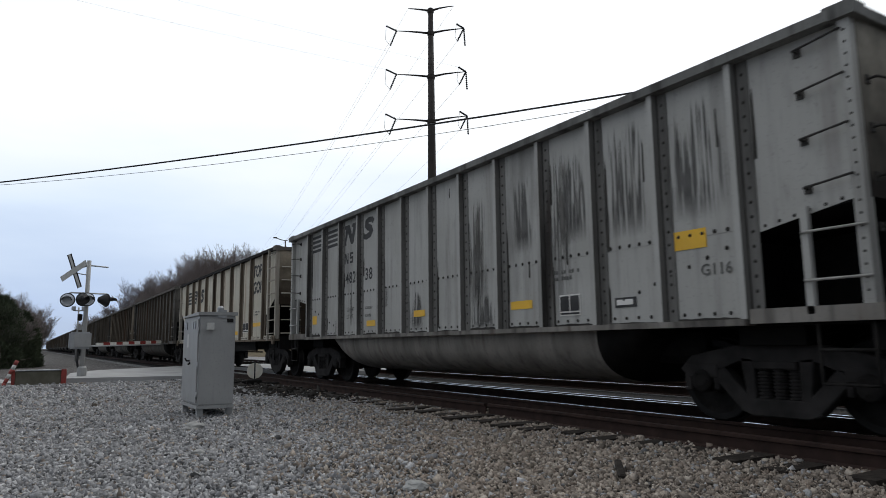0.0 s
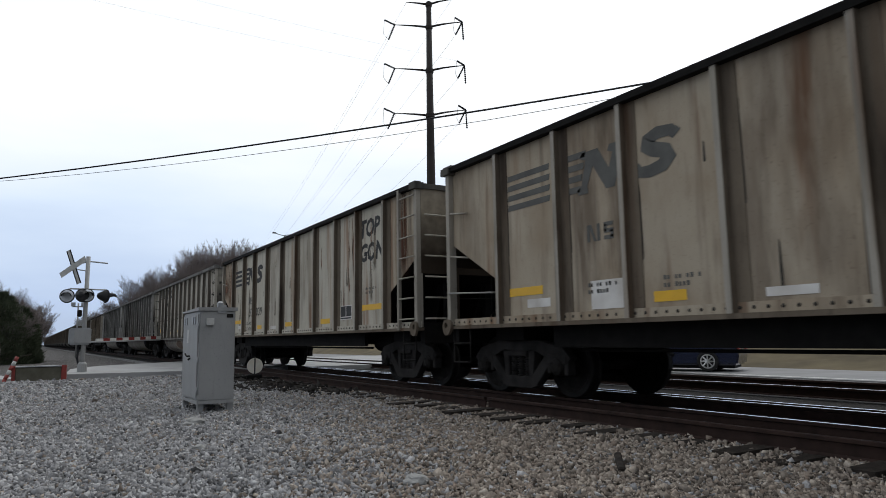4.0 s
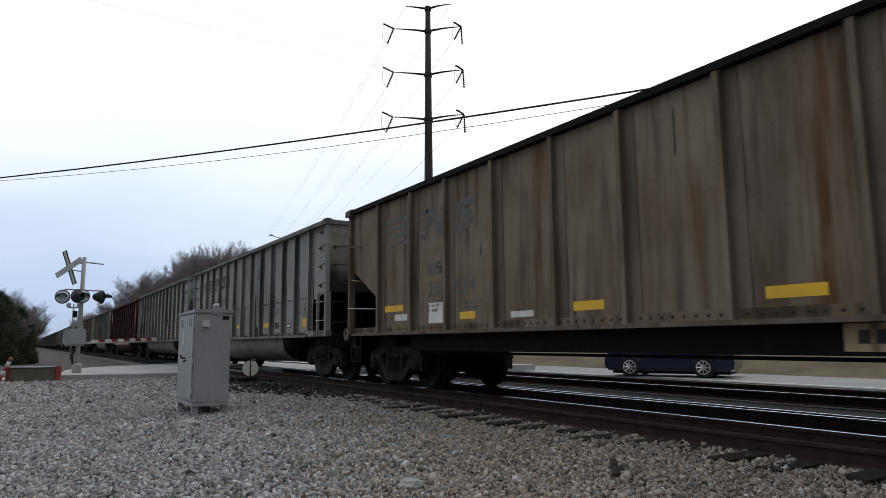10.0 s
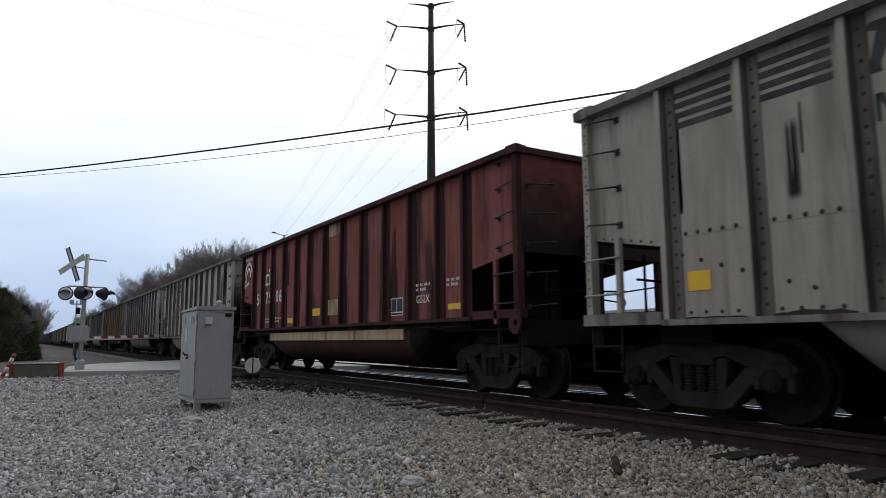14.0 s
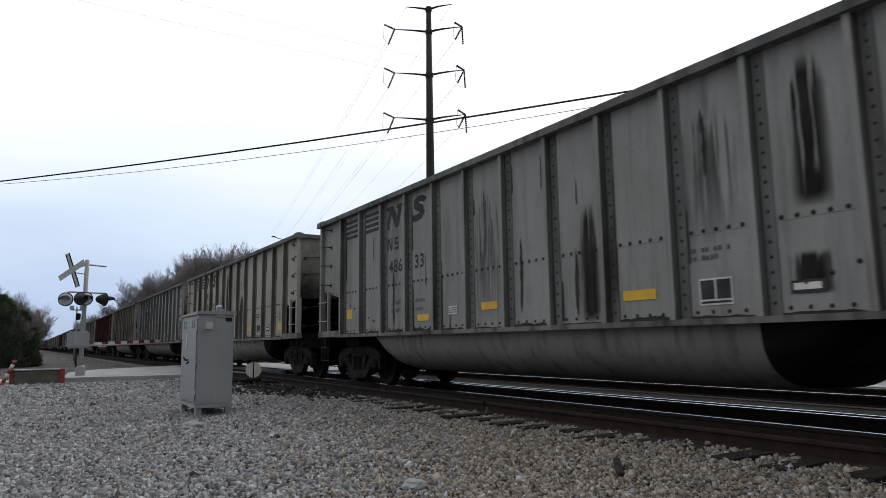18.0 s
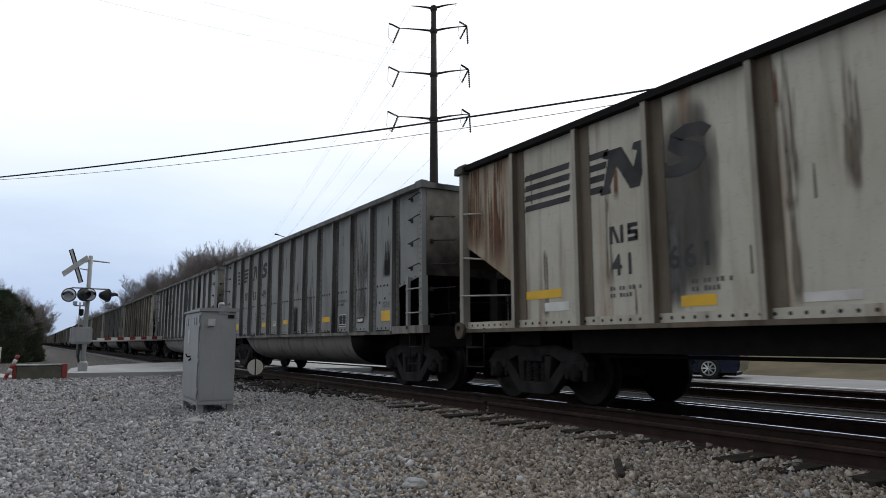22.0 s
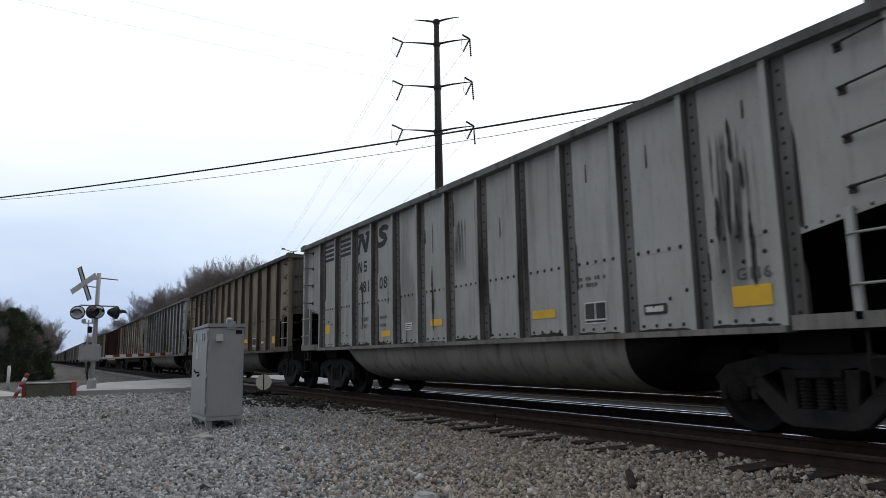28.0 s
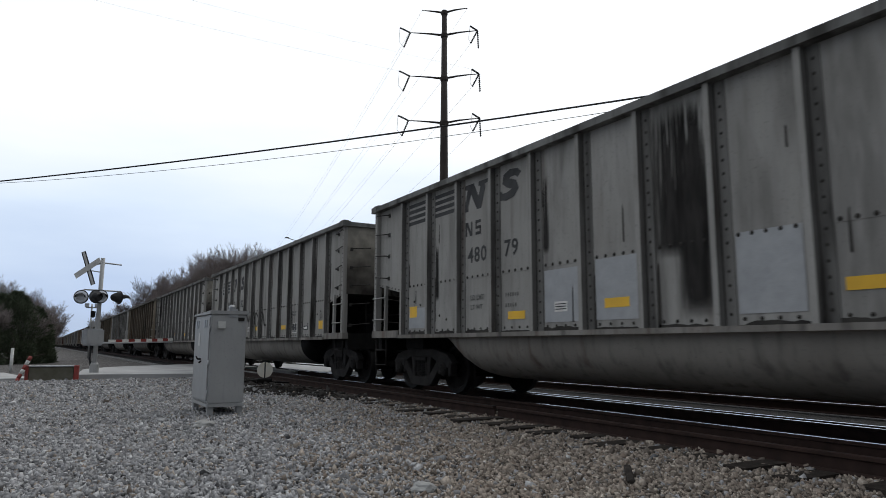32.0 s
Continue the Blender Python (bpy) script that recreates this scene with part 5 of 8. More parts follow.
STAINS = {0: [(10.2, 10.9, 2.2, 3.3), (11.15, 11.9, 2.15, 3.4), (12.15, 12.85, 2.2, 3.4), (8.2, 8.6, 1.5, 2.7), (9.3, 9.8, 2.2, 3.2), (3.5, 3.6, 1.3, 2.2), (6.2, 6.7, 1.15, 1.8), (8.2, 8.9, 1.12, 1.6)],
          20: [(3.1, 3.3, 1.2, 2.2)],
          2: [(5.6, 5.8, 1.3, 3.3), (6.4, 6.5, 1.2, 3.2), (9.3, 9.4, 1.5, 3.0), (9.6, 9.65, 1.6, 2.9), (10.2, 10.26, 1.7, 2.9)],
          5: [(10.2, 10.28, 2.75, 3.25), (10.4, 10.44, 1.3, 1.6)],
          7: [(9.2, 9.3, 1.8, 2.6), (5.5, 5.6, 1.2, 1.8)],
          8: [(8.72, 8.93, 1.13, 2.55), (8.3, 8.45, 1.15, 2.35), (8.6, 8.66, 2.8, 3.2), (8.45, 8.75, 1.12, 1.4)],
          11: [(12.15, 12.8, 2.15, 3.4), (8.5, 8.56, 2.6, 3.3)], 13: [(2.4, 2.5, 2.2, 2.9), (4.5, 4.55, 1.4, 2.7)],
          15: [(8.32, 8.62, 1.13, 2.45), (6.35, 6.65, 1.5, 3.3), (9.82, 9.97, 1.2, 3.2), (12.75, 12.95, 1.2, 3.4)],
          16: [(8.58, 8.85, 1.13, 2.5), (8.44, 8.5, 1.2, 2.1), (11.4, 11.7, 2.1, 3.4), (11.3, 11.65, 1.3, 1.65), (7.3, 7.36, 1.3, 2.4), (3.4, 3.48, 1.2, 2.4), (10.42, 10.5, 2.6, 3.3)],
          17: [(8.28, 8.97, 1.13, 2.5), (6.82, 6.98, 1.15, 2.3), (5.12, 5.3, 1.6, 2.8)],
          19: [(8.2, 8.7, 1.15, 2.5), (8.75, 8.82, 1.2, 1.7), (7.2, 7.5, 1.15, 1.8), (7.4, 7.45, 2.2, 2.5), (11.15, 11.85, 2.1, 3.45), (11.2, 11.8, 1.3, 2.4), (12.5, 12.85, 2.2, 2.9), (1.7, 1.9, 1.9, 2.8)],
          21: [(3.45, 3.85, 2.2, 3.2), (3.15, 3.6, 1.15, 2.7)], 6: [(2.2, 2.5, 1.4, 2.6), (10.2, 10.6, 1.4, 3.2)], 12: [(4.1, 4.4, 2.4, 3.3), (10.2, 10.5, 1.5, 3.0)],
          23: [(3.3, 3.5, 1.13, 3.1), (3.68, 3.85, 1.25, 1.9), (4.35, 4.7, 2.4, 3.3), (4.3, 4.6, 1.3, 2.0), (6.45, 6.97, 1.5, 3.4), (7.05, 7.6, 1.2, 3.5), (7.65, 7.9, 2.0, 3.2), (8.2, 8.3, 1.3, 2.3)],
          25: [(12.28, 12.36, 2.0, 2.5), (12.42, 12.48, 2.05, 2.75), (12.52, 12.6, 1.95, 2.4), (12.66, 12.72, 1.5, 2.3), (12.5, 12.56, 2.8, 3.3), (12.62, 12.66, 2.5, 2.8), (6.42, 6.48, 1.3, 2.5), (3.4, 3.46, 1.4, 2.5)], 27: [(10.3, 10.4, 2.2, 3.2)],
          29: [(7.15, 7.9, 1.9, 3.5), (7.5, 7.95, 1.2, 3.4), (2.2, 2.3, 1.7, 2.6), (5.2, 5.3, 2.2, 3.2)], 26: [(8.45, 8.6, 1.15, 2.4), (8.5, 8.54, 2.5, 2.75), (6.6, 6.66, 1.2, 1.9), (8.3, 8.36, 1.7, 2.3)]}
BURNS = {11: [(2.12, 2.98, 1.42, 2.2), (1.4, 1.98, 1.5, 2.2)], 23: [(6.15, 6.95, 1.4, 2.1), (2.25, 2.7, 1.5, 1.9)], 13: [(9.2, 9.9, 1.2, 1.9), (6.2, 6.8, 1.2, 1.7)]}
# panels painted or stained unlike the rest of their car
# thin drips: place along the side, foot, top, width
DRIPS = {11: [(3.42, 1.5, 3.2, 0.05), (3.36, 1.3, 2.4, 0.04)], 15: [(2.55, 1.15, 2.3, 0.05), (3.40, 1.15, 2.95, 0.05), (4.8, 2.3, 2.8, 0.04), (4.8, 1.2, 2.05, 0.04), (5.47, 1.15, 2.75, 0.09), (5.8, 1.25, 2.0, 0.04), (6.5, 1.6, 3.3, 0.08), (6.75, 2.5, 2.8, 0.05), (6.74, 2.88, 2.96, 0.04),
              (7.45, 1.62, 2.1, 0.05), (7.44, 1.38, 1.46, 0.06), (8.30, 1.13, 2.3, 0.10), (8.37, 1.13, 2.5, 0.12), (8.45, 1.13, 2.45, 0.12), (8.53, 1.13, 2.55, 0.12), (8.61, 1.13, 2.45, 0.10), (8.86, 1.2, 1.42, 0.06),
              (8.4, 2.75, 3.05, 0.05), (8.5, 2.7, 2.8, 0.05), (8.62, 2.8, 2.95, 0.05), (8.42, 3.3, 3.4, 0.04), (8.6, 3.05, 3.12, 0.05), (8.45, 3.15, 3.25, 0.04), (8.55, 3.5, 3.58, 0.05), (8.35, 3.56, 3.62, 0.05), (8.13, 1.5, 2.4, 0.06)],
         17: [(7.5, 2.2, 3.05, 0.08), (7.72, 2.44, 2.54, 0.06), (7.45, 2.04, 2.14, 0.06), (7.62, 1.92, 2.15, 0.07), (7.55, 1.5, 1.92, 0.09), (7.66, 1.6, 1.88, 0.05), (7.38, 1.5, 1.66, 0.05), (7.78, 1.45, 1.58, 0.07), (7.57, 1.25, 1.4, 0.06),
              (8.15, 3.42, 3.7, 0.06), (8.24, 3.46, 3.7, 0.05), (8.43, 3.28, 3.46, 0.07), (8.35, 2.2, 2.95, 0.06), (8.57, 2.3, 3.02, 0.07), (8.12, 1.75, 2.1, 0.08), (5.2, 2.3, 3.0, 0.05), (9.2, 1.68, 1.95, 0.08)]}
SOOTED = {18: [(8.10, 9.0, 0.95, 3.9), (8.2, 8.9, 2.5, 3.8)], 20: [(3.02, 3.72, 1.1, 3.70)], 29: [(7.5, 7.95, 1.3, 3.3)]}


def cr_marks(car, digits, ink):
    x = -7.46
    mark(car, "name_bar", [(0.10 + 0.112 * i, 0.18 + 0.112 * i, 0, 0.12, 0.01) for i in range(7)], WHITEMARK, (x, 3.48))
    key = "arc_device"
    if key not in MARKS:
        bm = bmesh.new()
        for r0, r1, a0, a1 in ((0.16, 0.25, -20, 170), (0.33, 0.43, 10, 185)):
            prev = None
            for i in range(15):
                a = radians(a0 + (a1 - a0) * i / 14)
                q = [(c * math.cos(a), c * math.sin(a)) for c in (r0, r1)]
                if prev:
                    slab(bm, [prev[0], prev[1], q[1], q[0]], 0.003)
                prev = q
        slab(bm, [(-0.45, -0.42), (0.10, -0.30), (0.10, -0.20), (-0.45, -0.32)], 0.003)
        slab(bm, [(-0.45, -0.27), (-0.22, -0.22), (-0.22, -0.12), (-0.45, -0.17)], 0.003)
        slab(bm, [(-0.33, -0.12), (-0.24, -0.10), (-0.24, 0.08), (-0.33, 0.06)], 0.003)
        MARKS[key] = mesh_of("arc_device", bm, WHITEMARK)
    piece("arc_device", MARKS[key], car, pose(x + 0.50, SHEET - 0.0045, 3.02))
    mark(car, "reporting_mark", [(0.10, 0.18, 0, 0.34, 0), (0.18, 0.40, 0, 0.07, 0), (0.18, 0.40, 0.27, 0.34, 0), (0.50, 0.58, 0, 0.34, 0), (0.58, 0.74, 0.27, 0.34, 0), (0.58, 0.74, 0.14, 0.21, 0), (0.72, 0.78, 0.0, 0.14, -0.08), (0.70, 0.77, 0.2, 0.28, 0), (0.42, 0.50, 0.40, 0.48, 0)], ink, (rib_x(2) + 0.06, 2.54))
    for i, d in enumerate(digits):
        letters(car, d, rib_x(1 + i) + (0.24, 0.23, 0.27)[i], 2.0, 0.335, ink, space=1.24)
    for p in (2, 3):
        mark(car, "load_stencil", SCRIBBLE, WHITEMARK, (rib_x(p) + 0.25, 1.42))
    mark(car, "reflector", [(0, 0.5, 0, 0.14, 0)], YELLOW, (rib_x(4) + 0.3, 1.36), "yellow reflective sheet")
    mark(car, "reflector", [(0, 0.5, 0, 0.18, 0)], YELLOW, (rib_x(6) + 0.25, 1.50), "yellow reflective sheet")
    mark(car, "placard", [(0, 0.6, 0, 0.36, 0)], BAND, (rib_x(7) + 0.2, 1.48))
    mark(car, "placard", [(0, 0.78, 0, 0.34, 0)], BAND, (rib_x(7) + 0.14, 3.36))
    stencil(car, rib_x(10) + 0.25, 1.36, 0.5, 0.34)
    mark(car, "service_stencil", SCRIBBLE, WHITEMARK, (rib_x(11) + 0.2, 1.78))
    letters(car, "G52X", rib_x(11) + 0.2, 1.56, 0.14, WHITEMARK, "class_lettering")
    mark(car, "service_stencil", SCRIBBLE, WHITEMARK, (rib_x(12) + 0.25, 1.8))
    mark(car, "reflector", [(0, 0.4, 0, 0.10, 0)], YELLOW, (rib_x(12) + 0.3, 1.40), "yellow reflective sheet")


def top_marks(car, digits, faint, plate_white, style_plate=False):
    ink = FADEMARK if faint else DARKMARK
    mark(car, "stripe_device", [(0.22, 1.18, 0.15 * i, 0.15 * i + 0.085, 0.02) for i in range(4)], ink, (rib_x(1), 2.76))
    mark(car, "stripe_device", [(0.12, 0.42 + 0.04 * i, 0.15 * i, 0.15 * i + 0.085, 0.02) for i in range(4)], ink, (rib_x(2), 2.76))
    device(car, (rib_x(2) + 0.48, 2.72), 0.55, ink, 0)
    device(car, (rib_x(3) + 0.12, 2.72), 0.55, ink, 1)
    if digits:
        letters(car, digits[0], rib_x(2) + 0.53, 1.69, 0.25, ink, space=1.2)
        letters(car, digits[1], rib_x(3) + 0.19, 1.69, 0.25, ink, space=1.2)
    mark(car, "reporting_mark", [(0.52, 0.57, 0, 0.22, 0), (0.70, 0.75, 0, 0.22, 0), (0.64, 0.69, 0, 0.22, -0.09), (0.82, 0.98, 0, 0.05, 0), (0.82, 0.98, 0.085, 0.135, 0), (0.82, 0.98, 0.17, 0.22, 0), (0.82, 0.87, 0.10, 0.19, 0), (0.93, 0.98, 0.02, 0.11, 0)], ink, (rib_x(2), 2.08))
    for word, z in (("TOP", 3.08), ("GON", 2.56)):
        letters(car, word, rib_x(9) + 0.09, z, 0.36, ink, "painted_word", 0.93)
    for p, w, xx, zz in ((1, 0.85, 0.12, 1.48), (3, 0.45, 0.35, 1.26), (5, 0.55, 0.3, 1.28), (7, 0.6, 0.35, 1.28), (9, 0.95, 0.2, 1.50)):
        mark(car, "reflector", [(0, w, 0, 0.12, 0)], YELLOW, (rib_x(p) + xx, zz), "yellow reflective sheet")
    mark(car, "white_plate", [(0, 0.5, 0, 0.12, 0)], WHITEMARK, (rib_x(1) + 0.62, 1.30))
    mark(car, "white_plate", [(0, 0.52, 0, 0.09, 0)], WHITEMARK, (rib_x(4) + 0.36, 1.24))
    stencil(car, rib_x(8) + 0.25, 1.34, 0.62, 0.32)
    if digits and digits[1] == "039":
        for word, nums, z in (("LD LMT", "230100", 1.42), ("LT WT", "55300", 1.24)):
            letters(car, word, rib_x(2) + 0.30, z, 0.095, ink, "load_stencil")
            letters(car, nums, rib_x(2) + 0.74, z, 0.095, ink, "load_stencil")
    else:
        for p in (2, 3):
            mark(car, "load_stencil", SCRIBBLE, FADEMARK, (rib_x(p) + 0.5, 1.42))
    mark(car, "load_stencil", SCRIBBLE, FADEMARK, (rib_x(9) + 0.4, 1.85))
    if style_plate:
        mark(car, "sill_plate", [(0, 0.95, 0, 0.25, 0)], BAND, (2.99, 0.78), "pale faded plate on the deep sill", -1.306)
        mark(car, "tag_writing", [(0.12 + 0.15 * i, 0.22 + 0.15 * i, 0.07, 0.19, 0.01) for i in range(5)], DARKMARK, (2.99, 0.78), y=-1.3105)
    if plate_white:
        mark(car, "white_plate", [(0.55, 1.28, 0, 0.36, 0)], WHITEMARK, (rib_x(2), 1.22))


RUSTCREAM = paint("rust_washed_cream_paint", (0.36, 0.29, 0.21), (0.48, 0.42, 0.33), (0.10, 0.07, 0.05), (0.19, 0.08, 0.035), streak=0.7, rusty=1.0)

# kind, paint and lettering of each car; below, where their middles are when the clip starts
CARS = {
    -1: ("top", CREAM, "", ("20", "114")), -2: ("gon", DARKCAR, "", None), -3: ("gon", BROWN, "", None),
    0: ("gon", NGREY, "A", ("482", "38")), 1: ("gon", WGREY, "A", ("490", "95")), 2: ("gon", BEIGE, "A", ("502", "18")),
    3: ("top", CREAM, "", ("20", "039")), 4: ("top", RUSTCREAM, "faint", None), 5: ("gon", GREY, "A", ("484", "87")), 6: ("cr", RED, "", ("50", "78", "18")),
    7: ("gon", GREY, "B", ("529", "67")), 8: ("gon", GREY, "B", ("526", "53")), 9: ("top", RUSTY, "faint", ("20", "634")),
    10: ("gon", LGREY, "B", ("526", "72")), 11: ("gon", BEIGE, "A", ("502", "02")), 12: ("cr", RED, "", ("50", "75", "06")),
    13: ("gon", PALE, "A", ("504", "19")), 14: ("gon", GREY, "A", ("480", "41")), 15: ("gon", BEIGE, "A", ("517", "20")),
    16: ("gon", WGREY, "A", ("486", "33")), 17: ("gon", BEIGE, "A", ("517", "24")), 18: ("gon", LGREY, "B", ("506", "49")),
    19: ("gon", GREY, "B", ("531", "49")), 20: ("top", CREAM, "", ("41", "661")), 21: ("cr", RED, "", ("50", "76", "30")),
    22: ("top", CREAM, "", ("44", "688")), 23: ("gon", LGREY, "A", ("488", "08")), 24: ("gon", BROWN, "A", ("464", "18")),
    25: ("gon", NGREY, "A", ("481", "08")), 26: ("gon", BROWN, "A", ("464", "55")), 27: ("gon", WGREY, "B", ("514", "16")),
    28: ("gon", WGREY, "B", ("517", "82")), 29: ("gon", WGREY, "A", ("480", "79")), 30: ("gon", LGREY, "A", ("481", "33")),
}
CENTRES = {0: -10.35, 1: 5.75, 2: 21.71, 3: 37.55, 4: 53.40, 5: 69.10, 6: 85.54, 7: 101.56, 8: 117.79, 9: 133.92, 10: 149.98, 11: 166.05, 12: 182.09, 13: 198.43, 14: 214.60, 15: 230.63, 16: 246.96, 17: 263.22, 18: 279.34, 19: 295.49, 20: 311.61, 21: 327.67, 22: 343.91, 23: 360.31, 24: 376.55, 25: 392.68, 26: 408.96, 27: 425.02, 28: 441.14, 29: 457.60, 30: 473.80}
SHORT = {2, 11, 15, 17, 18, 27, 28}
LABELS = {"NGREY": "light grey steel bathtub coal gondola with black streaks", "WGREY": "warm grey steel bathtub coal gondola with grimy ribbed sides", "GREY": "grey steel bathtub coal gondola with ribbed, streaked sides", "BEIGE": "beige-grey bathtub coal gondola with black run-down streaks",
          "BROWN": "grimy brown bathtub coal gondola with ribbed sides", "RED": "oxide-red coal gondola with white lettering and buff tub band",
          "CREAM": "cream flat-bottomed coal gondola with rust streaks", "RUSTY": "rust-brown flat-bottomed coal gondola, heavily weathered",
          "LGREY": "pale blue-grey bathtub coal gondola with dark stains",
          "PALE": "pale cream-grey bathtub coal gondola with a rusty sill",
          "DARK": "dark bathtub coal gondola with ribbed sides, shade in its paint"}


def travelled(t):
    """How far the train has gone after t seconds."""
    return 13.857 * t + 0.014808 * t * t + 0.00014143 * t ** 3


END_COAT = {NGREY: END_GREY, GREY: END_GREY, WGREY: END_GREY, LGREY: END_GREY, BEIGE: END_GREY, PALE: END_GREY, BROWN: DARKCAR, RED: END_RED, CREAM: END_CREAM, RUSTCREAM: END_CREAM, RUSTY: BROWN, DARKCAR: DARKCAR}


def train():
    cars, masters = {}, {}
    for k in range(-20, 31):
        # cars well ahead get dark coats that hold the shade of a grazing view
        kind, coat, style, digits = CARS.get(k, ("gon", (DARKCAR, DARKCAR, BROWN, DARKCAR)[k % 4], "", None))
        full = k >= -3
        build = "short" if k in SHORT else "long" if kind == "gon" else kind
        master = (build, full)
        if master not in masters:
            masters[master] = topgon(full) if kind == "top" else gondola(full, build)
            car = masters[master]
        else:
            car = copy_thing(masters[master], Matrix.Identity(4))
        cars[k] = (car, kind, coat, style, digits, build)
    for k, (car, kind, coat, style, digits, build) in cars.items():
        NOW[0] = build
        rng = random.Random(k + 100)
        rib_coat = RED_RIB if coat is RED else ((RUSTY if coat is RUSTY else PALE) if kind == "top" else coat)
        chord_coat = RED_RIB if coat is RED else STAINED if coat in (GREY, WGREY, NGREY, LGREY, BEIGE, PALE) else DARKCAR
        sill_coat = RED_RIB if coat is RED else TOPRIB if kind == "top" else DARKCAR if coat in (BROWN, DARKCAR) else SILLPAINT
        for o in car.children:
            base = o.name.split(".")[0]
            if base in (TPAINTED if kind == "top" else PAINTED):
                o.material_slots[0].link = "OBJECT"
                if base == "rib" and len(o.material_slots) > 1 and coat is RED:
                    o.material_slots[1].link = "OBJECT"
                    o.material_slots[1].material = RED_RIB
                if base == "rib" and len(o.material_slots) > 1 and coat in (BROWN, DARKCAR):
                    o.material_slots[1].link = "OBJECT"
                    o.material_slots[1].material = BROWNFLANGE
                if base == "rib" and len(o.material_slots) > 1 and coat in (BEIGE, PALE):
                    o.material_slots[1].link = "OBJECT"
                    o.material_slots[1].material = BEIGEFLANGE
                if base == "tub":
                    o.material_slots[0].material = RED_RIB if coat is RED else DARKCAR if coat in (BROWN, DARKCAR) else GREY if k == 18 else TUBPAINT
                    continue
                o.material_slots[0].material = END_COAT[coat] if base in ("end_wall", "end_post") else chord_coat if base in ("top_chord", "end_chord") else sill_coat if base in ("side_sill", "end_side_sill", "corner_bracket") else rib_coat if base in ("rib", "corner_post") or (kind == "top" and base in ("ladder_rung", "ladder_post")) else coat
        if kind == "cr":
            for o in car.children:
                if o.name.startswith(("ladder_rung", "long_grab")):
                    o.material_slots[0].link = "OBJECT"
                    o.material_slots[0].material = GRABIRON
            piece("tub_band", BAND_ME, car, None, "faded buff band")
            cr_marks(car, digits, FADEWHITE if k == 6 else WHITEMARK)
        elif kind == "top":
            top_marks(car, digits, style == "faint", k in (4, 9), k == 9)
        elif k >= -3 and style:
            ns_marks(car, k, style, digits, rng)
        for i, (n0, z0, z1, w) in enumerate(DRIPS.get(k, ())):
            drip(car, n0, z0, z1, w, k * 40 + i)
        for i, (n0, n1, z0, z1) in enumerate(STAINS.get(k, ())):
            if n1 - n0 < 0.09 and coat is not RED and k not in (0, 2):
                drip(car, 0.5 * (n0 + n1), z0, z1, 0.06, k * 40 + 30 + i)
                continue
            stain(car, n0, n1, z0, z1, k * 20 + i, REDRUN if coat is RED else GREYRUN if k in (0, 2, 17, 20) or (k in (19, 23, 11) and n1 - n0 > 0.45) else None)
        if k >= -3:
            piece("grime", GRIME_ME[build][k % 3], car, pose(0, SHEET - 0.002, 0), "coal dirt along the sill and ribs", DARKRED if coat is RED else DIRTSTAIN if coat is CREAM else None)["kind"] = "stuff"
        if k == 2:
            tub_patch(car, -0.28, 0.42, 1.02, 0.42, TUBBURN, "brown scorched patch with pale blistered ends")
        if coat is RED:
            for n in range(1, 14):
                for n0, n1 in ((n + 0.04, n + 0.28), (n - 0.26, n - 0.04)):
                    if rng.random() < 0.7 and n1 < 13:
                        zt = rng.uniform(2.4, 3.7)
                        stain(car, n0, n1, 1.14, zt, k * 20 + n, REDRUN)
        elif k >= 0 and style == "A" and coat not in (BROWN, BEIGE, PALE):
            for n in rng.sample(range(2, 13), 9) if k == 1 else rng.sample(range(5, 13), 2):
                zt = rng.uniform(3.0, 3.6)
                stain(car, n + 0.12, n + rng.uniform(0.5, 0.9), rng.choice((1.2, 1.9, 2.2)), zt, k * 20 + n, SOOTRUN)
        for i, (n0, n1, z0, z1) in enumerate(SOOTED.get(k, ())):
            bm = bmesh.new()
            bm.faces.new([bm.verts.new(c) for c in ((rib_x(n0), 0, z0), (rib_x(n1), 0, z0), (rib_x(n1), 0, z1), (rib_x(n0), 0, z1))])
            part("stain", bm, SOOTSMEAR, car, "soft smear of coal soot", pose(0, SHEET - 0.0026 - 0.0003 * i, 0))
        for n0, n1, z0, z1 in BURNS.get(k, ()):
            bm = bmesh.new()
            bm.faces.new([bm.verts.new(c) for c in ((rib_x(n0), 0, z0), (rib_x(n1), 0, z0), (rib_x(n1), 0, z1), (rib_x(n0), 0, z1))])
            part("scorch_mark", bm, BURN, car, "brown scorched patch with a pale rim", pose(0, SHEET - 0.003, 0))
        odd = {n: REDGRIME for n in (1, 2, 3, 4, 7, 12)} if k == 6 else {}
        sides = [o for o in car.children if o.name.startswith("side_panel")]
        sides.sort(key=lambda o: o.matrix_basis.translation.x)
        for i, o in enumerate(sides):
            if i + 1 in odd:
                o.material_slots[0].material = odd[i + 1]
        if k == 29:
            for n0, n1, zt in ((5.2, 5.95, 1.95), (6.2, 6.95, 2.0), (8.2, 8.9, 2.05), (1.2, 1.9, 1.6)):
                mark(car, "repaint_patch", [(0, (n1 - n0) * PITCH, 0, zt - 1.22, 0)], PATCHGREY, (rib_x(n0), 1.22), "bluish grey repaint patch", SHEET - 0.002)
        if k == 26:
            for p, z0, z1 in ((3, 2.15, 2.72), (4, 2.18, 2.90), (3, 3.10, 3.66), (4, 3.10, 3.66)):
                mark(car, "repaint_patch", [(0.20, 0.90, 0, z1 - z0, 0)], BEIGE, (rib_x(p), z0), "pale repaint patch", SHEET - 0.002)
            for p in (1, 2):
                mark(car, "repaint_patch", [(0.17, 0.93, 0, 0.44, 0)], BEIGE, (rib_x(p), 3.21), "pale repaint patch", SHEET - 0.002)
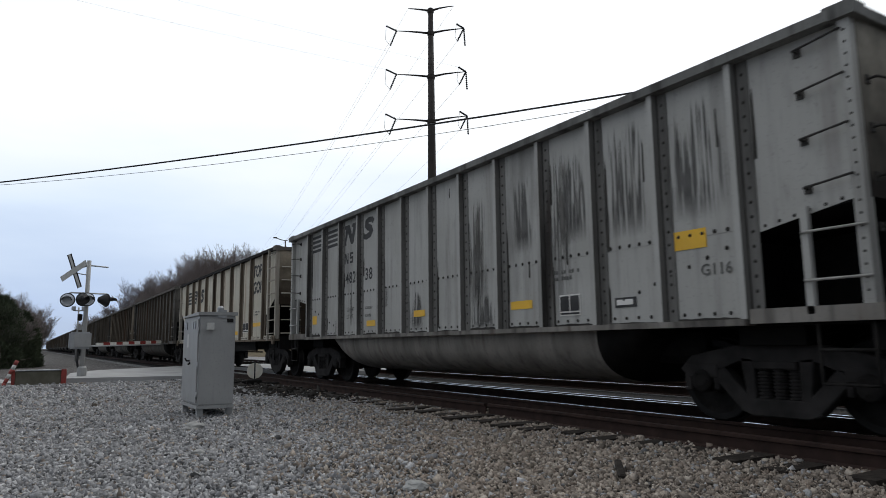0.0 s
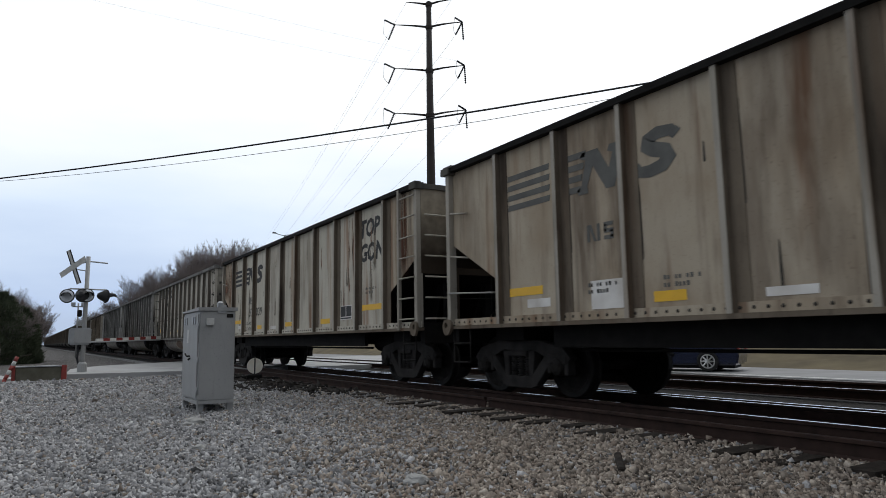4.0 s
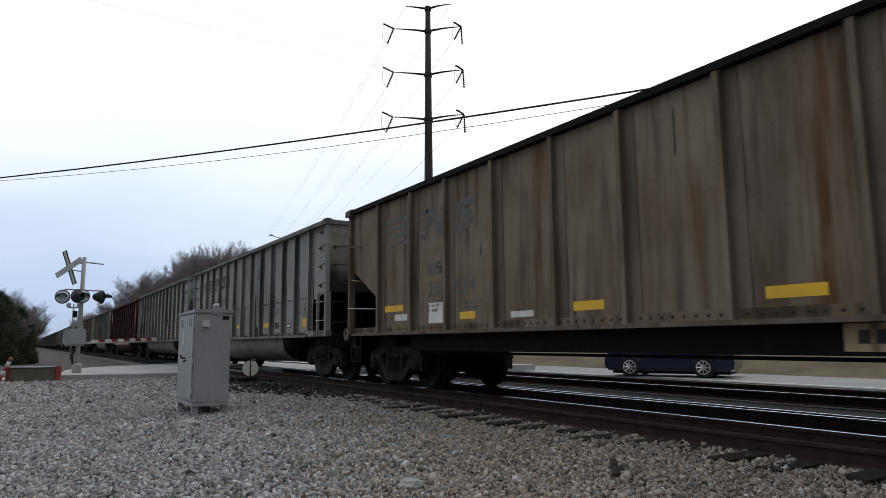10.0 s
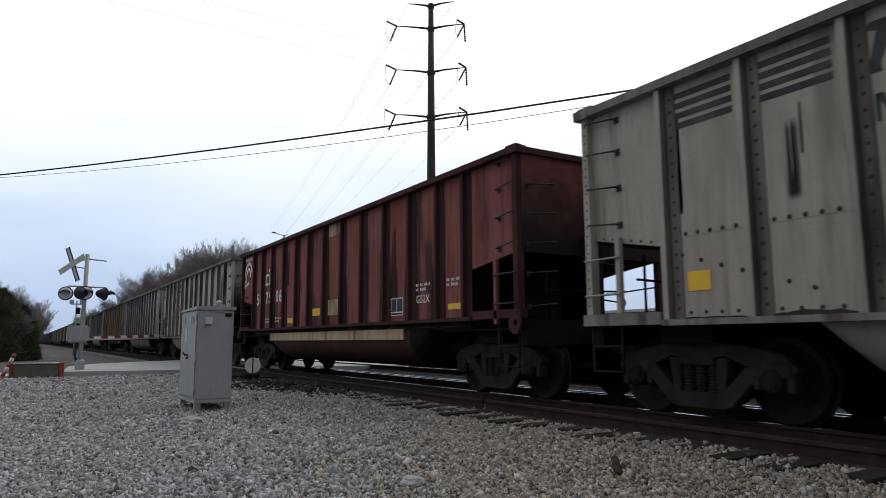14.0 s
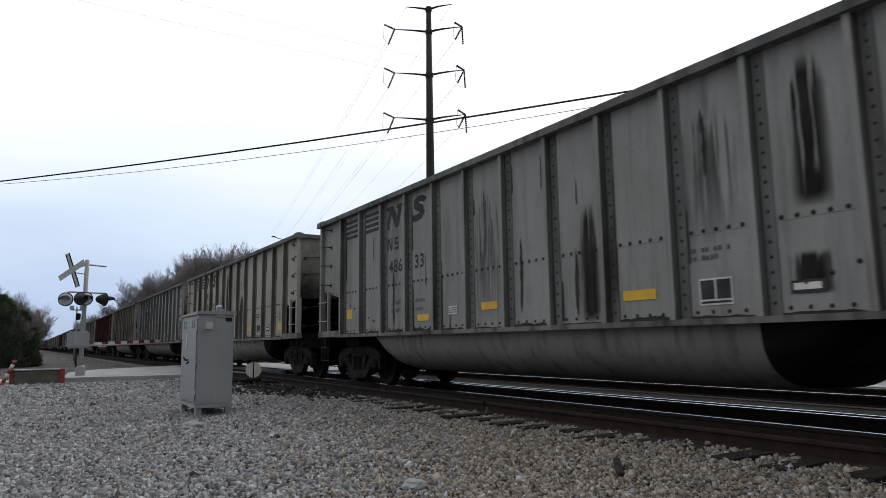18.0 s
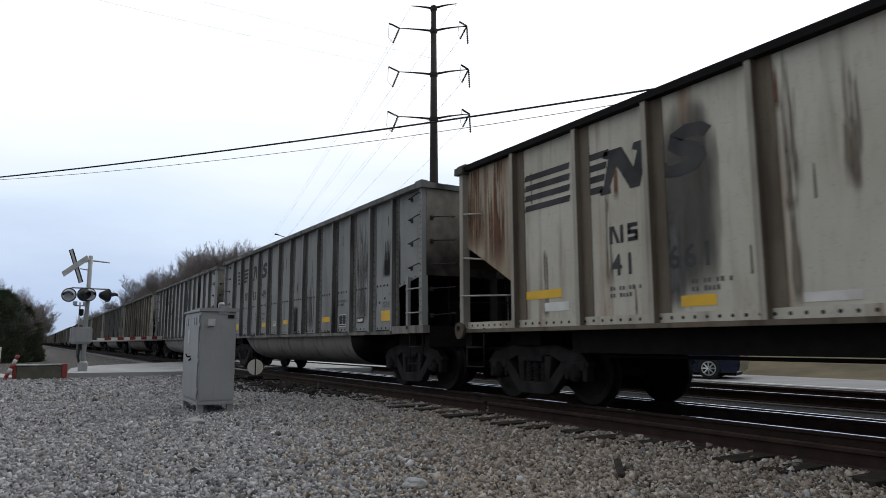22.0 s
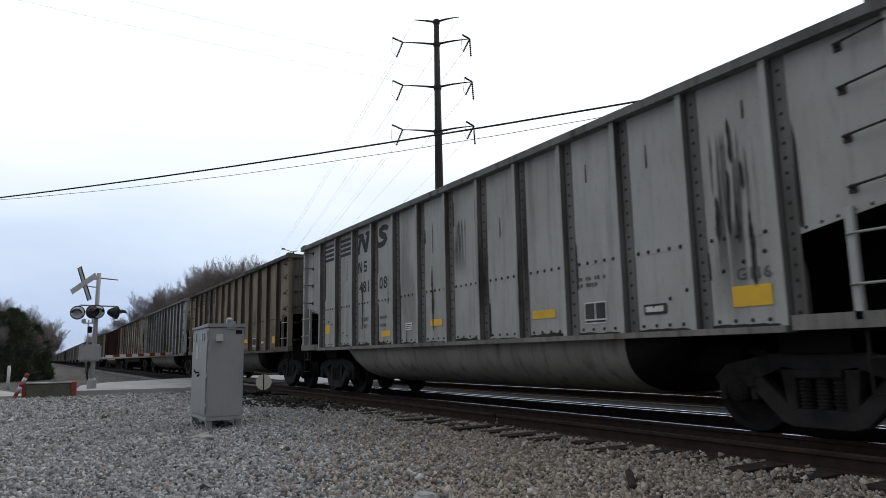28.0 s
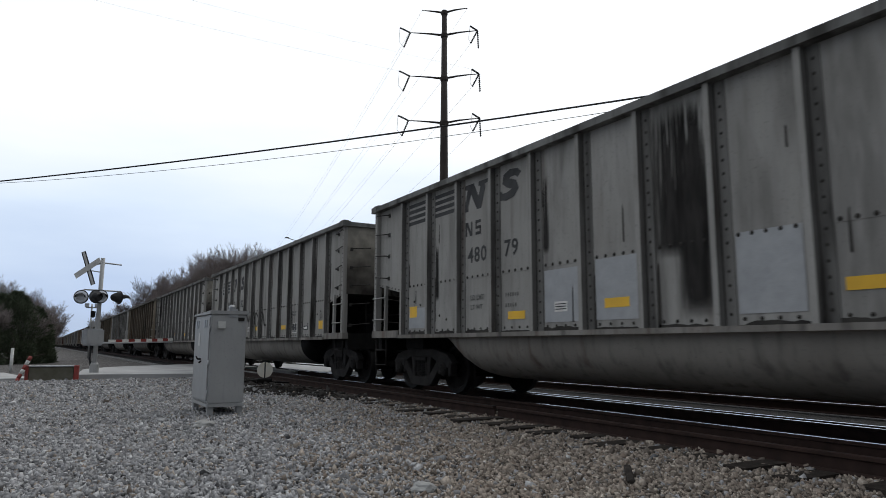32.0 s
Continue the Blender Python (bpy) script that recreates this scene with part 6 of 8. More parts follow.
        if k == 5:
            mark(car, "repaint_patch", [(0, 0.78, 0, 0.62, 0)], WHITEMARK, (rib_x(7) + 0.14, 1.28), "pale repaint patch", SHEET - 0.002)
        if k == 28:
            scrawl(car, [[(2.6, 1.2), (2.9, 1.42), (3.35, 1.38), (3.7, 1.42)], [(3.16, 2.07), (3.3, 1.75), (3.75, 1.9), (3.3, 1.5), (3.6, 1.38)], [(4.0, 1.3), (4.25, 1.85), (4.55, 1.5), (4.5, 1.95), (4.9, 1.7), (4.85, 2.0), (5.2, 1.99)],
                         [(5.2, 1.99), (5.45, 1.7), (5.6, 1.85), (5.72, 1.5), (5.69, 1.1)], [(6.0, 1.5), (6.1, 1.95), (6.26, 1.85), (6.4, 1.5), (6.42, 1.1)], [(6.3, 1.6), (6.4, 1.95), (6.7, 1.78), (6.6, 1.5)],
                         [(6.87, 2.02), (7.3, 1.85), (6.98, 1.57), (7.15, 1.5), (7.12, 1.13)], [(7.3, 1.85), (7.45, 1.55), (7.7, 1.53)]], 0.028)
        if k == 27:
            scrawl(car, [[(6.0, 1.65), (6.04, 1.43), (6.2, 1.65), (6.15, 1.43), (6.35, 1.62), (6.3, 1.42)], [(6.38, 1.45), (6.45, 1.65), (6.5, 1.43), (6.6, 1.62), (6.62, 1.4), (6.75, 1.6)], [(6.1, 1.76), (6.22, 1.80), (6.3, 1.74), (6.2, 1.71), (6.1, 1.76)]], 0.012)
        if coat is CREAM and k > 0:
            for i in range(22):
                n0 = rng.randint(1, 9) + rng.uniform(0.1, 0.8)
                z1 = rng.choice((3.6, 3.3, 2.7, 2.2)) + rng.uniform(-0.2, 0.1)
                stain(car, n0, n0 + rng.uniform(0.02, 0.12), max(1.2, z1 - rng.uniform(0.3, 1.3)), z1, k * 20 + i, DIRTRUN if rng.random() < 0.65 else RUSTRUN)
            for n0 in (0.05, 0.45, 10.3):
                stain(car, n0, n0 + 0.4, 2.0 if n0 > 0.1 else 2.35, 3.65, k * 31 + int(n0 * 10), RUSTRUN)
            for o in car.children:
                if o.name.startswith("end_side_panel"):
                    o.material_slots[0].material = RUSTCREAM
        tone = {NGREY: "NGREY", GREY: "GREY", WGREY: "WGREY", LGREY: "LGREY", BEIGE: "BEIGE", PALE: "PALE", BROWN: "BROWN", RED: "RED", CREAM: "CREAM", RUSTCREAM: "RUSTY", RUSTY: "RUSTY", DARKCAR: "DARK"}[coat]
        tagged(car, LABELS[tone], "train car", "coal train cars")
        middle = CENTRES[k] if k in CENTRES else CENTRES[0] + 16.17 * k
        car.matrix_basis = pose(middle, TRACK, 0)
        cars[k] = (car, middle)
    return cars


TRAIN = train()


# ---- more materials ----
CONCRETE = plain("mossy_concrete", (0.10, 0.095, 0.07), (0.17, 0.16, 0.13), 0.9, scale=3)
REDPAINT = plain("red_hazard_paint", (0.33, 0.045, 0.035), (0.22, 0.04, 0.032), 0.55)
GATERED = plain("faded_gate_red", (0.22, 0.03, 0.025), (0.16, 0.028, 0.024), 0.7)
WHITEPAINT = plain("weathered_white_paint", (0.62, 0.62, 0.60), (0.48, 0.48, 0.46), 0.6)
BLACKPAINT = plain("flat_black_paint", (0.02, 0.02, 0.022), (0.04, 0.04, 0.042), 0.6)
SIGNGREY = plain("bare_aluminium_sign_back", (0.30, 0.31, 0.32), (0.42, 0.43, 0.44), 0.45, 0.5)
# pale bluish lens colour with the sky's reflection painted in
LENSGREY = plain("sky_reflecting_lamp_glass", (0.50, 0.53, 0.57), (0.62, 0.65, 0.69), 0.3)
TARGETPAINT = plain("faded_yellow_white_paint", (0.72, 0.67, 0.55), (0.80, 0.77, 0.69), 0.6)
BARK = plain("grey_brown_bark", (0.10, 0.085, 0.07), (0.16, 0.14, 0.12), 0.9, scale=3)
TWIG = plain("bare_twigs", (0.17, 0.145, 0.135), (0.25, 0.22, 0.21), 0.9, scale=1)
CEDAR = plain("dark_evergreen_leaf", (0.062, 0.078, 0.048), (0.125, 0.145, 0.095), 0.85, scale=1.5)
GRASSMAT = plain("winter_grass", (0.075, 0.062, 0.040), (0.14, 0.115, 0.07), 0.95, scale=0.8, by_object=False)
DIRT = grainy("dark_dirt_and_gravel", ((0.035, 0.033, 0.032), (0.20, 0.19, 0.185), (0.085, 0.08, 0.077), (0.06, 0.055, 0.052)), 9, 0.25)
CARBLUE, _n, _l, _b = material("dark_blue_car_paint", 0.25)
_b.inputs["Base Color"].default_value = (0.012, 0.018, 0.045, 1)
_b.inputs["Coat Weight"].default_value = 1.0
GLASS, _n, _l, _b = material("dark_window_glass", 0.06)
_b.inputs["Base Color"].default_value = (0.012, 0.014, 0.016, 1)
RUBBER = plain("tyre_rubber", (0.018, 0.018, 0.018), (0.03, 0.03, 0.03), 0.85)
ALLOY = plain("alloy_wheel", (0.55, 0.56, 0.57), (0.65, 0.65, 0.66), 0.35, 0.8)
BRICKTAN = plain("tan_wall", (0.32, 0.26, 0.19), (0.38, 0.31, 0.24), 0.9, scale=0.8)
WINDOWDARK = plain("dark_building_window", (0.03, 0.035, 0.04), (0.05, 0.055, 0.06), 0.2)


def sheet(name, pts, z, mat, label, category, thick=0.05):
    bm = bmesh.new()
    a = [bm.verts.new((x, y, z)) for x, y in pts]
    b = [bm.verts.new((x, y, z - thick)) for x, y in pts]
    bm.faces.new(a)
    bm.faces.new(b[::-1])
    for i in range(len(pts)):
        j = (i + 1) % len(pts)
        bm.faces.new((a[j], a[i], b[i], b[j]))
    return tagged(part(name, bm, mat), label, category, kind="structure")


# the skewed level crossing, the dirt lot beyond it, the road past the far track
sheet("road", [(-24.9, 1.0), (-23.6, 6.68), (-36.5, 6.68), (-33.0, 2.6), (-30.0, 1.4)], -0.06, ROADPALE, "pale worn asphalt of the level crossing", "road", 0.3)
sheet("crossing_panel", [(-23.6, 6.90), (-24.0, 8.02), (-36.5, 8.02), (-36.5, 6.90)], -0.015, ROADPALE, "concrete crossing panel between the rails", "road", 0.2)
sheet("road", [(-23.8, 8.40), (-22.0, 18), (-36.0, 18), (-36.5, 8.40)], -0.05, ROADPALE, "pale asphalt ramp of the level crossing", "road", 0.4)
sheet("dirt_lot", [(-26.5, -30), (-26.5, 0.9), (-31, 1.6), (-34, 2.6), (-37, 5.0), (-700, 5.0), (-700, -30)], -0.17, DIRT, "grey dirt and worn asphalt along the track", "road", 0.2)
sheet("driveway", [(-24.6, -9), (-25.2, -0.2), (-30.5, -1.2), (-34, -9)], -0.155, ROADPALE, "pale driveway by the crossing", "road", 0.1)
sheet("road", [(-400, 17.2), (-400, 21.6), (120, 21.6), (120, 17.2)], -0.29, ROADFAR, "pale asphalt road parallel to the tracks", "road", 0.1)
sheet("road_line", [(-400, 17.5), (-400, 17.65), (120, 17.65), (120, 17.5)], -0.284, WHITEPAINT, "white edge line of the road", "road marking", 0.005)


def bank():
    """Rough grass bank beyond the road."""
    xs, ys = [-420 + 4 * i for i in range(140)], [21.7 + 1.6 * j for j in range(26)]
    rng = random.Random(5)
    verts = [(x, y, -0.30 + min(1.6, (y - 21.7) * 0.22) + rng.uniform(-0.12, 0.12) * (y > 22)) for y in ys for x in xs]
    w = len(xs)
    faces = [(j * w + i, j * w + i + 1, (j + 1) * w + i + 1, (j + 1) * w + i) for j in range(len(ys) - 1) for i in range(w - 1)]
    me = bpy.data.meshes.new("grass_bank")
    me.from_pydata(verts, [], faces)
    me.materials.append(GRASSMAT)
    return tagged(new("grass_bank", me), "dry winter grass bank beyond the road", "grass", kind="structure")


bank()


# ---- things beside the track ----
def case_on_legs():
    """The signal equipment case."""
    c = new("signal_case")
    c.matrix_basis = pose(-11.28, 2.31, -0.2)
    w, d, z0, z1 = 0.56, 1.28, 0.17, 1.585          # extends to -x by d and to +y by w
    bm = boxes((-d, 0, 0, w, z0, z1))
    bmesh.ops.bevel(bm, geom=bm.edges[:], offset=0.012, segments=2, affect="EDGES")
    part("body", bm, GALV, c)
    bm = bmesh.new()
    box(bm, -d - 0.03, 0.025, -0.03, w + 0.03, z1 + 0.005, z1 + 0.03)
    for v in bm.verts:
        if v.co.z > z1 + 0.02:
            v.co.z += 0.03 * (v.co.x + d) / d
    part("roof", bm, GALV, c, "slightly sloped sheet roof with drip edge")
    part("base_frame", boxes((-d - 0.01, 0.01, -0.012, w + 0.012, z0 - 0.055, z0 - 0.002)), GALV, c)
    for x, y in ((-0.07, 0.05), (-0.07, w - 0.05), (-d + 0.07, 0.05), (-d + 0.07, w - 0.05)):
        part("leg", boxes((x - 0.05, x + 0.05, y - 0.045, y + 0.045, -0.05, z0 - 0.055)), GALV, c)
    part("door", boxes((-d + 0.06, -0.06, -0.02, -0.003, z0 + 0.04, z1 - 0.05)), GALV, c, "sheet-metal side door")
    part("door_handle", bars(0.014, [(-0.62, -0.02, 0.86), (-0.62, -0.07, 0.86), (-0.74, -0.07, 0.90)], [(-0.56, -0.02, 0.83), (-0.56, -0.06, 0.80)]), IRON, c)
    part("notice", boxes((-0.86, -0.72, -0.026, -0.021, 1.08, 1.30)), WHITEPAINT, c, "white paper notice")
    for x in (-0.40, -0.25, -1.05, -0.92):
        part("vent", boxes((x - 0.04, x + 0.04, -0.034, -0.02, 1.38, 1.50)), SIGNGREY, c)
    bm = bmesh.new()
    lathe(bm, [(1.61, 0.055), (1.72, 0.055), (1.745, 0.035), (1.75, 0.0101)], 12, "z", Matrix.Translation((-0.12, 0.34, 0)))
    box(bm, -0.03, 0.015, 0.27, 0.41, 1.55, 1.68)
    part("lifting_lug", bm, SIGNGREY, c)
    bm = bmesh.new()
    lathe(bm, [(1.61, 0.05), (1.66, 0.05), (1.69, 0.02)], 12, "z", Matrix.Translation((-0.9, 0.28, 0)))
    part("lifting_lug", bm, SIGNGREY, c)
    part("meter_hood", boxes((0.0, 0.06, 0.10, 0.21, 1.36, 1.47)), WHITEPAINT, c)
    part("name_plate", boxes((0.0, 0.012, 0.42, 0.52, 1.48, 1.54)), IRON, c)
    for z in (0.28, 0.75, 1.3):
        part("hinge", bars(0.014, [(-0.03, -0.015, z), (-0.03, -0.015, z + 0.1)]), SIGNGREY, c)
    return tagged(c, "grey galvanised signal equipment case standing on gravel", "signal box")


case_on_legs()


def lamp_unit(parent, at, yaw, name="flasher_lamp"):
    """A crossing flasher: black round background, hood and lens, facing -y before the turn."""
    bm = bmesh.new()
    lathe(bm, [(-0.02, 0.235), (0.0, 0.24), (0.015, 0.21), (0.12, 0.17), (0.26, 0.10), (0.30, 0.04)], 20, "y")
    u = part(name, bm, BLACKPAINT, parent, m=pose(*at, 0, 0, yaw))
    bm = bmesh.new()
    n = 16
    a = [bm.verts.new((0.150 * math.cos(math.pi * i / n), -0.03, 0.150 * math.sin(math.pi * i / n) - 0.02)) for i in range(n + 1)]
    b = [bm.verts.new((0.150 * math.cos(math.pi * i / n), -0.32, 0.150 * math.sin(math.pi * i / n) * 0.8 - 0.02)) for i in range(n + 1)]
    for i in range(n):
        bm.faces.new((a[i], a[i + 1], b[i + 1], b[i]))
    bmesh.ops.solidify(bm, geom=bm.faces[:], thickness=0.008)
    part("hood", bm, BLACKPAINT, u)
    bm = bmesh.new()
    lathe(bm, [(-0.06, 0.08), (-0.05, 0.16), (-0.023, 0.205)], 20, "y")
    part("lens", bm, LENSGREY, u)
    return u


def crossing_signal():
    g = new("crossing_signal")
    g.matrix_basis = pose(-26.5, 1.58, -0.2)
    bm = bmesh.new()
    tube(bm, (0, 0, 0), (0, 0.02, 4.13), 0.075, 0.07, n=12)
    part("mast", bm, GALV, g)
    part("foundation", boxes((-0.25, 0.25, -0.22, 0.22, -0.15, 0.10)), CONCRETE, g)
    bm = bmesh.new()
    lathe(bm, [(0.05, 0.15), (0.42, 0.15), (0.48, 0.10)], 12, "z")
    part("junction_base", bm, GALV, g)
    # crossbuck, nearly edge-on to the gravel lot
    v1, v2 = Vector((0.80, 0.67, 0.52)), Vector((0.15, 0.37, -1.15))
    face = v1.cross(v2).normalized()

    def board(c, u, w, t):
        bm = bmesh.new()
        q = [bm.verts.new(c + u * a + w * b + face * d) for d in (-t, t) for a, b in ((-1, -1), (1, -1), (1, 1), (-1, 1))]
        for f in ((0, 1, 2, 3), (7, 6, 5, 4), (0, 4, 5, 1), (1, 5, 6, 2), (2, 6, 7, 3), (3, 7, 4, 0)):
            bm.faces.new([q[i] for i in f])
        return bm
    for k, v in enumerate((v1, v2)):
        c = Vector((0.05, -0.43, 3.74)) + face * 0.016 * (1 if k else -1)
        u, w = v.normalized() * 0.61, face.cross(v).normalized() * 0.095
        blade = part("crossbuck_blade", board(c, u, w, 0.005), WHITEPAINT, g, "white crossbuck blade")
        for s in (-1, 1) if k else ():
            part("edge_strip", board(c + w * s * 0.78, u, w * 0.22, 0.008), BLACKPAINT, blade, "dark edge strip")
    part("blade_bracket", bars(0.02, [(0, 0, 3.94), (0, -0.40, 3.80)], [(0, 0, 3.62), (0, -0.3, 3.66)]), SIGNGREY, g)
    part("finial_arm", bars(0.028, [(0, -0.1, 3.97), (-0.1, 0.64, 3.93)]), SIGNGREY, g)
    part("lamp_crossarm", bars(0.028, [(0.02, -0.50, 2.99), (0.02, 0.62, 2.97)]), SIGNGREY, g)
    part("lamp_bracket", bars(0.045, [(0, 0, 2.90), (0, 0.02, 3.06)], [(0.02, -0.5, 2.99), (0.02, -0.53, 2.74)], [(0.02, 0.62, 2.97), (0.02, 0.6, 2.75)]), SIGNGREY, g)
    lamp_unit(g, (0.05, -0.57, 2.73), 78)
    lamp_unit(g, (0.12, -0.10, 2.76), 255)
    lamp_unit(g, (0.14, 0.03, 2.76), 100)
    lamp_unit(g, (0.05, 0.62, 2.75), 205)
    bm = boxes((-0.22, 0.24, -0.45, 0.22, 1.06, 1.64))
    bmesh.ops.bevel(bm, geom=bm.edges[:], offset=0.05, segments=2, affect="EDGES")
    part("gate_mechanism", bm, SIGNGREY, g)
    part("mechanism_cover", boxes((0.22, 0.28, -0.30, 0.20, 1.12, 1.58)), GALV, g)
    bm = bmesh.new()
    lathe(bm, [(2.02, 0.02), (2.05, 0.07), (2.24, 0.08), (2.26, 0.03)], 12, "z", Matrix.Translation((0.02, -0.16, 0)))
    part("bell", bm, IRON, g)
    part("cable_conduit", bars(0.035, [(0.02, -0.14, 1.1), (0.02, -0.16, 0.6), (0.0, -0.1, 0.3)]), BLACKPAINT, g)
    # the lowered gate arm points across the skewed road
    u = Vector((-0.80, 0.60, 0.0))
    arm = part("gate_arm", bars(0.03, [tuple(u * -0.3 + Vector((0, 0.2, 1.15))), tuple(u * 4.8 + Vector((0, 0.2, 1.22)))]), SIGNGREY, g)
    for i in range(11):
        a, b = u * (0.35 + i * 0.405), u * (0.35 + (i + 1) * 0.405 - 0.004)
        n = Vector((0.60, 0.80, 0)) * 0.02
        bm = bmesh.new()
        z = 1.15 + 0.01 * i
        v = [bm.verts.new(Vector((p.x, p.y + 0.2, zz)) + q) for q in (n, -n) for p, zz in ((a, z), (b, z), (b, z + 0.12), (a, z + 0.12))]
        bm.faces.new(v[:4])
        bm.faces.new(v[4:][::-1])
        for j in range(4):
            bm.faces.new((v[(j + 1) % 4], v[j], v[4 + j], v[4 + (j + 1) % 4]))
        part("stripe", bm, GATERED if i % 2 else WHITEPAINT, arm)
    return tagged(g, "crossing signal mast with crossbuck, flashers and lowered gate", "crossing signal")


crossing_signal()


def low_wall():
    g = new("low_wall")
    g.matrix_basis = pose(-24.0, 0.3, -0.2, 0, 0, -6)
    bm = boxes((-0.22, 0.05, -0.62, 0.58, -0.1, 0.42))
    bmesh.ops.bevel(bm, geom=bm.edges[:], offset=0.02, segments=1, affect="EDGES")
    part("wall_block", bm, CONCRETE, g)
    part("coping", boxes((-0.25, 0.08, -0.62, 0.58, 0.425, 0.455)), SIGNGREY, g, "pale top edge")
    for y in (-0.71, 0.585):
        part("end_marker", boxes((-0.22, 0.07, y, y + 0.13 - (0.04 if y < 0 else 0), -0.05, 0.46)), REDPAINT, g, "red painted end")
    return tagged(g, "low mossy concrete wall with red ends beside the crossing", "wall")


low_wall()


def striped_pole():
    g = new("striped_marker")
    g.matrix_basis = pose(-24.0, -0.62, -0.24)
    a, b = Vector((0.1, 0.0, 0.0)), Vector((0.02, 0.33, 0.78))
    for i in range(6):
        bm = bmesh.new()
        tube(bm, a.lerp(b, i / 6), a.lerp(b, (i + 1) / 6), 0.055, n=8)
        part("stripe", bm, WHITEPAINT if i in (2, 4) else REDPAINT, g)
    return tagged(g, "red and white striped marker leaning beside the wall", "marker")


striped_pole()


def stop_sign():
    g = new("stop_sign")
    g.matrix_basis = pose(-24.2, -1.42, -0.2, 0, 0, 85)
    bm = bmesh.new()
    tube(bm, (0, 0.02, -0.05), (0, 0.02, 1.0), 0.025, n=8)
    part("post", bm, BLACKPAINT, g)
    for r, y, mat, name in ((0.33, 0.0, WHITEPAINT, "sign_border"), (0.295, -0.006, REDPAINT, "sign_face")):
        bm = bmesh.new()
        slab(bm, [(r * math.cos(math.pi / 8 + i * math.pi / 4), 0.92 + r * math.sin(math.pi / 8 + i * math.pi / 4)) for i in range(8)], 0.004, Matrix.Translation((0, y, 0)))
        part(name, bm, mat, g)
    bm = bmesh.new()
    for i in range(4):
        slab(bm, [(-0.2 + i * 0.105, 0.86), (-0.12 + i * 0.105, 0.86), (-0.12 + i * 0.105, 0.98), (-0.2 + i * 0.105, 0.98)], 0.003, Matrix.Translation((0, -0.0095, 0)))
    part("sign_writing", bm, WHITEPAINT, g)
    return tagged(g, "red octagonal sign with white border on a dark post", "road sign")


stop_sign()


def white_post():
    bm = bmesh.new()
    tube(bm, (-31.0, -1.0, -0.25), (-31.0, -1.0, 0.75), 0.055, n=8)
    return tagged(part("bollard", bm, WHITEPAINT), "slim white post by the driveway", "bollard")


white_post()


def switch_stand():
    g = new("switch_stand")
    g.matrix_basis = pose(-19.0, 5.40, -0.2, 0, 0, -14)
    part("timber", boxes((-0.3, 0.35, -0.9, 1.0, -0.08, 0.03)), TIEWOOD, g)
    bm = boxes((-0.16, 0.16, -0.2, 0.2, 0.03, 0.18))
    bmesh.ops.bevel(bm, geom=bm.edges[:], offset=0.03, segments=1, affect="EDGES")
    part("gear_box", bm, SOOT_SHADE, g)
    part("throw_lever", bars(0.02, [(0, -0.1, 0.14), (0.1, -0.7, 0.10), (0.1, -0.95, 0.12)]), IRON, g)
    part("connecting_rod", bars(0.022, [(0, 0.1, 0.08), (0, 0.9, 0.05)]), IRON, g)
    part("spindle", bars(0.02, [(0, 0, 0.15), (0, 0, 0.66)]), BLACKPAINT, g)
    for y0, mat in ((0.012, TARGETPAINT), (-0.012, TARGETPAINT)):
        bm = bmesh.new()
        s = 1 if y0 > 0 else -1
        half = [(s * max(0.018, 0.215 * math.cos(math.pi * i / 12 - math.pi / 2)), 0.41 + 0.215 * math.sin(math.pi * i / 12 - math.pi / 2)) for i in range(13)]
        slab(bm, half, 0.006, pose(0.024, 0, 0, 0, 0, 90))
        part("target_half", bm, mat, g, "faded yellow-white half disc")
    bm = boxes((-0.35, 0.2, -0.35, -0.22, 0.0, 0.14))
    part("rod_cover", bm, SOOT_SHADE, g)
    return tagged(g, "low switch stand with round pale target beside the track", "switch stand")


switch_stand()


def far_signal():
    g = new("wayside_signal")
    g.matrix_basis = pose(-60, 3.1, -0.2)
    bm = bmesh.new()
    tube(bm, (0, 0, 0), (0, 0, 4.25), 0.06, n=8)
    part("mast", bm, GALV, g)
    part("crossarm", bars(0.05, [(0, -0.4, 4.0), (0, 0.4, 4.0)]), SIGNGREY, g)
    for y in (-0.35, 0.35):
        part("lamp_head", boxes((-0.12, 0.12, y - 0.15, y + 0.15, 4.02, 4.32)), SIGNGREY, g)
    part("case", boxes((-0.15, 0.15, 0.05, 0.30, 2.5, 2.9)), GALV, g)
    return tagged(g, "distant wayside signal pole beside the track", "signal")


far_signal()


# ---- power line ----
TOWER = Vector((-60.3, 35.5, 0))
SIDE = Vector((3.65, 6.45, 0)).normalized()      # the arms' direction


def ribbed(bm, a, b, r):
    """An insulator string."""
    a, b = Vector(a), Vector(b)
    length = (b - a).length
    prof = [(0, r * 0.4)]
    for i in range(9):
        s = length * (i + 0.5) / 9
        prof += [(s - 0.06, r * 0.45), (s - 0.05, r), (s + 0.05, r * 0.7), (s + 0.06, r * 0.45)]
    prof.append((length, r * 0.4))
    lathe(bm, prof, 8, "z", Matrix.Translation(a) @ (b - a).to_track_quat("Z", "Y").to_matrix().to_4x4())


WIRE_STARTS = []


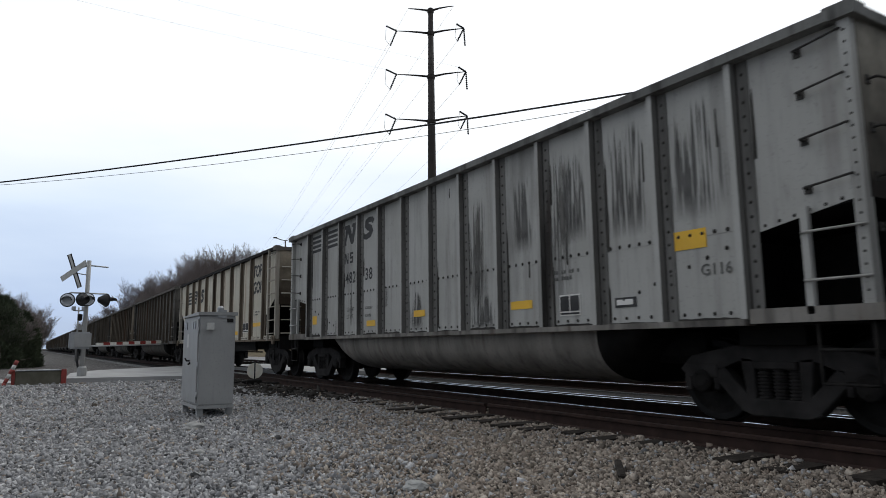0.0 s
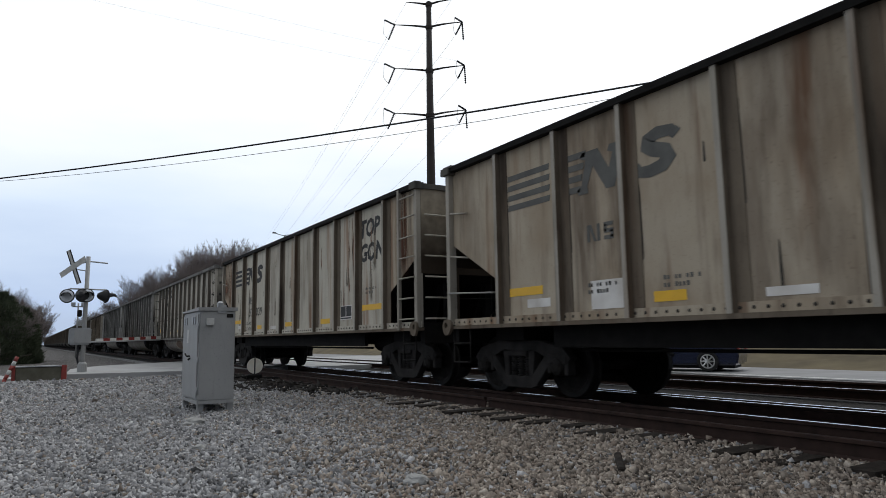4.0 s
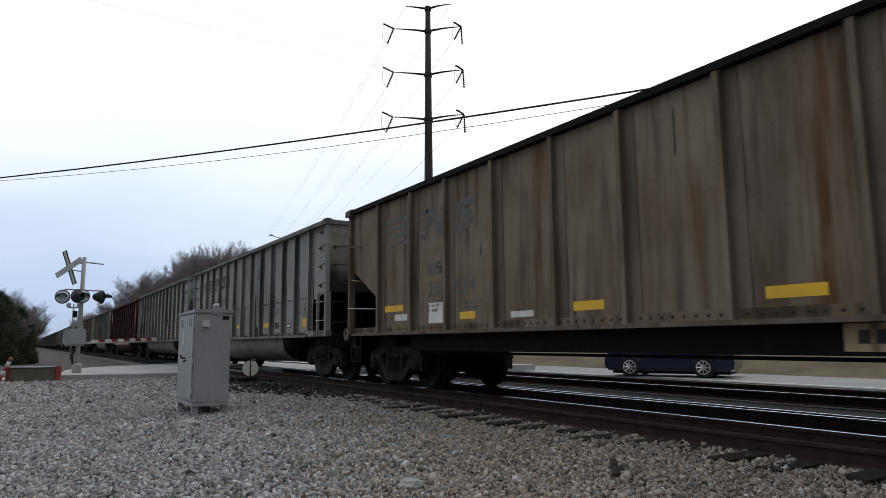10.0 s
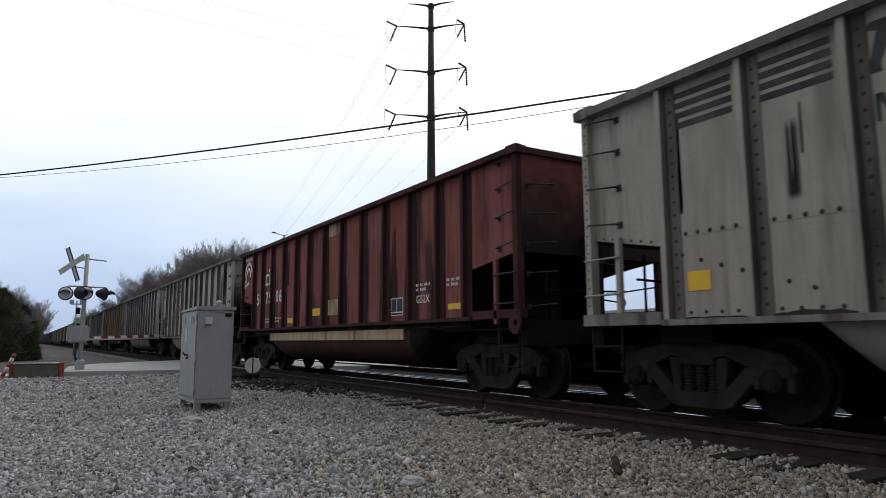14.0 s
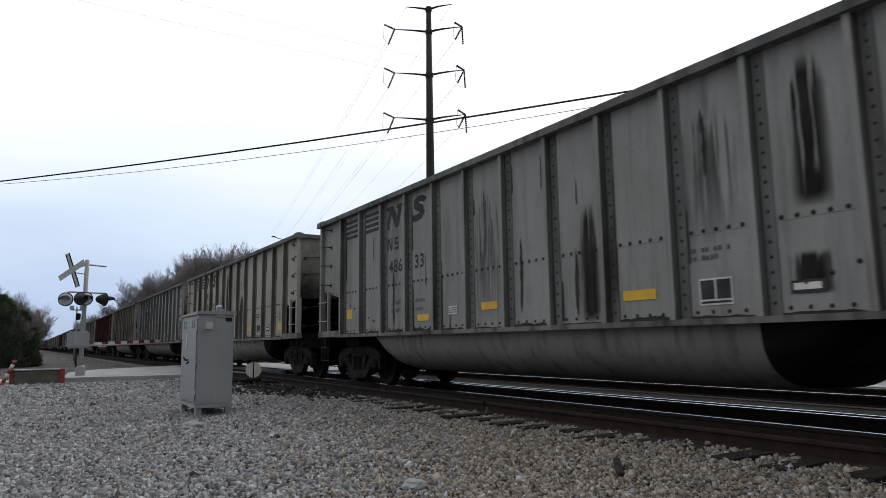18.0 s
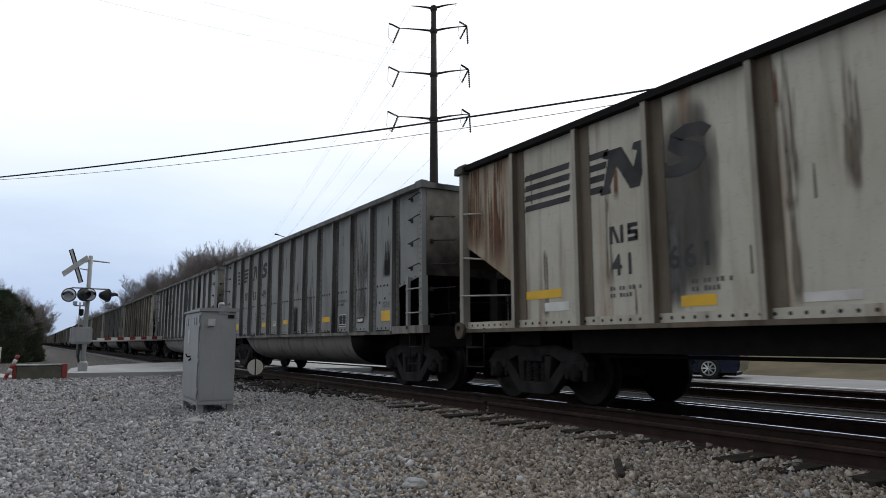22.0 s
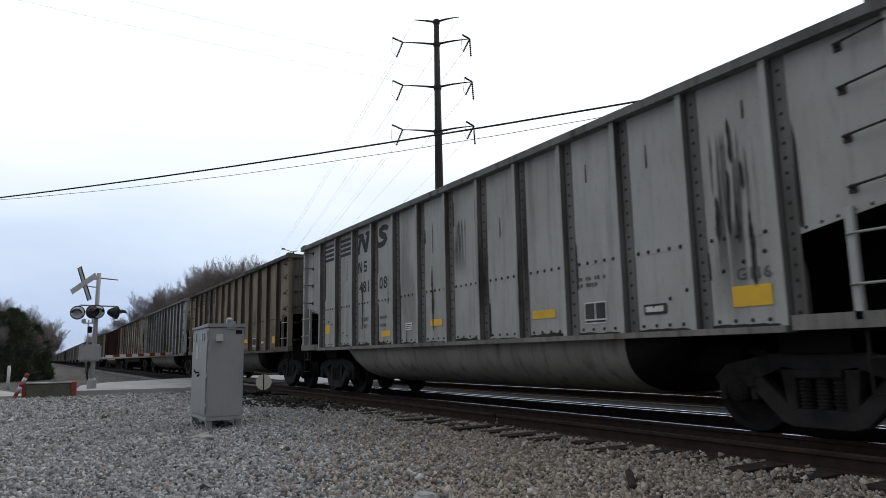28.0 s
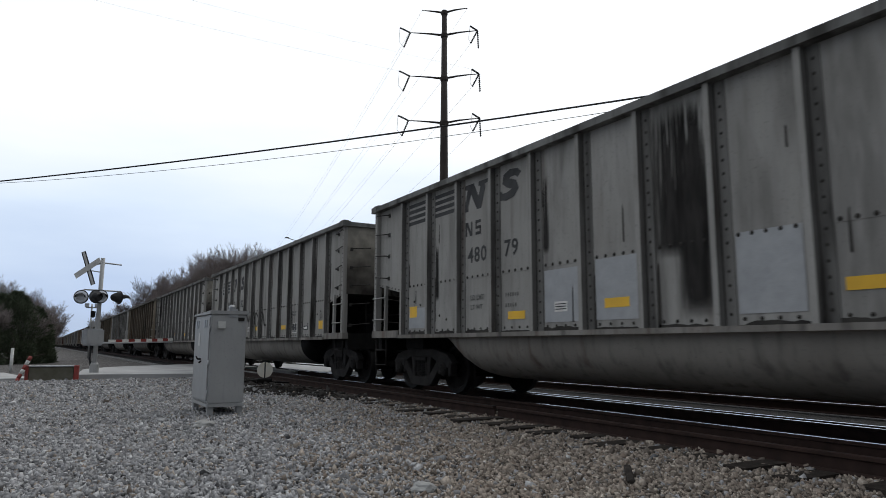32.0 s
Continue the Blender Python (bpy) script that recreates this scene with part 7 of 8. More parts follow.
def power_tower():
    g = new("power_tower")
    g.matrix_basis = Matrix.Translation(TOWER)
    bm = bmesh.new()
    tube(bm, (0, 0, -0.6), (0, 0, 37.6), 0.62, 0.27, n=12)
    part("pole", bm, DARKSTEEL, g)
    for z in (37.3, 34.68, 29.68, 24.64):
        bm = bmesh.new()
        r = 0.62 - (0.35) * z / 37.6 + 0.09
        lathe(bm, [(z - 0.28, r - 0.06), (z - 0.18, r), (z + 0.18, r), (z + 0.28, r - 0.06)], 12, "z")
        part("arm_collar", bm, DARKSTEEL, g)
    for z, left, right in ((37.3, 2.45, 2.55), (34.68, 3.75, 3.65), (29.68, 3.78, 3.80), (24.64, 3.85, 3.85)):
        for s, reach in ((-1, left), (1, right)):
            rise = 0.30 if s < 0 else 0.62
            pts = [SIDE * (s * reach * f) + Vector((0, 0, z + rise * (f ** 0.8) * (1.35 - 0.35 * f))) for f in (0.08, 0.4, 0.7, 1.0)]
            bm = bmesh.new()
            for i in range(3):
                tube(bm, pts[i], pts[i + 1], 0.13 - 0.03 * i, 0.10 - 0.03 * i, n=8)
            part("arm", bm, DARKSTEEL, g)
            tip = pts[-1]
            if z > 36:
                WIRE_STARTS.append((TOWER + tip, TOWER + tip, 0.012))
                continue
            ends = (Vector((-0.53, -1.0, 0.55)), Vector((-0.3, -0.62, -1.75))) if s < 0 else (Vector((-0.44, -0.68, 0.55)), Vector((-0.45, -0.6, -1.45)))
            for e in ends:
                bm = bmesh.new()
                ribbed(bm, tip, tip + e, 0.115)
                part("insulator", bm, BLACKPAINT, g)
            if s > 0:
                bm = bmesh.new()
                ribbed(bm, tip, tip + Vector((0.05, 0.08, -2.05)), 0.115)
                part("insulator", bm, BLACKPAINT, g)
            WIRE_STARTS.append((TOWER + tip + ends[0], TOWER + tip + ends[1], 0.014))
            bm = bmesh.new()
            bar(bm, [tip + ends[0], tip + ends[0] * 0.8 + ends[1] * 0.45 + Vector((0, 0, -0.7)), tip + ends[1]], 0.018, 5)
            part("jumper", bm, BLACKPAINT, g)
    return tagged(g, "dark steel transmission pole with three pairs of arms", "power pole")


power_tower()


def cable(name, a, b, r, sag, label, n=14):
    a, b = Vector(a), Vector(b)
    bm = bmesh.new()
    pts = [a.lerp(b, i / n) - Vector((0, 0, sag * 4 * (i / n) * (1 - i / n))) for i in range(n + 1)]
    bar(bm, pts, r, 5)
    return tagged(part(name, bm, BLACKPAINT), label, "cable", "overhead wires")


FAR_END = Vector((-262.0, 72.0, 24.0))
NEAR_END = Vector((-64.0, -60.0, 36.0))
for p, q, rad in WIRE_STARTS:
    off = q - TOWER
    cable("power_wire", q, FAR_END + Vector((off.x, off.y, (off.z - 30) * 0.9)), rad * 0.75, 3.0, "thin transmission wire under the pale sky")
    if abs(p.z - 29.68) > 1.5:
        continue
    off = p - TOWER
    cable("power_wire", p, NEAR_END + Vector((off.x, off.y, (off.z - 30) * 0.9)), rad * 0.35, 1.5, "thin transmission wire under the pale sky")


def hung(name, a, b, s0, s1, sag, r, label, n=24):
    """A cable through a and b that hangs on past both."""
    a, b = Vector(a), Vector(b)
    pts = []
    for i in range(n + 1):
        s = s0 + (s1 - s0) * i / n
        pts.append(a + (b - a) * s + Vector((0, 0, 4 * sag * s * (s - 1))))
    bm = bmesh.new()
    bar(bm, pts, r, 6)
    return tagged(part(name, bm, BLACKPAINT), label, "cable", "overhead wires")


hung("service_cable", (-44.95, -2.03, 10.27), (-11.55, 26.16, 11.37), -0.8, 1.7, 0.30, 0.040, "black overhead service cable")
hung("service_cable", (-44.95, -2.02, 10.11), (-11.57, 26.15, 11.18), -0.8, 1.7, 0.62, 0.012, "thin grey overhead wire")


def street_pole(x, y, top, arm):
    g = new("street_lamp")
    g.matrix_basis = pose(x, y, -0.3)
    bm = bmesh.new()
    tube(bm, (0, 0, 0), (0, 0, top), 0.16, 0.11, n=8)
    part("pole", bm, DARKSTEEL, g)
    part("lamp_arm", bars(0.06, [(-arm * 0.3, -arm, top + 0.35), (-arm * 0.15, -arm * 0.5, top + 0.1), (0, 0, top - 0.1), (0.1, arm * 0.4, top + 0.15)]), DARKSTEEL, g)
    part("lamp_head", boxes((-arm * 0.3 - 0.2, -arm * 0.3 + 0.2, -arm - 0.3, -arm + 0.2, top + 0.28, top + 0.45)), DARKSTEEL, g)
    return tagged(g, "tall street lamp standing beyond the tracks", "street lamp")


street_pole(-104.6, 34.1, 18.0, 1.5)


# ---- trees ----
def bare_tree_meshes(seed, h, depth=6, twig=0.010, spread=0.46):
    """Trunk mesh and crown mesh of a leafless tree, grown branch by branch."""
    rng = random.Random(seed)
    parts = {0: ([], []), 1: ([], [])}

    def stick(which, p, q, r0, r1, n):
        verts, faces = parts[which]
        k = len(verts)
        d = (q - p).normalized()
        u = d.orthogonal().normalized()
        w = d.cross(u)
        for c, r in ((p, r0), (q, r1)):
            verts.extend(c + (u * math.cos(2 * math.pi * i / n) + w * math.sin(2 * math.pi * i / n)) * r for i in range(n))
        faces.extend((k + i, k + (i + 1) % n, k + n + (i + 1) % n, k + n + i) for i in range(n))

    def grow(p, d, length, r, level):
        which = 0 if level < 2 else 1
        steps = 3 if level < 3 else 2
        for i in range(steps):
            q = p + d * (length / steps)
            r2 = r * (0.86 if level < 3 else 0.78)
            stick(which, p, q, r, r2, 6 if level < 2 else 3)
            p, r = q, r2
            d = (d + Vector((rng.gauss(0, 0.07), rng.gauss(0, 0.07), rng.gauss(0.05, 0.05)))).normalized()
            if level < depth and (i > 0 or level > 0):
                for _ in range(2 if level < 4 else (2 if rng.random() < 0.35 else 1)):
                    s = Vector((rng.gauss(0, 1), rng.gauss(0, 1), rng.gauss(0.45, 0.4))).normalized()
                    grow(p, (d * (1 - spread) + s * spread).normalized(), length * rng.uniform(0.48, 0.70), max(twig, r * rng.uniform(0.42, 0.6)), level + 1)
        if level < depth:
            grow(p, d, length * 0.68, max(twig, r * 0.8), level + 1)
    grow(Vector((0, 0, -0.3)), Vector((0, 0, 1)), h * 0.30, h * 0.015, 0)
    k = h / max(v.z for v in parts[1][0])
    out = []
    for which, name, mat in ((0, "trunk", BARK), (1, "crown", TWIG)):
        me = bpy.data.meshes.new(name)
        me.from_pydata([v * k for v in parts[which][0]], [], parts[which][1])
        me.materials.append(mat)
        out.append(me)
    return out


TREES = [bare_tree_meshes(s, 12.0) for s in (3, 7, 11)]


def bare_tree(i, x, y, size, turn, z=-0.3):
    g = new("bare_tree")
    g.matrix_basis = pose(x, y, z, 0, 0, turn)
    me_t, me_c = TREES[i % len(TREES)]
    t = piece("trunk", me_t, g)
    c = piece("crown", me_c, g)
    t.scale = c.scale = (size, size, size)
    return tagged(g, "leafless winter tree with fine grey-brown twigs", "tree", "bare woods beyond the track")


rng_t = random.Random(21)
WOODS = [(-119, 10.6, 0.44), (-120, 12.6, 0.56), (-119, 14.5, 0.66), (-121, 16.5, 0.80), (-119, 18.5, 0.92), (-122, 20.5, 1.12), (-118, 22.5, 1.26), (-121, 24.5, 1.36), (-118, 26.5, 1.40), (-121, 28.5, 1.46), (-118, 30.5, 1.42),
         (-120, 32.5, 1.46), (-117, 35, 1.40), (-121, 37.5, 1.36), (-116, 41, 1.22), (-130, 12.5, 0.56), (-130, 16, 0.78), (-131, 20, 1.05), (-129, 24, 1.35), (-131, 28, 1.50), (-130, 32, 1.52), (-150, 11.5, 0.62), (-165, 12.0, 0.70),
         (-185, 12.5, 0.74), (-210, 13, 0.80), (-150, 15.5, 0.9), (-150, 20, 1.2)]
for i, (x, y, s) in enumerate(WOODS):
    bare_tree(i, x, y, s * (1.12 if y > 15 else 1.06), rng_t.uniform(0, 360))
# small trees closing the view along the lot
for i, (x, y, s) in enumerate(((-150, -5.0, 0.62), (-165, -2.5, 0.66), (-180, -6.5, 0.80), (-195, -0.5, 0.70), (-215, 1.0, 0.78), (-240, -3.0, 0.9), (-260, 2.0, 0.85), (-300, 0.0, 0.95))):
    bare_tree(i, x, y, s, rng_t.uniform(0, 360))
# thin trees past the road
for i in range(14):
    bare_tree(i, rng_t.uniform(-60, -6), rng_t.uniform(48, 62), rng_t.uniform(0.25, 0.42), rng_t.uniform(0, 360), 0.4)
# saplings round the evergreen
for i, (x, y, s) in enumerate(((-52, -1.2, 0.42), (-50, -2.4, 0.46), (-54, -0.2, 0.38), (-49, -4.0, 0.44), (-53, 0.2, 0.33), (-50, -0.6, 0.40), (-52, -3.0, 0.45), (-49.5, -1.4, 0.40), (-50.5, 0.3, 0.30), (-45.0, -0.5, 0.29), (-43.6, -2.4, 0.32))):
    bare_tree(i, x, y, s, rng_t.uniform(0, 360))


def evergreen(seed, x, y, h, w):
    """A dense dark cedar: trunk, limbs and many small sprays."""
    rng = random.Random(seed)
    g = new("evergreen_tree")
    g.matrix_basis = pose(x, y, -0.25)
    bm = bmesh.new()
    tube(bm, (0, 0, 0), (0, 0, h * 0.9), 0.16, 0.03, n=7)
    for i in range(40):
        z = h * rng.uniform(0.05, 0.9)
        a = rng.uniform(0, 6.283)
        r = w * (1 - z / h) ** 0.6
        tube(bm, (0, 0, z), (math.cos(a) * r, math.sin(a) * r, z + 0.3), 0.03, 0.008, n=4)
    part("trunk", bm, BARK, g)
    verts, faces = [], []
    for i in range(10000):
        z = h * rng.uniform(0.0, 1.0) ** 0.9
        a = rng.uniform(0, 6.283)
        lump = 0.80 + 0.45 * noise.noise((math.cos(a) * 2.4 + seed, math.sin(a) * 2.4, z * 1.3)) + 0.25 * noise.noise((math.cos(a) * 6 + seed, math.sin(a) * 6, z * 4))
        r = w * max(0.02, 1 - (z / h) ** 1.7) ** 0.62 * lump * rng.uniform(0.35, 1.12) ** 0.5
        c = Vector((math.cos(a) * r, math.sin(a) * r, z))
        u = (Vector((rng.gauss(0, 1), rng.gauss(0, 1), rng.gauss(0.5, 0.7))).normalized() + Vector((math.cos(a), math.sin(a), 0.6)) * 0.6) * rng.uniform(0.05, 0.13 + 0.20 * rng.random() ** 3)
        v = u.orthogonal().normalized() * rng.uniform(0.015, 0.04)
        k = len(verts)
        verts += [c - v, c + v, c + u + v * 0.3, c + u - v * 0.3]
        faces.append((k, k + 1, k + 2, k + 3))
    me = bpy.data.meshes.new("crown")
    me.from_pydata(verts, [], faces)
    me.materials.append(CEDAR)
    piece("crown", me, g)
    return tagged(g, "dense dark evergreen tree at the roadside", "tree", "roadside evergreens")


for i, (x, y, h, w) in enumerate(((-44.5, -1.45, 4.0, 1.65), (-46.5, -0.45, 3.2, 1.15), (-43.0, -3.4, 3.7, 1.9), (-48, -2.4, 4.1, 1.8), (-47.5, 0.05, 2.3, 0.7), (-45.5, -0.15, 1.5, 0.75))):
    evergreen(i + 1, x, y, h, w)


def far_woods():
    """Low hazy tree line closing the distance, all round."""
    rng = random.Random(9)
    verts, faces = [], []
    for i in range(5200):
        a = rng.uniform(0, 6.283)
        d = rng.uniform(420, 560)
        x, y = math.cos(a) * d, math.sin(a) * d
        if abs(y - TRACK) < 9:
            continue
        top = 9 + 4 * noise.noise((x * 0.02, y * 0.02, 0)) + rng.uniform(-2, 1)
        w = rng.uniform(1.5, 4)
        t = Vector((-math.sin(a), math.cos(a), 0))
        for _ in range(3):
            c = Vector((x, y, rng.uniform(0, top * 0.75)))
            k = len(verts)
            verts += [c - t * w + Vector((0, 0, rng.uniform(-1, 1))), c + t * w * 0.8, c + t * rng.uniform(-w, w) * 0.6 + Vector((0, 0, rng.uniform(1.5, 4)))]
            faces.append((k, k + 1, k + 2))
    me = bpy.data.meshes.new("far_woods")
    me.from_pydata(verts, [], faces)
    me.materials.append(TWIG)
    return tagged(new("far_woods", me), "low distant winter woods along the horizon", "woods", kind="stuff")


far_woods()


# ---- beyond the far track ----
def sedan():
    g = new("car")
    g.matrix_basis = pose(-15.42, 18.58, -0.29, 0, 0, 26)
    prof = [(-2.05, 0.20), (-2.13, 0.50), (-2.02, 0.76), (-1.10, 0.93), (1.65, 0.97), (1.98, 0.90), (2.04, 0.55), (1.98, 0.20)]
    bm = bmesh.new()
    slab(bm, prof, 1.76, Matrix.Translation((0, -0.88, 0)))
    bmesh.ops.bevel(bm, geom=bm.edges[:], offset=0.06, segments=2, affect="EDGES")
    part("body", bm, CARBLUE, g)
    bm = bmesh.new()
    slab(bm, [(-1.15, 0.93), (-0.45, 1.38), (0.75, 1.41), (1.55, 0.96)], 1.5, Matrix.Translation((0, -0.75, 0)))
    bmesh.ops.bevel(bm, geom=bm.edges[:], offset=0.05, segments=2, affect="EDGES")
    part("cabin", bm, GLASS, g)
    part("underbody", boxes((-1.9, 1.85, -0.6, 0.6, 0.10, 0.22)), RUBBER, g)
    part("roof", boxes((-0.42, 0.75, -0.70, 0.70, 1.39, 1.43)), CARBLUE, g)
    for x in (-1.22, 1.12):
        for y in (-0.84, 0.84):
            bm = bmesh.new()
            lathe(bm, [(-0.10, 0.22), (-0.10, 0.30), (-0.08, 0.325), (0.08, 0.325), (0.10, 0.30), (0.10, 0.22)], 20, "y")
            w = part("wheel", bm, RUBBER, g, m=pose(x, y, 0.325))
            s = -1 if y < 0 else 1
            bm = bmesh.new()
            lathe(bm, [(s * 0.085, 0.232), (s * 0.105, 0.225), (s * 0.108, 0.19), (s * 0.09, 0.18)], 20, "y")
            for i in range(8):
                a = 2 * math.pi * i / 8
                tube(bm, (0, s * 0.108, 0), (0.21 * math.cos(a), s * 0.108, 0.21 * math.sin(a)), 0.028, 0.022, n=5)
            part("rim", bm, ALLOY, w)
    part("headlight", boxes((-2.12, -1.90, -0.80, -0.52, 0.64, 0.78)), WHITEPAINT, g)
    part("headlight", boxes((-2.12, -1.90, 0.52, 0.80, 0.64, 0.78)), WHITEPAINT, g)
    part("tail_light", boxes((1.86, 2.05, -0.82, -0.55, 0.68, 0.82)), REDPAINT, g)
    part("tail_light", boxes((1.86, 2.05, 0.55, 0.82, 0.68, 0.82)), REDPAINT, g)
    part("side_trim", boxes((-1.1, 1.0, -0.895, -0.875, 0.90, 0.93)), ALLOY, g)
    part("door_handle", boxes((-0.1, 0.1, -0.90, -0.875, 0.80, 0.83)), ALLOY, g)
    return tagged(g, "dark blue sedan parked on the road beyond the tracks", "car")


sedan()


def far_building(x, y, w, d, h, mat, label):
    g = new("low_building")
    g.matrix_basis = pose(x, y, 0.3)
    part("wall", boxes((0, w, 0, d, -0.6, h)), mat, g)
    part("roof", boxes((-0.4, w + 0.4, -0.4, d + 0.4, h, h + 0.35)), SIGNGREY, g)
    n = int(w // 4)
    for i in range(n):
        part("window", boxes((i * 4 + 1.2, i * 4 + 2.8, -0.04, 0.02, 1.0, 2.4)), WINDOWDARK, g)
    return tagged(g, label, "building")


far_building(-78, 66, 22, 10, 4.0, BRICKTAN, "low tan building beyond the road")
far_building(-38, 70, 26, 10, 4.2, WHITEPAINT, "low white building beyond the road")


def road_sign():
    g = new("road_sign")
    g.matrix_basis = pose(-33.2, 24.5, -0.1, 0, 0, 50)
    bm = bmesh.new()
    tube(bm, (0, 0, -0.1), (0, 0, 0.9), 0.03, n=6)
    part("post", bm, GALV, g)
    part("panel", boxes((-0.35, 0.35, -0.02, 0.0, 0.35, 1.05)), WHITEPAINT, g)
    part("panel_bars", boxes((-0.25, 0.25, -0.026, -0.021, 0.75, 0.85), (-0.25, 0.25, -0.026, -0.021, 0.55, 0.62)), BLACKPAINT, g)
    return tagged(g, "small white roadside sign with dark bars", "road sign")


road_sign()


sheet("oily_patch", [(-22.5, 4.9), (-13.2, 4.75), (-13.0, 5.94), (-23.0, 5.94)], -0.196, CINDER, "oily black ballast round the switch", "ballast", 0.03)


# ---- ties, stones, debris ----
TIE_RNG = random.Random(4)
TIES = [(-31.5 + i * 0.56 + TIE_RNG.uniform(-0.04, 0.04), TRACK - TIE_RNG.uniform(0.2, 0.45)) for i in range(64)]


def ties():
    g = tagged(new("track_ties"), "creosoted wooden ties half sunk in the ballast", "ties", kind="structure")
    rng = random.Random(4)
    me = [mesh_of("tie", boxes((-0.115, 0.115, -1.75 - 0.1 * i, 1.3, -0.16, 0.0)), TIEWOOD) for i in range(3)]
    for i, (x, y) in enumerate(TIES):
        piece("tie", me[i % 3], g, pose(x, y, -0.172 + rng.uniform(-0.012, 0.012), 0, 0, rng.uniform(-1.0, 1.0)))
    plates = mesh_of("tie_plate", boxes((-0.09, 0.09, -0.17, 0.17, 0, 0.012)), RAILRUST)
    for i in range(64):
        piece("tie_plate", plates, g, pose(-31.5 + i * 0.56, TRACK - 0.755, -0.184))
    return g


ties()


def stones(name, count, r0, r1, size, mat, label, pick, seed):
    """Loose angular stones scattered on the ground, denser towards the eye, joined."""
    rs = np.random.RandomState(seed)
    base = np.array([(1, 0, 0), (-1, 0, 0), (0, 1, 0), (0, -1, 0), (0, 0, 1), (0, 0, -1), (0.75, 0.75, 0.6), (-0.7, -0.7, 0.7)]) * 1.12
    tri = np.array([(0, 2, 6), (2, 4, 6), (4, 0, 6), (2, 1, 4), (1, 3, 7), (3, 4, 7), (4, 1, 7), (3, 0, 4), (2, 0, 5), (1, 2, 5), (3, 1, 5), (0, 3, 5)])
    nv = len(base)
    r = np.sqrt(rs.uniform(r0 ** 2, r1 ** 2, count * 3))
    az = np.radians(rs.uniform(24, 96, count * 3))
    x, y = -np.sin(az) * r, np.cos(az) * r
    ok = (y < 6.62) & (x > -24) & (rs.uniform(0, 1, count * 3) < pick(x, y))
    ok &= ~((x > -12.7) & (x < -11.2) & (y > 2.25) & (y < 2.95) & (rs.uniform(0, 1, count * 3) < 0.4))
    tie_x, tie_y = np.array(TIES).T
    near = np.abs((x[:, None] - tie_x[None])).argmin(1)
    ok &= ~((np.abs(x - tie_x[near]) < 0.13) & (y > tie_y[near] - 1.72) & (rs.uniform(0, 1, count * 3) < 0.93))
    ok &= ~((x < -13.2) & (y > 4.95) & (name == "gravel") & (rs.uniform(0, 1, count * 3) < 0.85))
    x, y = x[ok][:count], y[ok][:count]
    n = len(x)
    z = np.array([height(a, b) if b < 5.7 else -0.205 for a, b in zip(x, y)])
    s = size * np.exp(rs.normal(0, 0.32, n))
    v = base[None] * (1 + rs.uniform(-0.42, 0.42, (n, nv, 1)))
    v = v * np.stack([rs.uniform(0.75, 1.35, n), rs.uniform(0.75, 1.35, n), rs.uniform(0.5, 0.95, n)], 1)[:, None]
    q = rs.normal(0, 1, (n, 4))
    q /= np.linalg.norm(q, axis=1)[:, None]
    a, b, c, d = q.T
    rot = np.stack([1 - 2 * (c * c + d * d), 2 * (b * c - a * d), 2 * (b * d + a * c), 2 * (b * c + a * d), 1 - 2 * (b * b + d * d), 2 * (c * d - a * b),
                    2 * (b * d - a * c), 2 * (c * d + a * b), 1 - 2 * (b * b + c * c)], 1).reshape(n, 3, 3)
    v = np.einsum("nij,nkj->nki", rot, v) * s[:, None, None] + np.stack([x, y, z + s * 0.25 + rs.uniform(0, 0.018, n)], 1)[:, None]
    f = (tri[None] + nv * np.arange(n)[:, None, None]).reshape(-1, 3)
    me = bpy.data.meshes.new(name)
    me.vertices.add(n * nv)
    me.vertices.foreach_set("co", v.astype(np.float32).ravel())
    me.loops.add(len(f) * 3)
    me.loops.foreach_set("vertex_index", f.astype(np.int32).ravel())
    me.polygons.add(len(f))
    me.polygons.foreach_set("loop_start", (np.arange(len(f)) * 3).astype(np.int32))
    me.update(calc_edges=True)
    me.materials.append(mat)
    return tagged(new(name, me), label, "gravel", kind="stuff")


def brownness(x, y):
    return np.clip((np.degrees(np.arctan2(y, -x)) - 14) / 22, 0.08, 0.92)


for i, (r0, r1, cnt, sz) in enumerate(((3.5, 9.0, 60000, 0.0152), (9.0, 15.0, 66000, 0.0155), (15.0, 26.0, 50000, 0.021))):
    stones("gravel", cnt // 2, r0, r1, sz, STONES, "loose grey crushed stone covering the ground", lambda x, y: 1 - brownness(x, y), 40 + i)
    stones("gravel", cnt // 2, r0, r1, sz, STONES2, "loose brownish crushed stone beside the track", brownness, 60 + i)


LUMPS = stones_mat("black_cinder_lumps", [(0.012, 0.011, 0.010), (0.035, 0.032, 0.029), (0.02, 0.018, 0.017), (0.06, 0.055, 0.05)])
stones("cinder", 2600, 13.0, 25.0, 0.045, LUMPS, "black oily lumps of ballast round the switch", lambda x, y: ((y > 4.3 + 0.35 * np.sin(x * 1.3)) & (y < 6.0) & (x < -12.4)) * 0.9, 90)


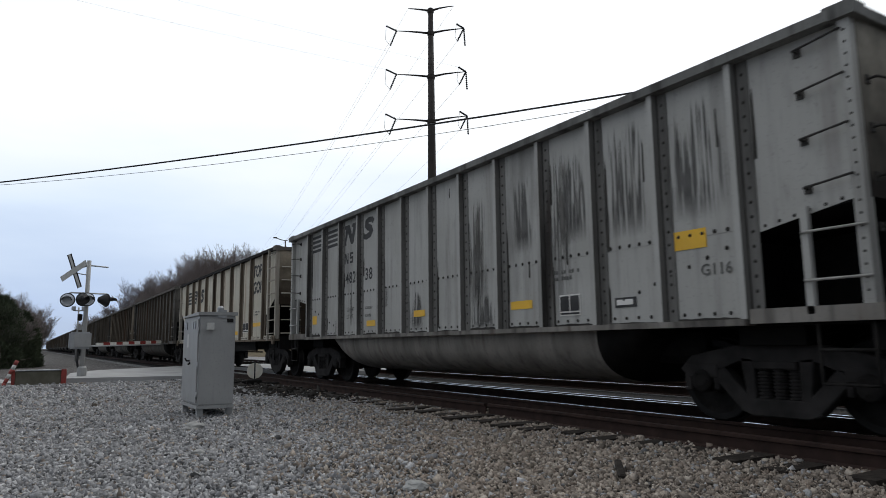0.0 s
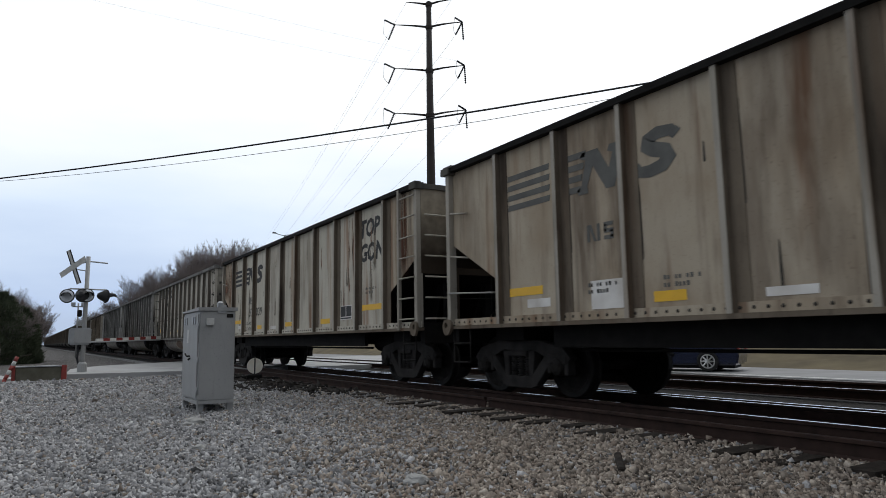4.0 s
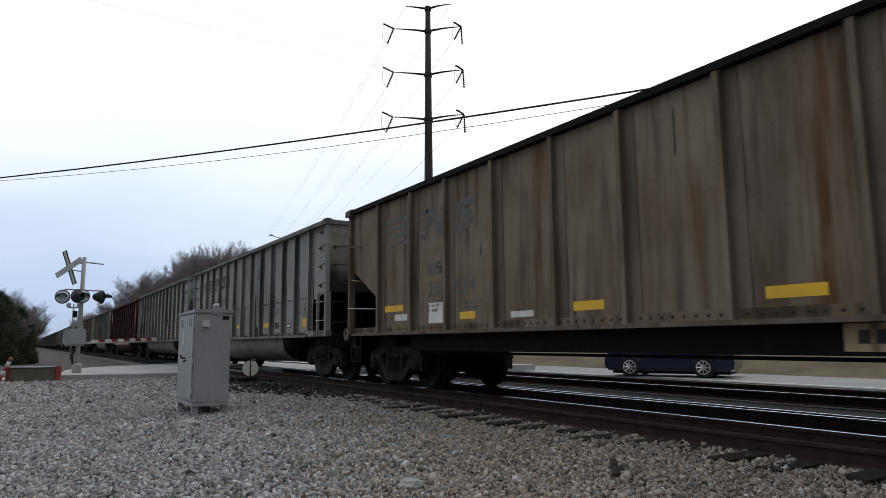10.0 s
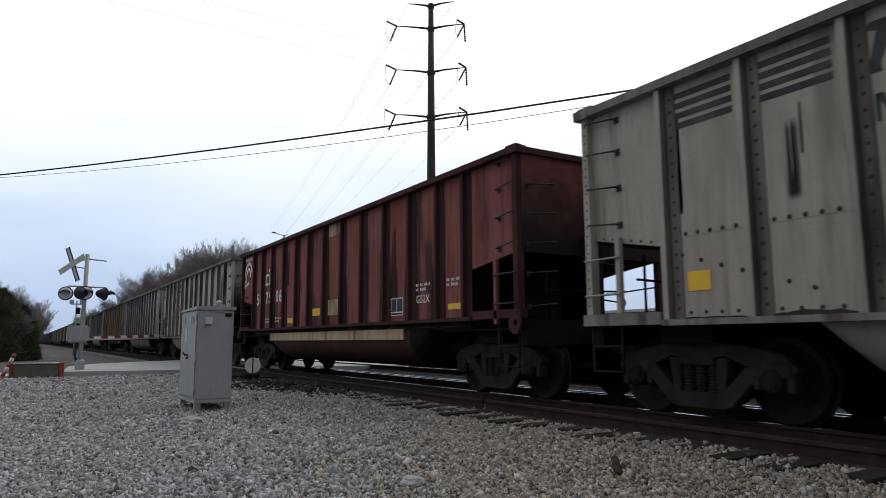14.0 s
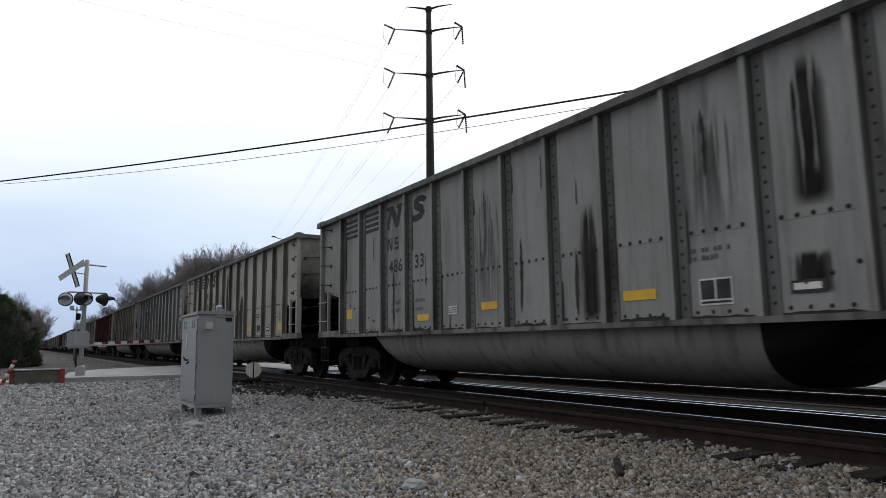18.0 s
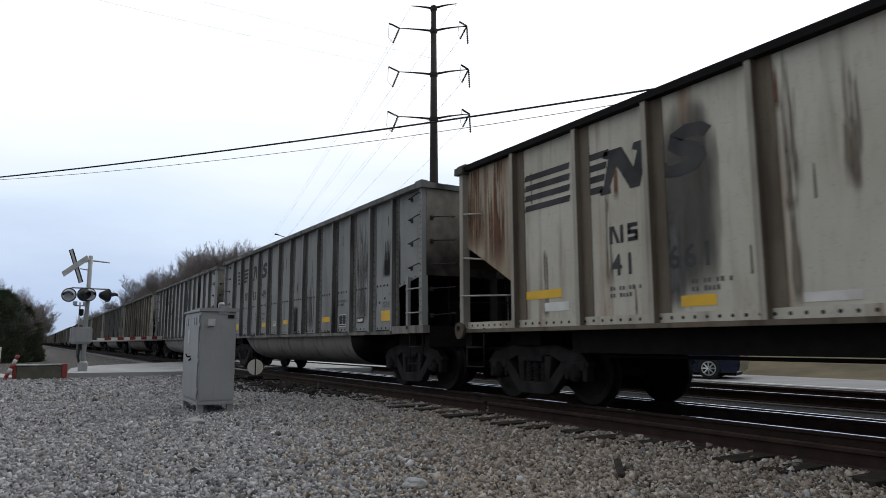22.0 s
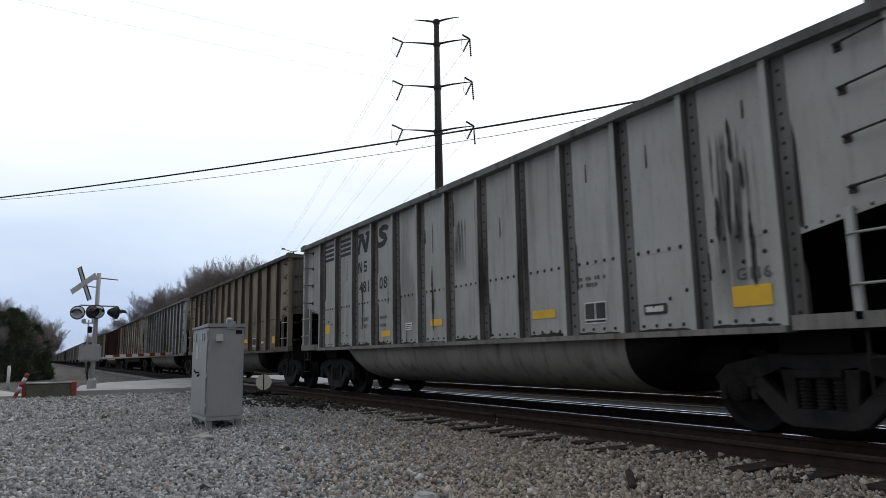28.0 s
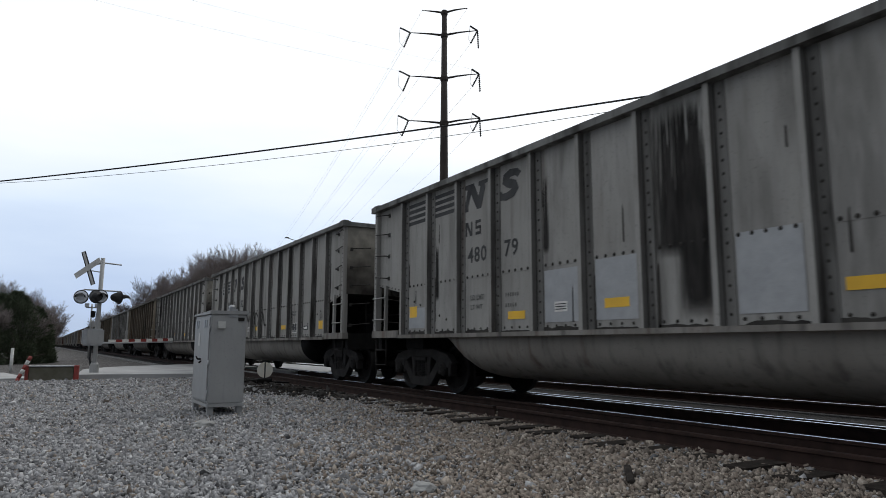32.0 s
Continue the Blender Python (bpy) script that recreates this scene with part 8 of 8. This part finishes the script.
def boulder(x, y, z, s, seed, mat, label):
    bm = bmesh.new()
    bmesh.ops.create_icosphere(bm, subdivisions=3, radius=1.0)
    for v in bm.verts:
        k = 1 + 0.35 * noise.noise(v.co * 1.3 + Vector((seed, 0, 0))) + 0.12 * noise.noise(v.co * 4 + Vector((seed, 5, 0)))
        v.co = Vector((v.co.x * s[0], v.co.y * s[1], v.co.z * s[2])) * k
    return tagged(part("rock", bm, mat, m=pose(x, y, z, 0, 0, seed * 40)), label, "rock")


PALEROCK = plain("pale_rock", (0.27, 0.27, 0.26), (0.35, 0.35, 0.34), 0.9)
boulder(-9.75, 1.95, -0.19, (0.13, 0.16, 0.07), 1, PALEROCK, "flat pale rock lying on the gravel")
boulder(-4.62, 2.55, -0.17, (0.09, 0.10, 0.05), 2, PALEROCK, "pale rock lying on the gravel")
boulder(-7.4, 1.55, -0.19, (0.06, 0.07, 0.04), 3, PALEROCK, "small pale rock on the gravel")


def debris():
    bm = bmesh.new()
    box(bm, -0.03, 0.03, -0.28, 0.24, 0.0, 0.05)
    bmesh.ops.bevel(bm, geom=bm.edges[:], offset=0.012, segments=1, affect="EDGES")
    tagged(part("timber_scrap", bm, TIEWOOD, m=pose(-4.22, 4.28, -0.185, 4, 0, 48)), "dark splintered timber scrap on the gravel", "debris")
    rng = random.Random(8)
    for i in range(26):
        bm = bmesh.new()
        L = rng.uniform(0.06, 0.22)
        box(bm, -L, L, -0.02, 0.02, 0.0, 0.025)
        tagged(part("timber_scrap", bm, TIEWOOD, m=pose(rng.uniform(-21, -14), rng.uniform(4.6, 5.9), -0.17, rng.uniform(-15, 15), rng.uniform(-15, 15), rng.uniform(0, 180))), "dark splintered timber scrap on the gravel", "debris", "scraps by the switch")


debris()


def motions():
    for k, (car, x) in TRAIN.items():
        walk(car, [(t, pose(x - travelled(t), TRACK, 0)) for t in range(0, 33, 2)])
    wheels = [o for c, _ in TRAIN.values() for o in c.children_recursive if o.name.startswith("wheelset")]
    for sx in (-0.89, 0.89):
        same = [o for o in wheels if o.matrix_basis.translation.x * sx > 0]
        first = same[0]
        walk(first, [(i / 30, pose(sx, 0, 0.457, 0, -math.degrees(travelled(i / 30) / 0.457) % 360, 0)) for i in range(961)])
        for o in same[1:]:
            o.rotation_mode = "QUATERNION"
            o.animation_data_create()
            o.animation_data.action = first.animation_data.action
            o.animation_data.action_slot = first.animation_data.action_slot


motions()
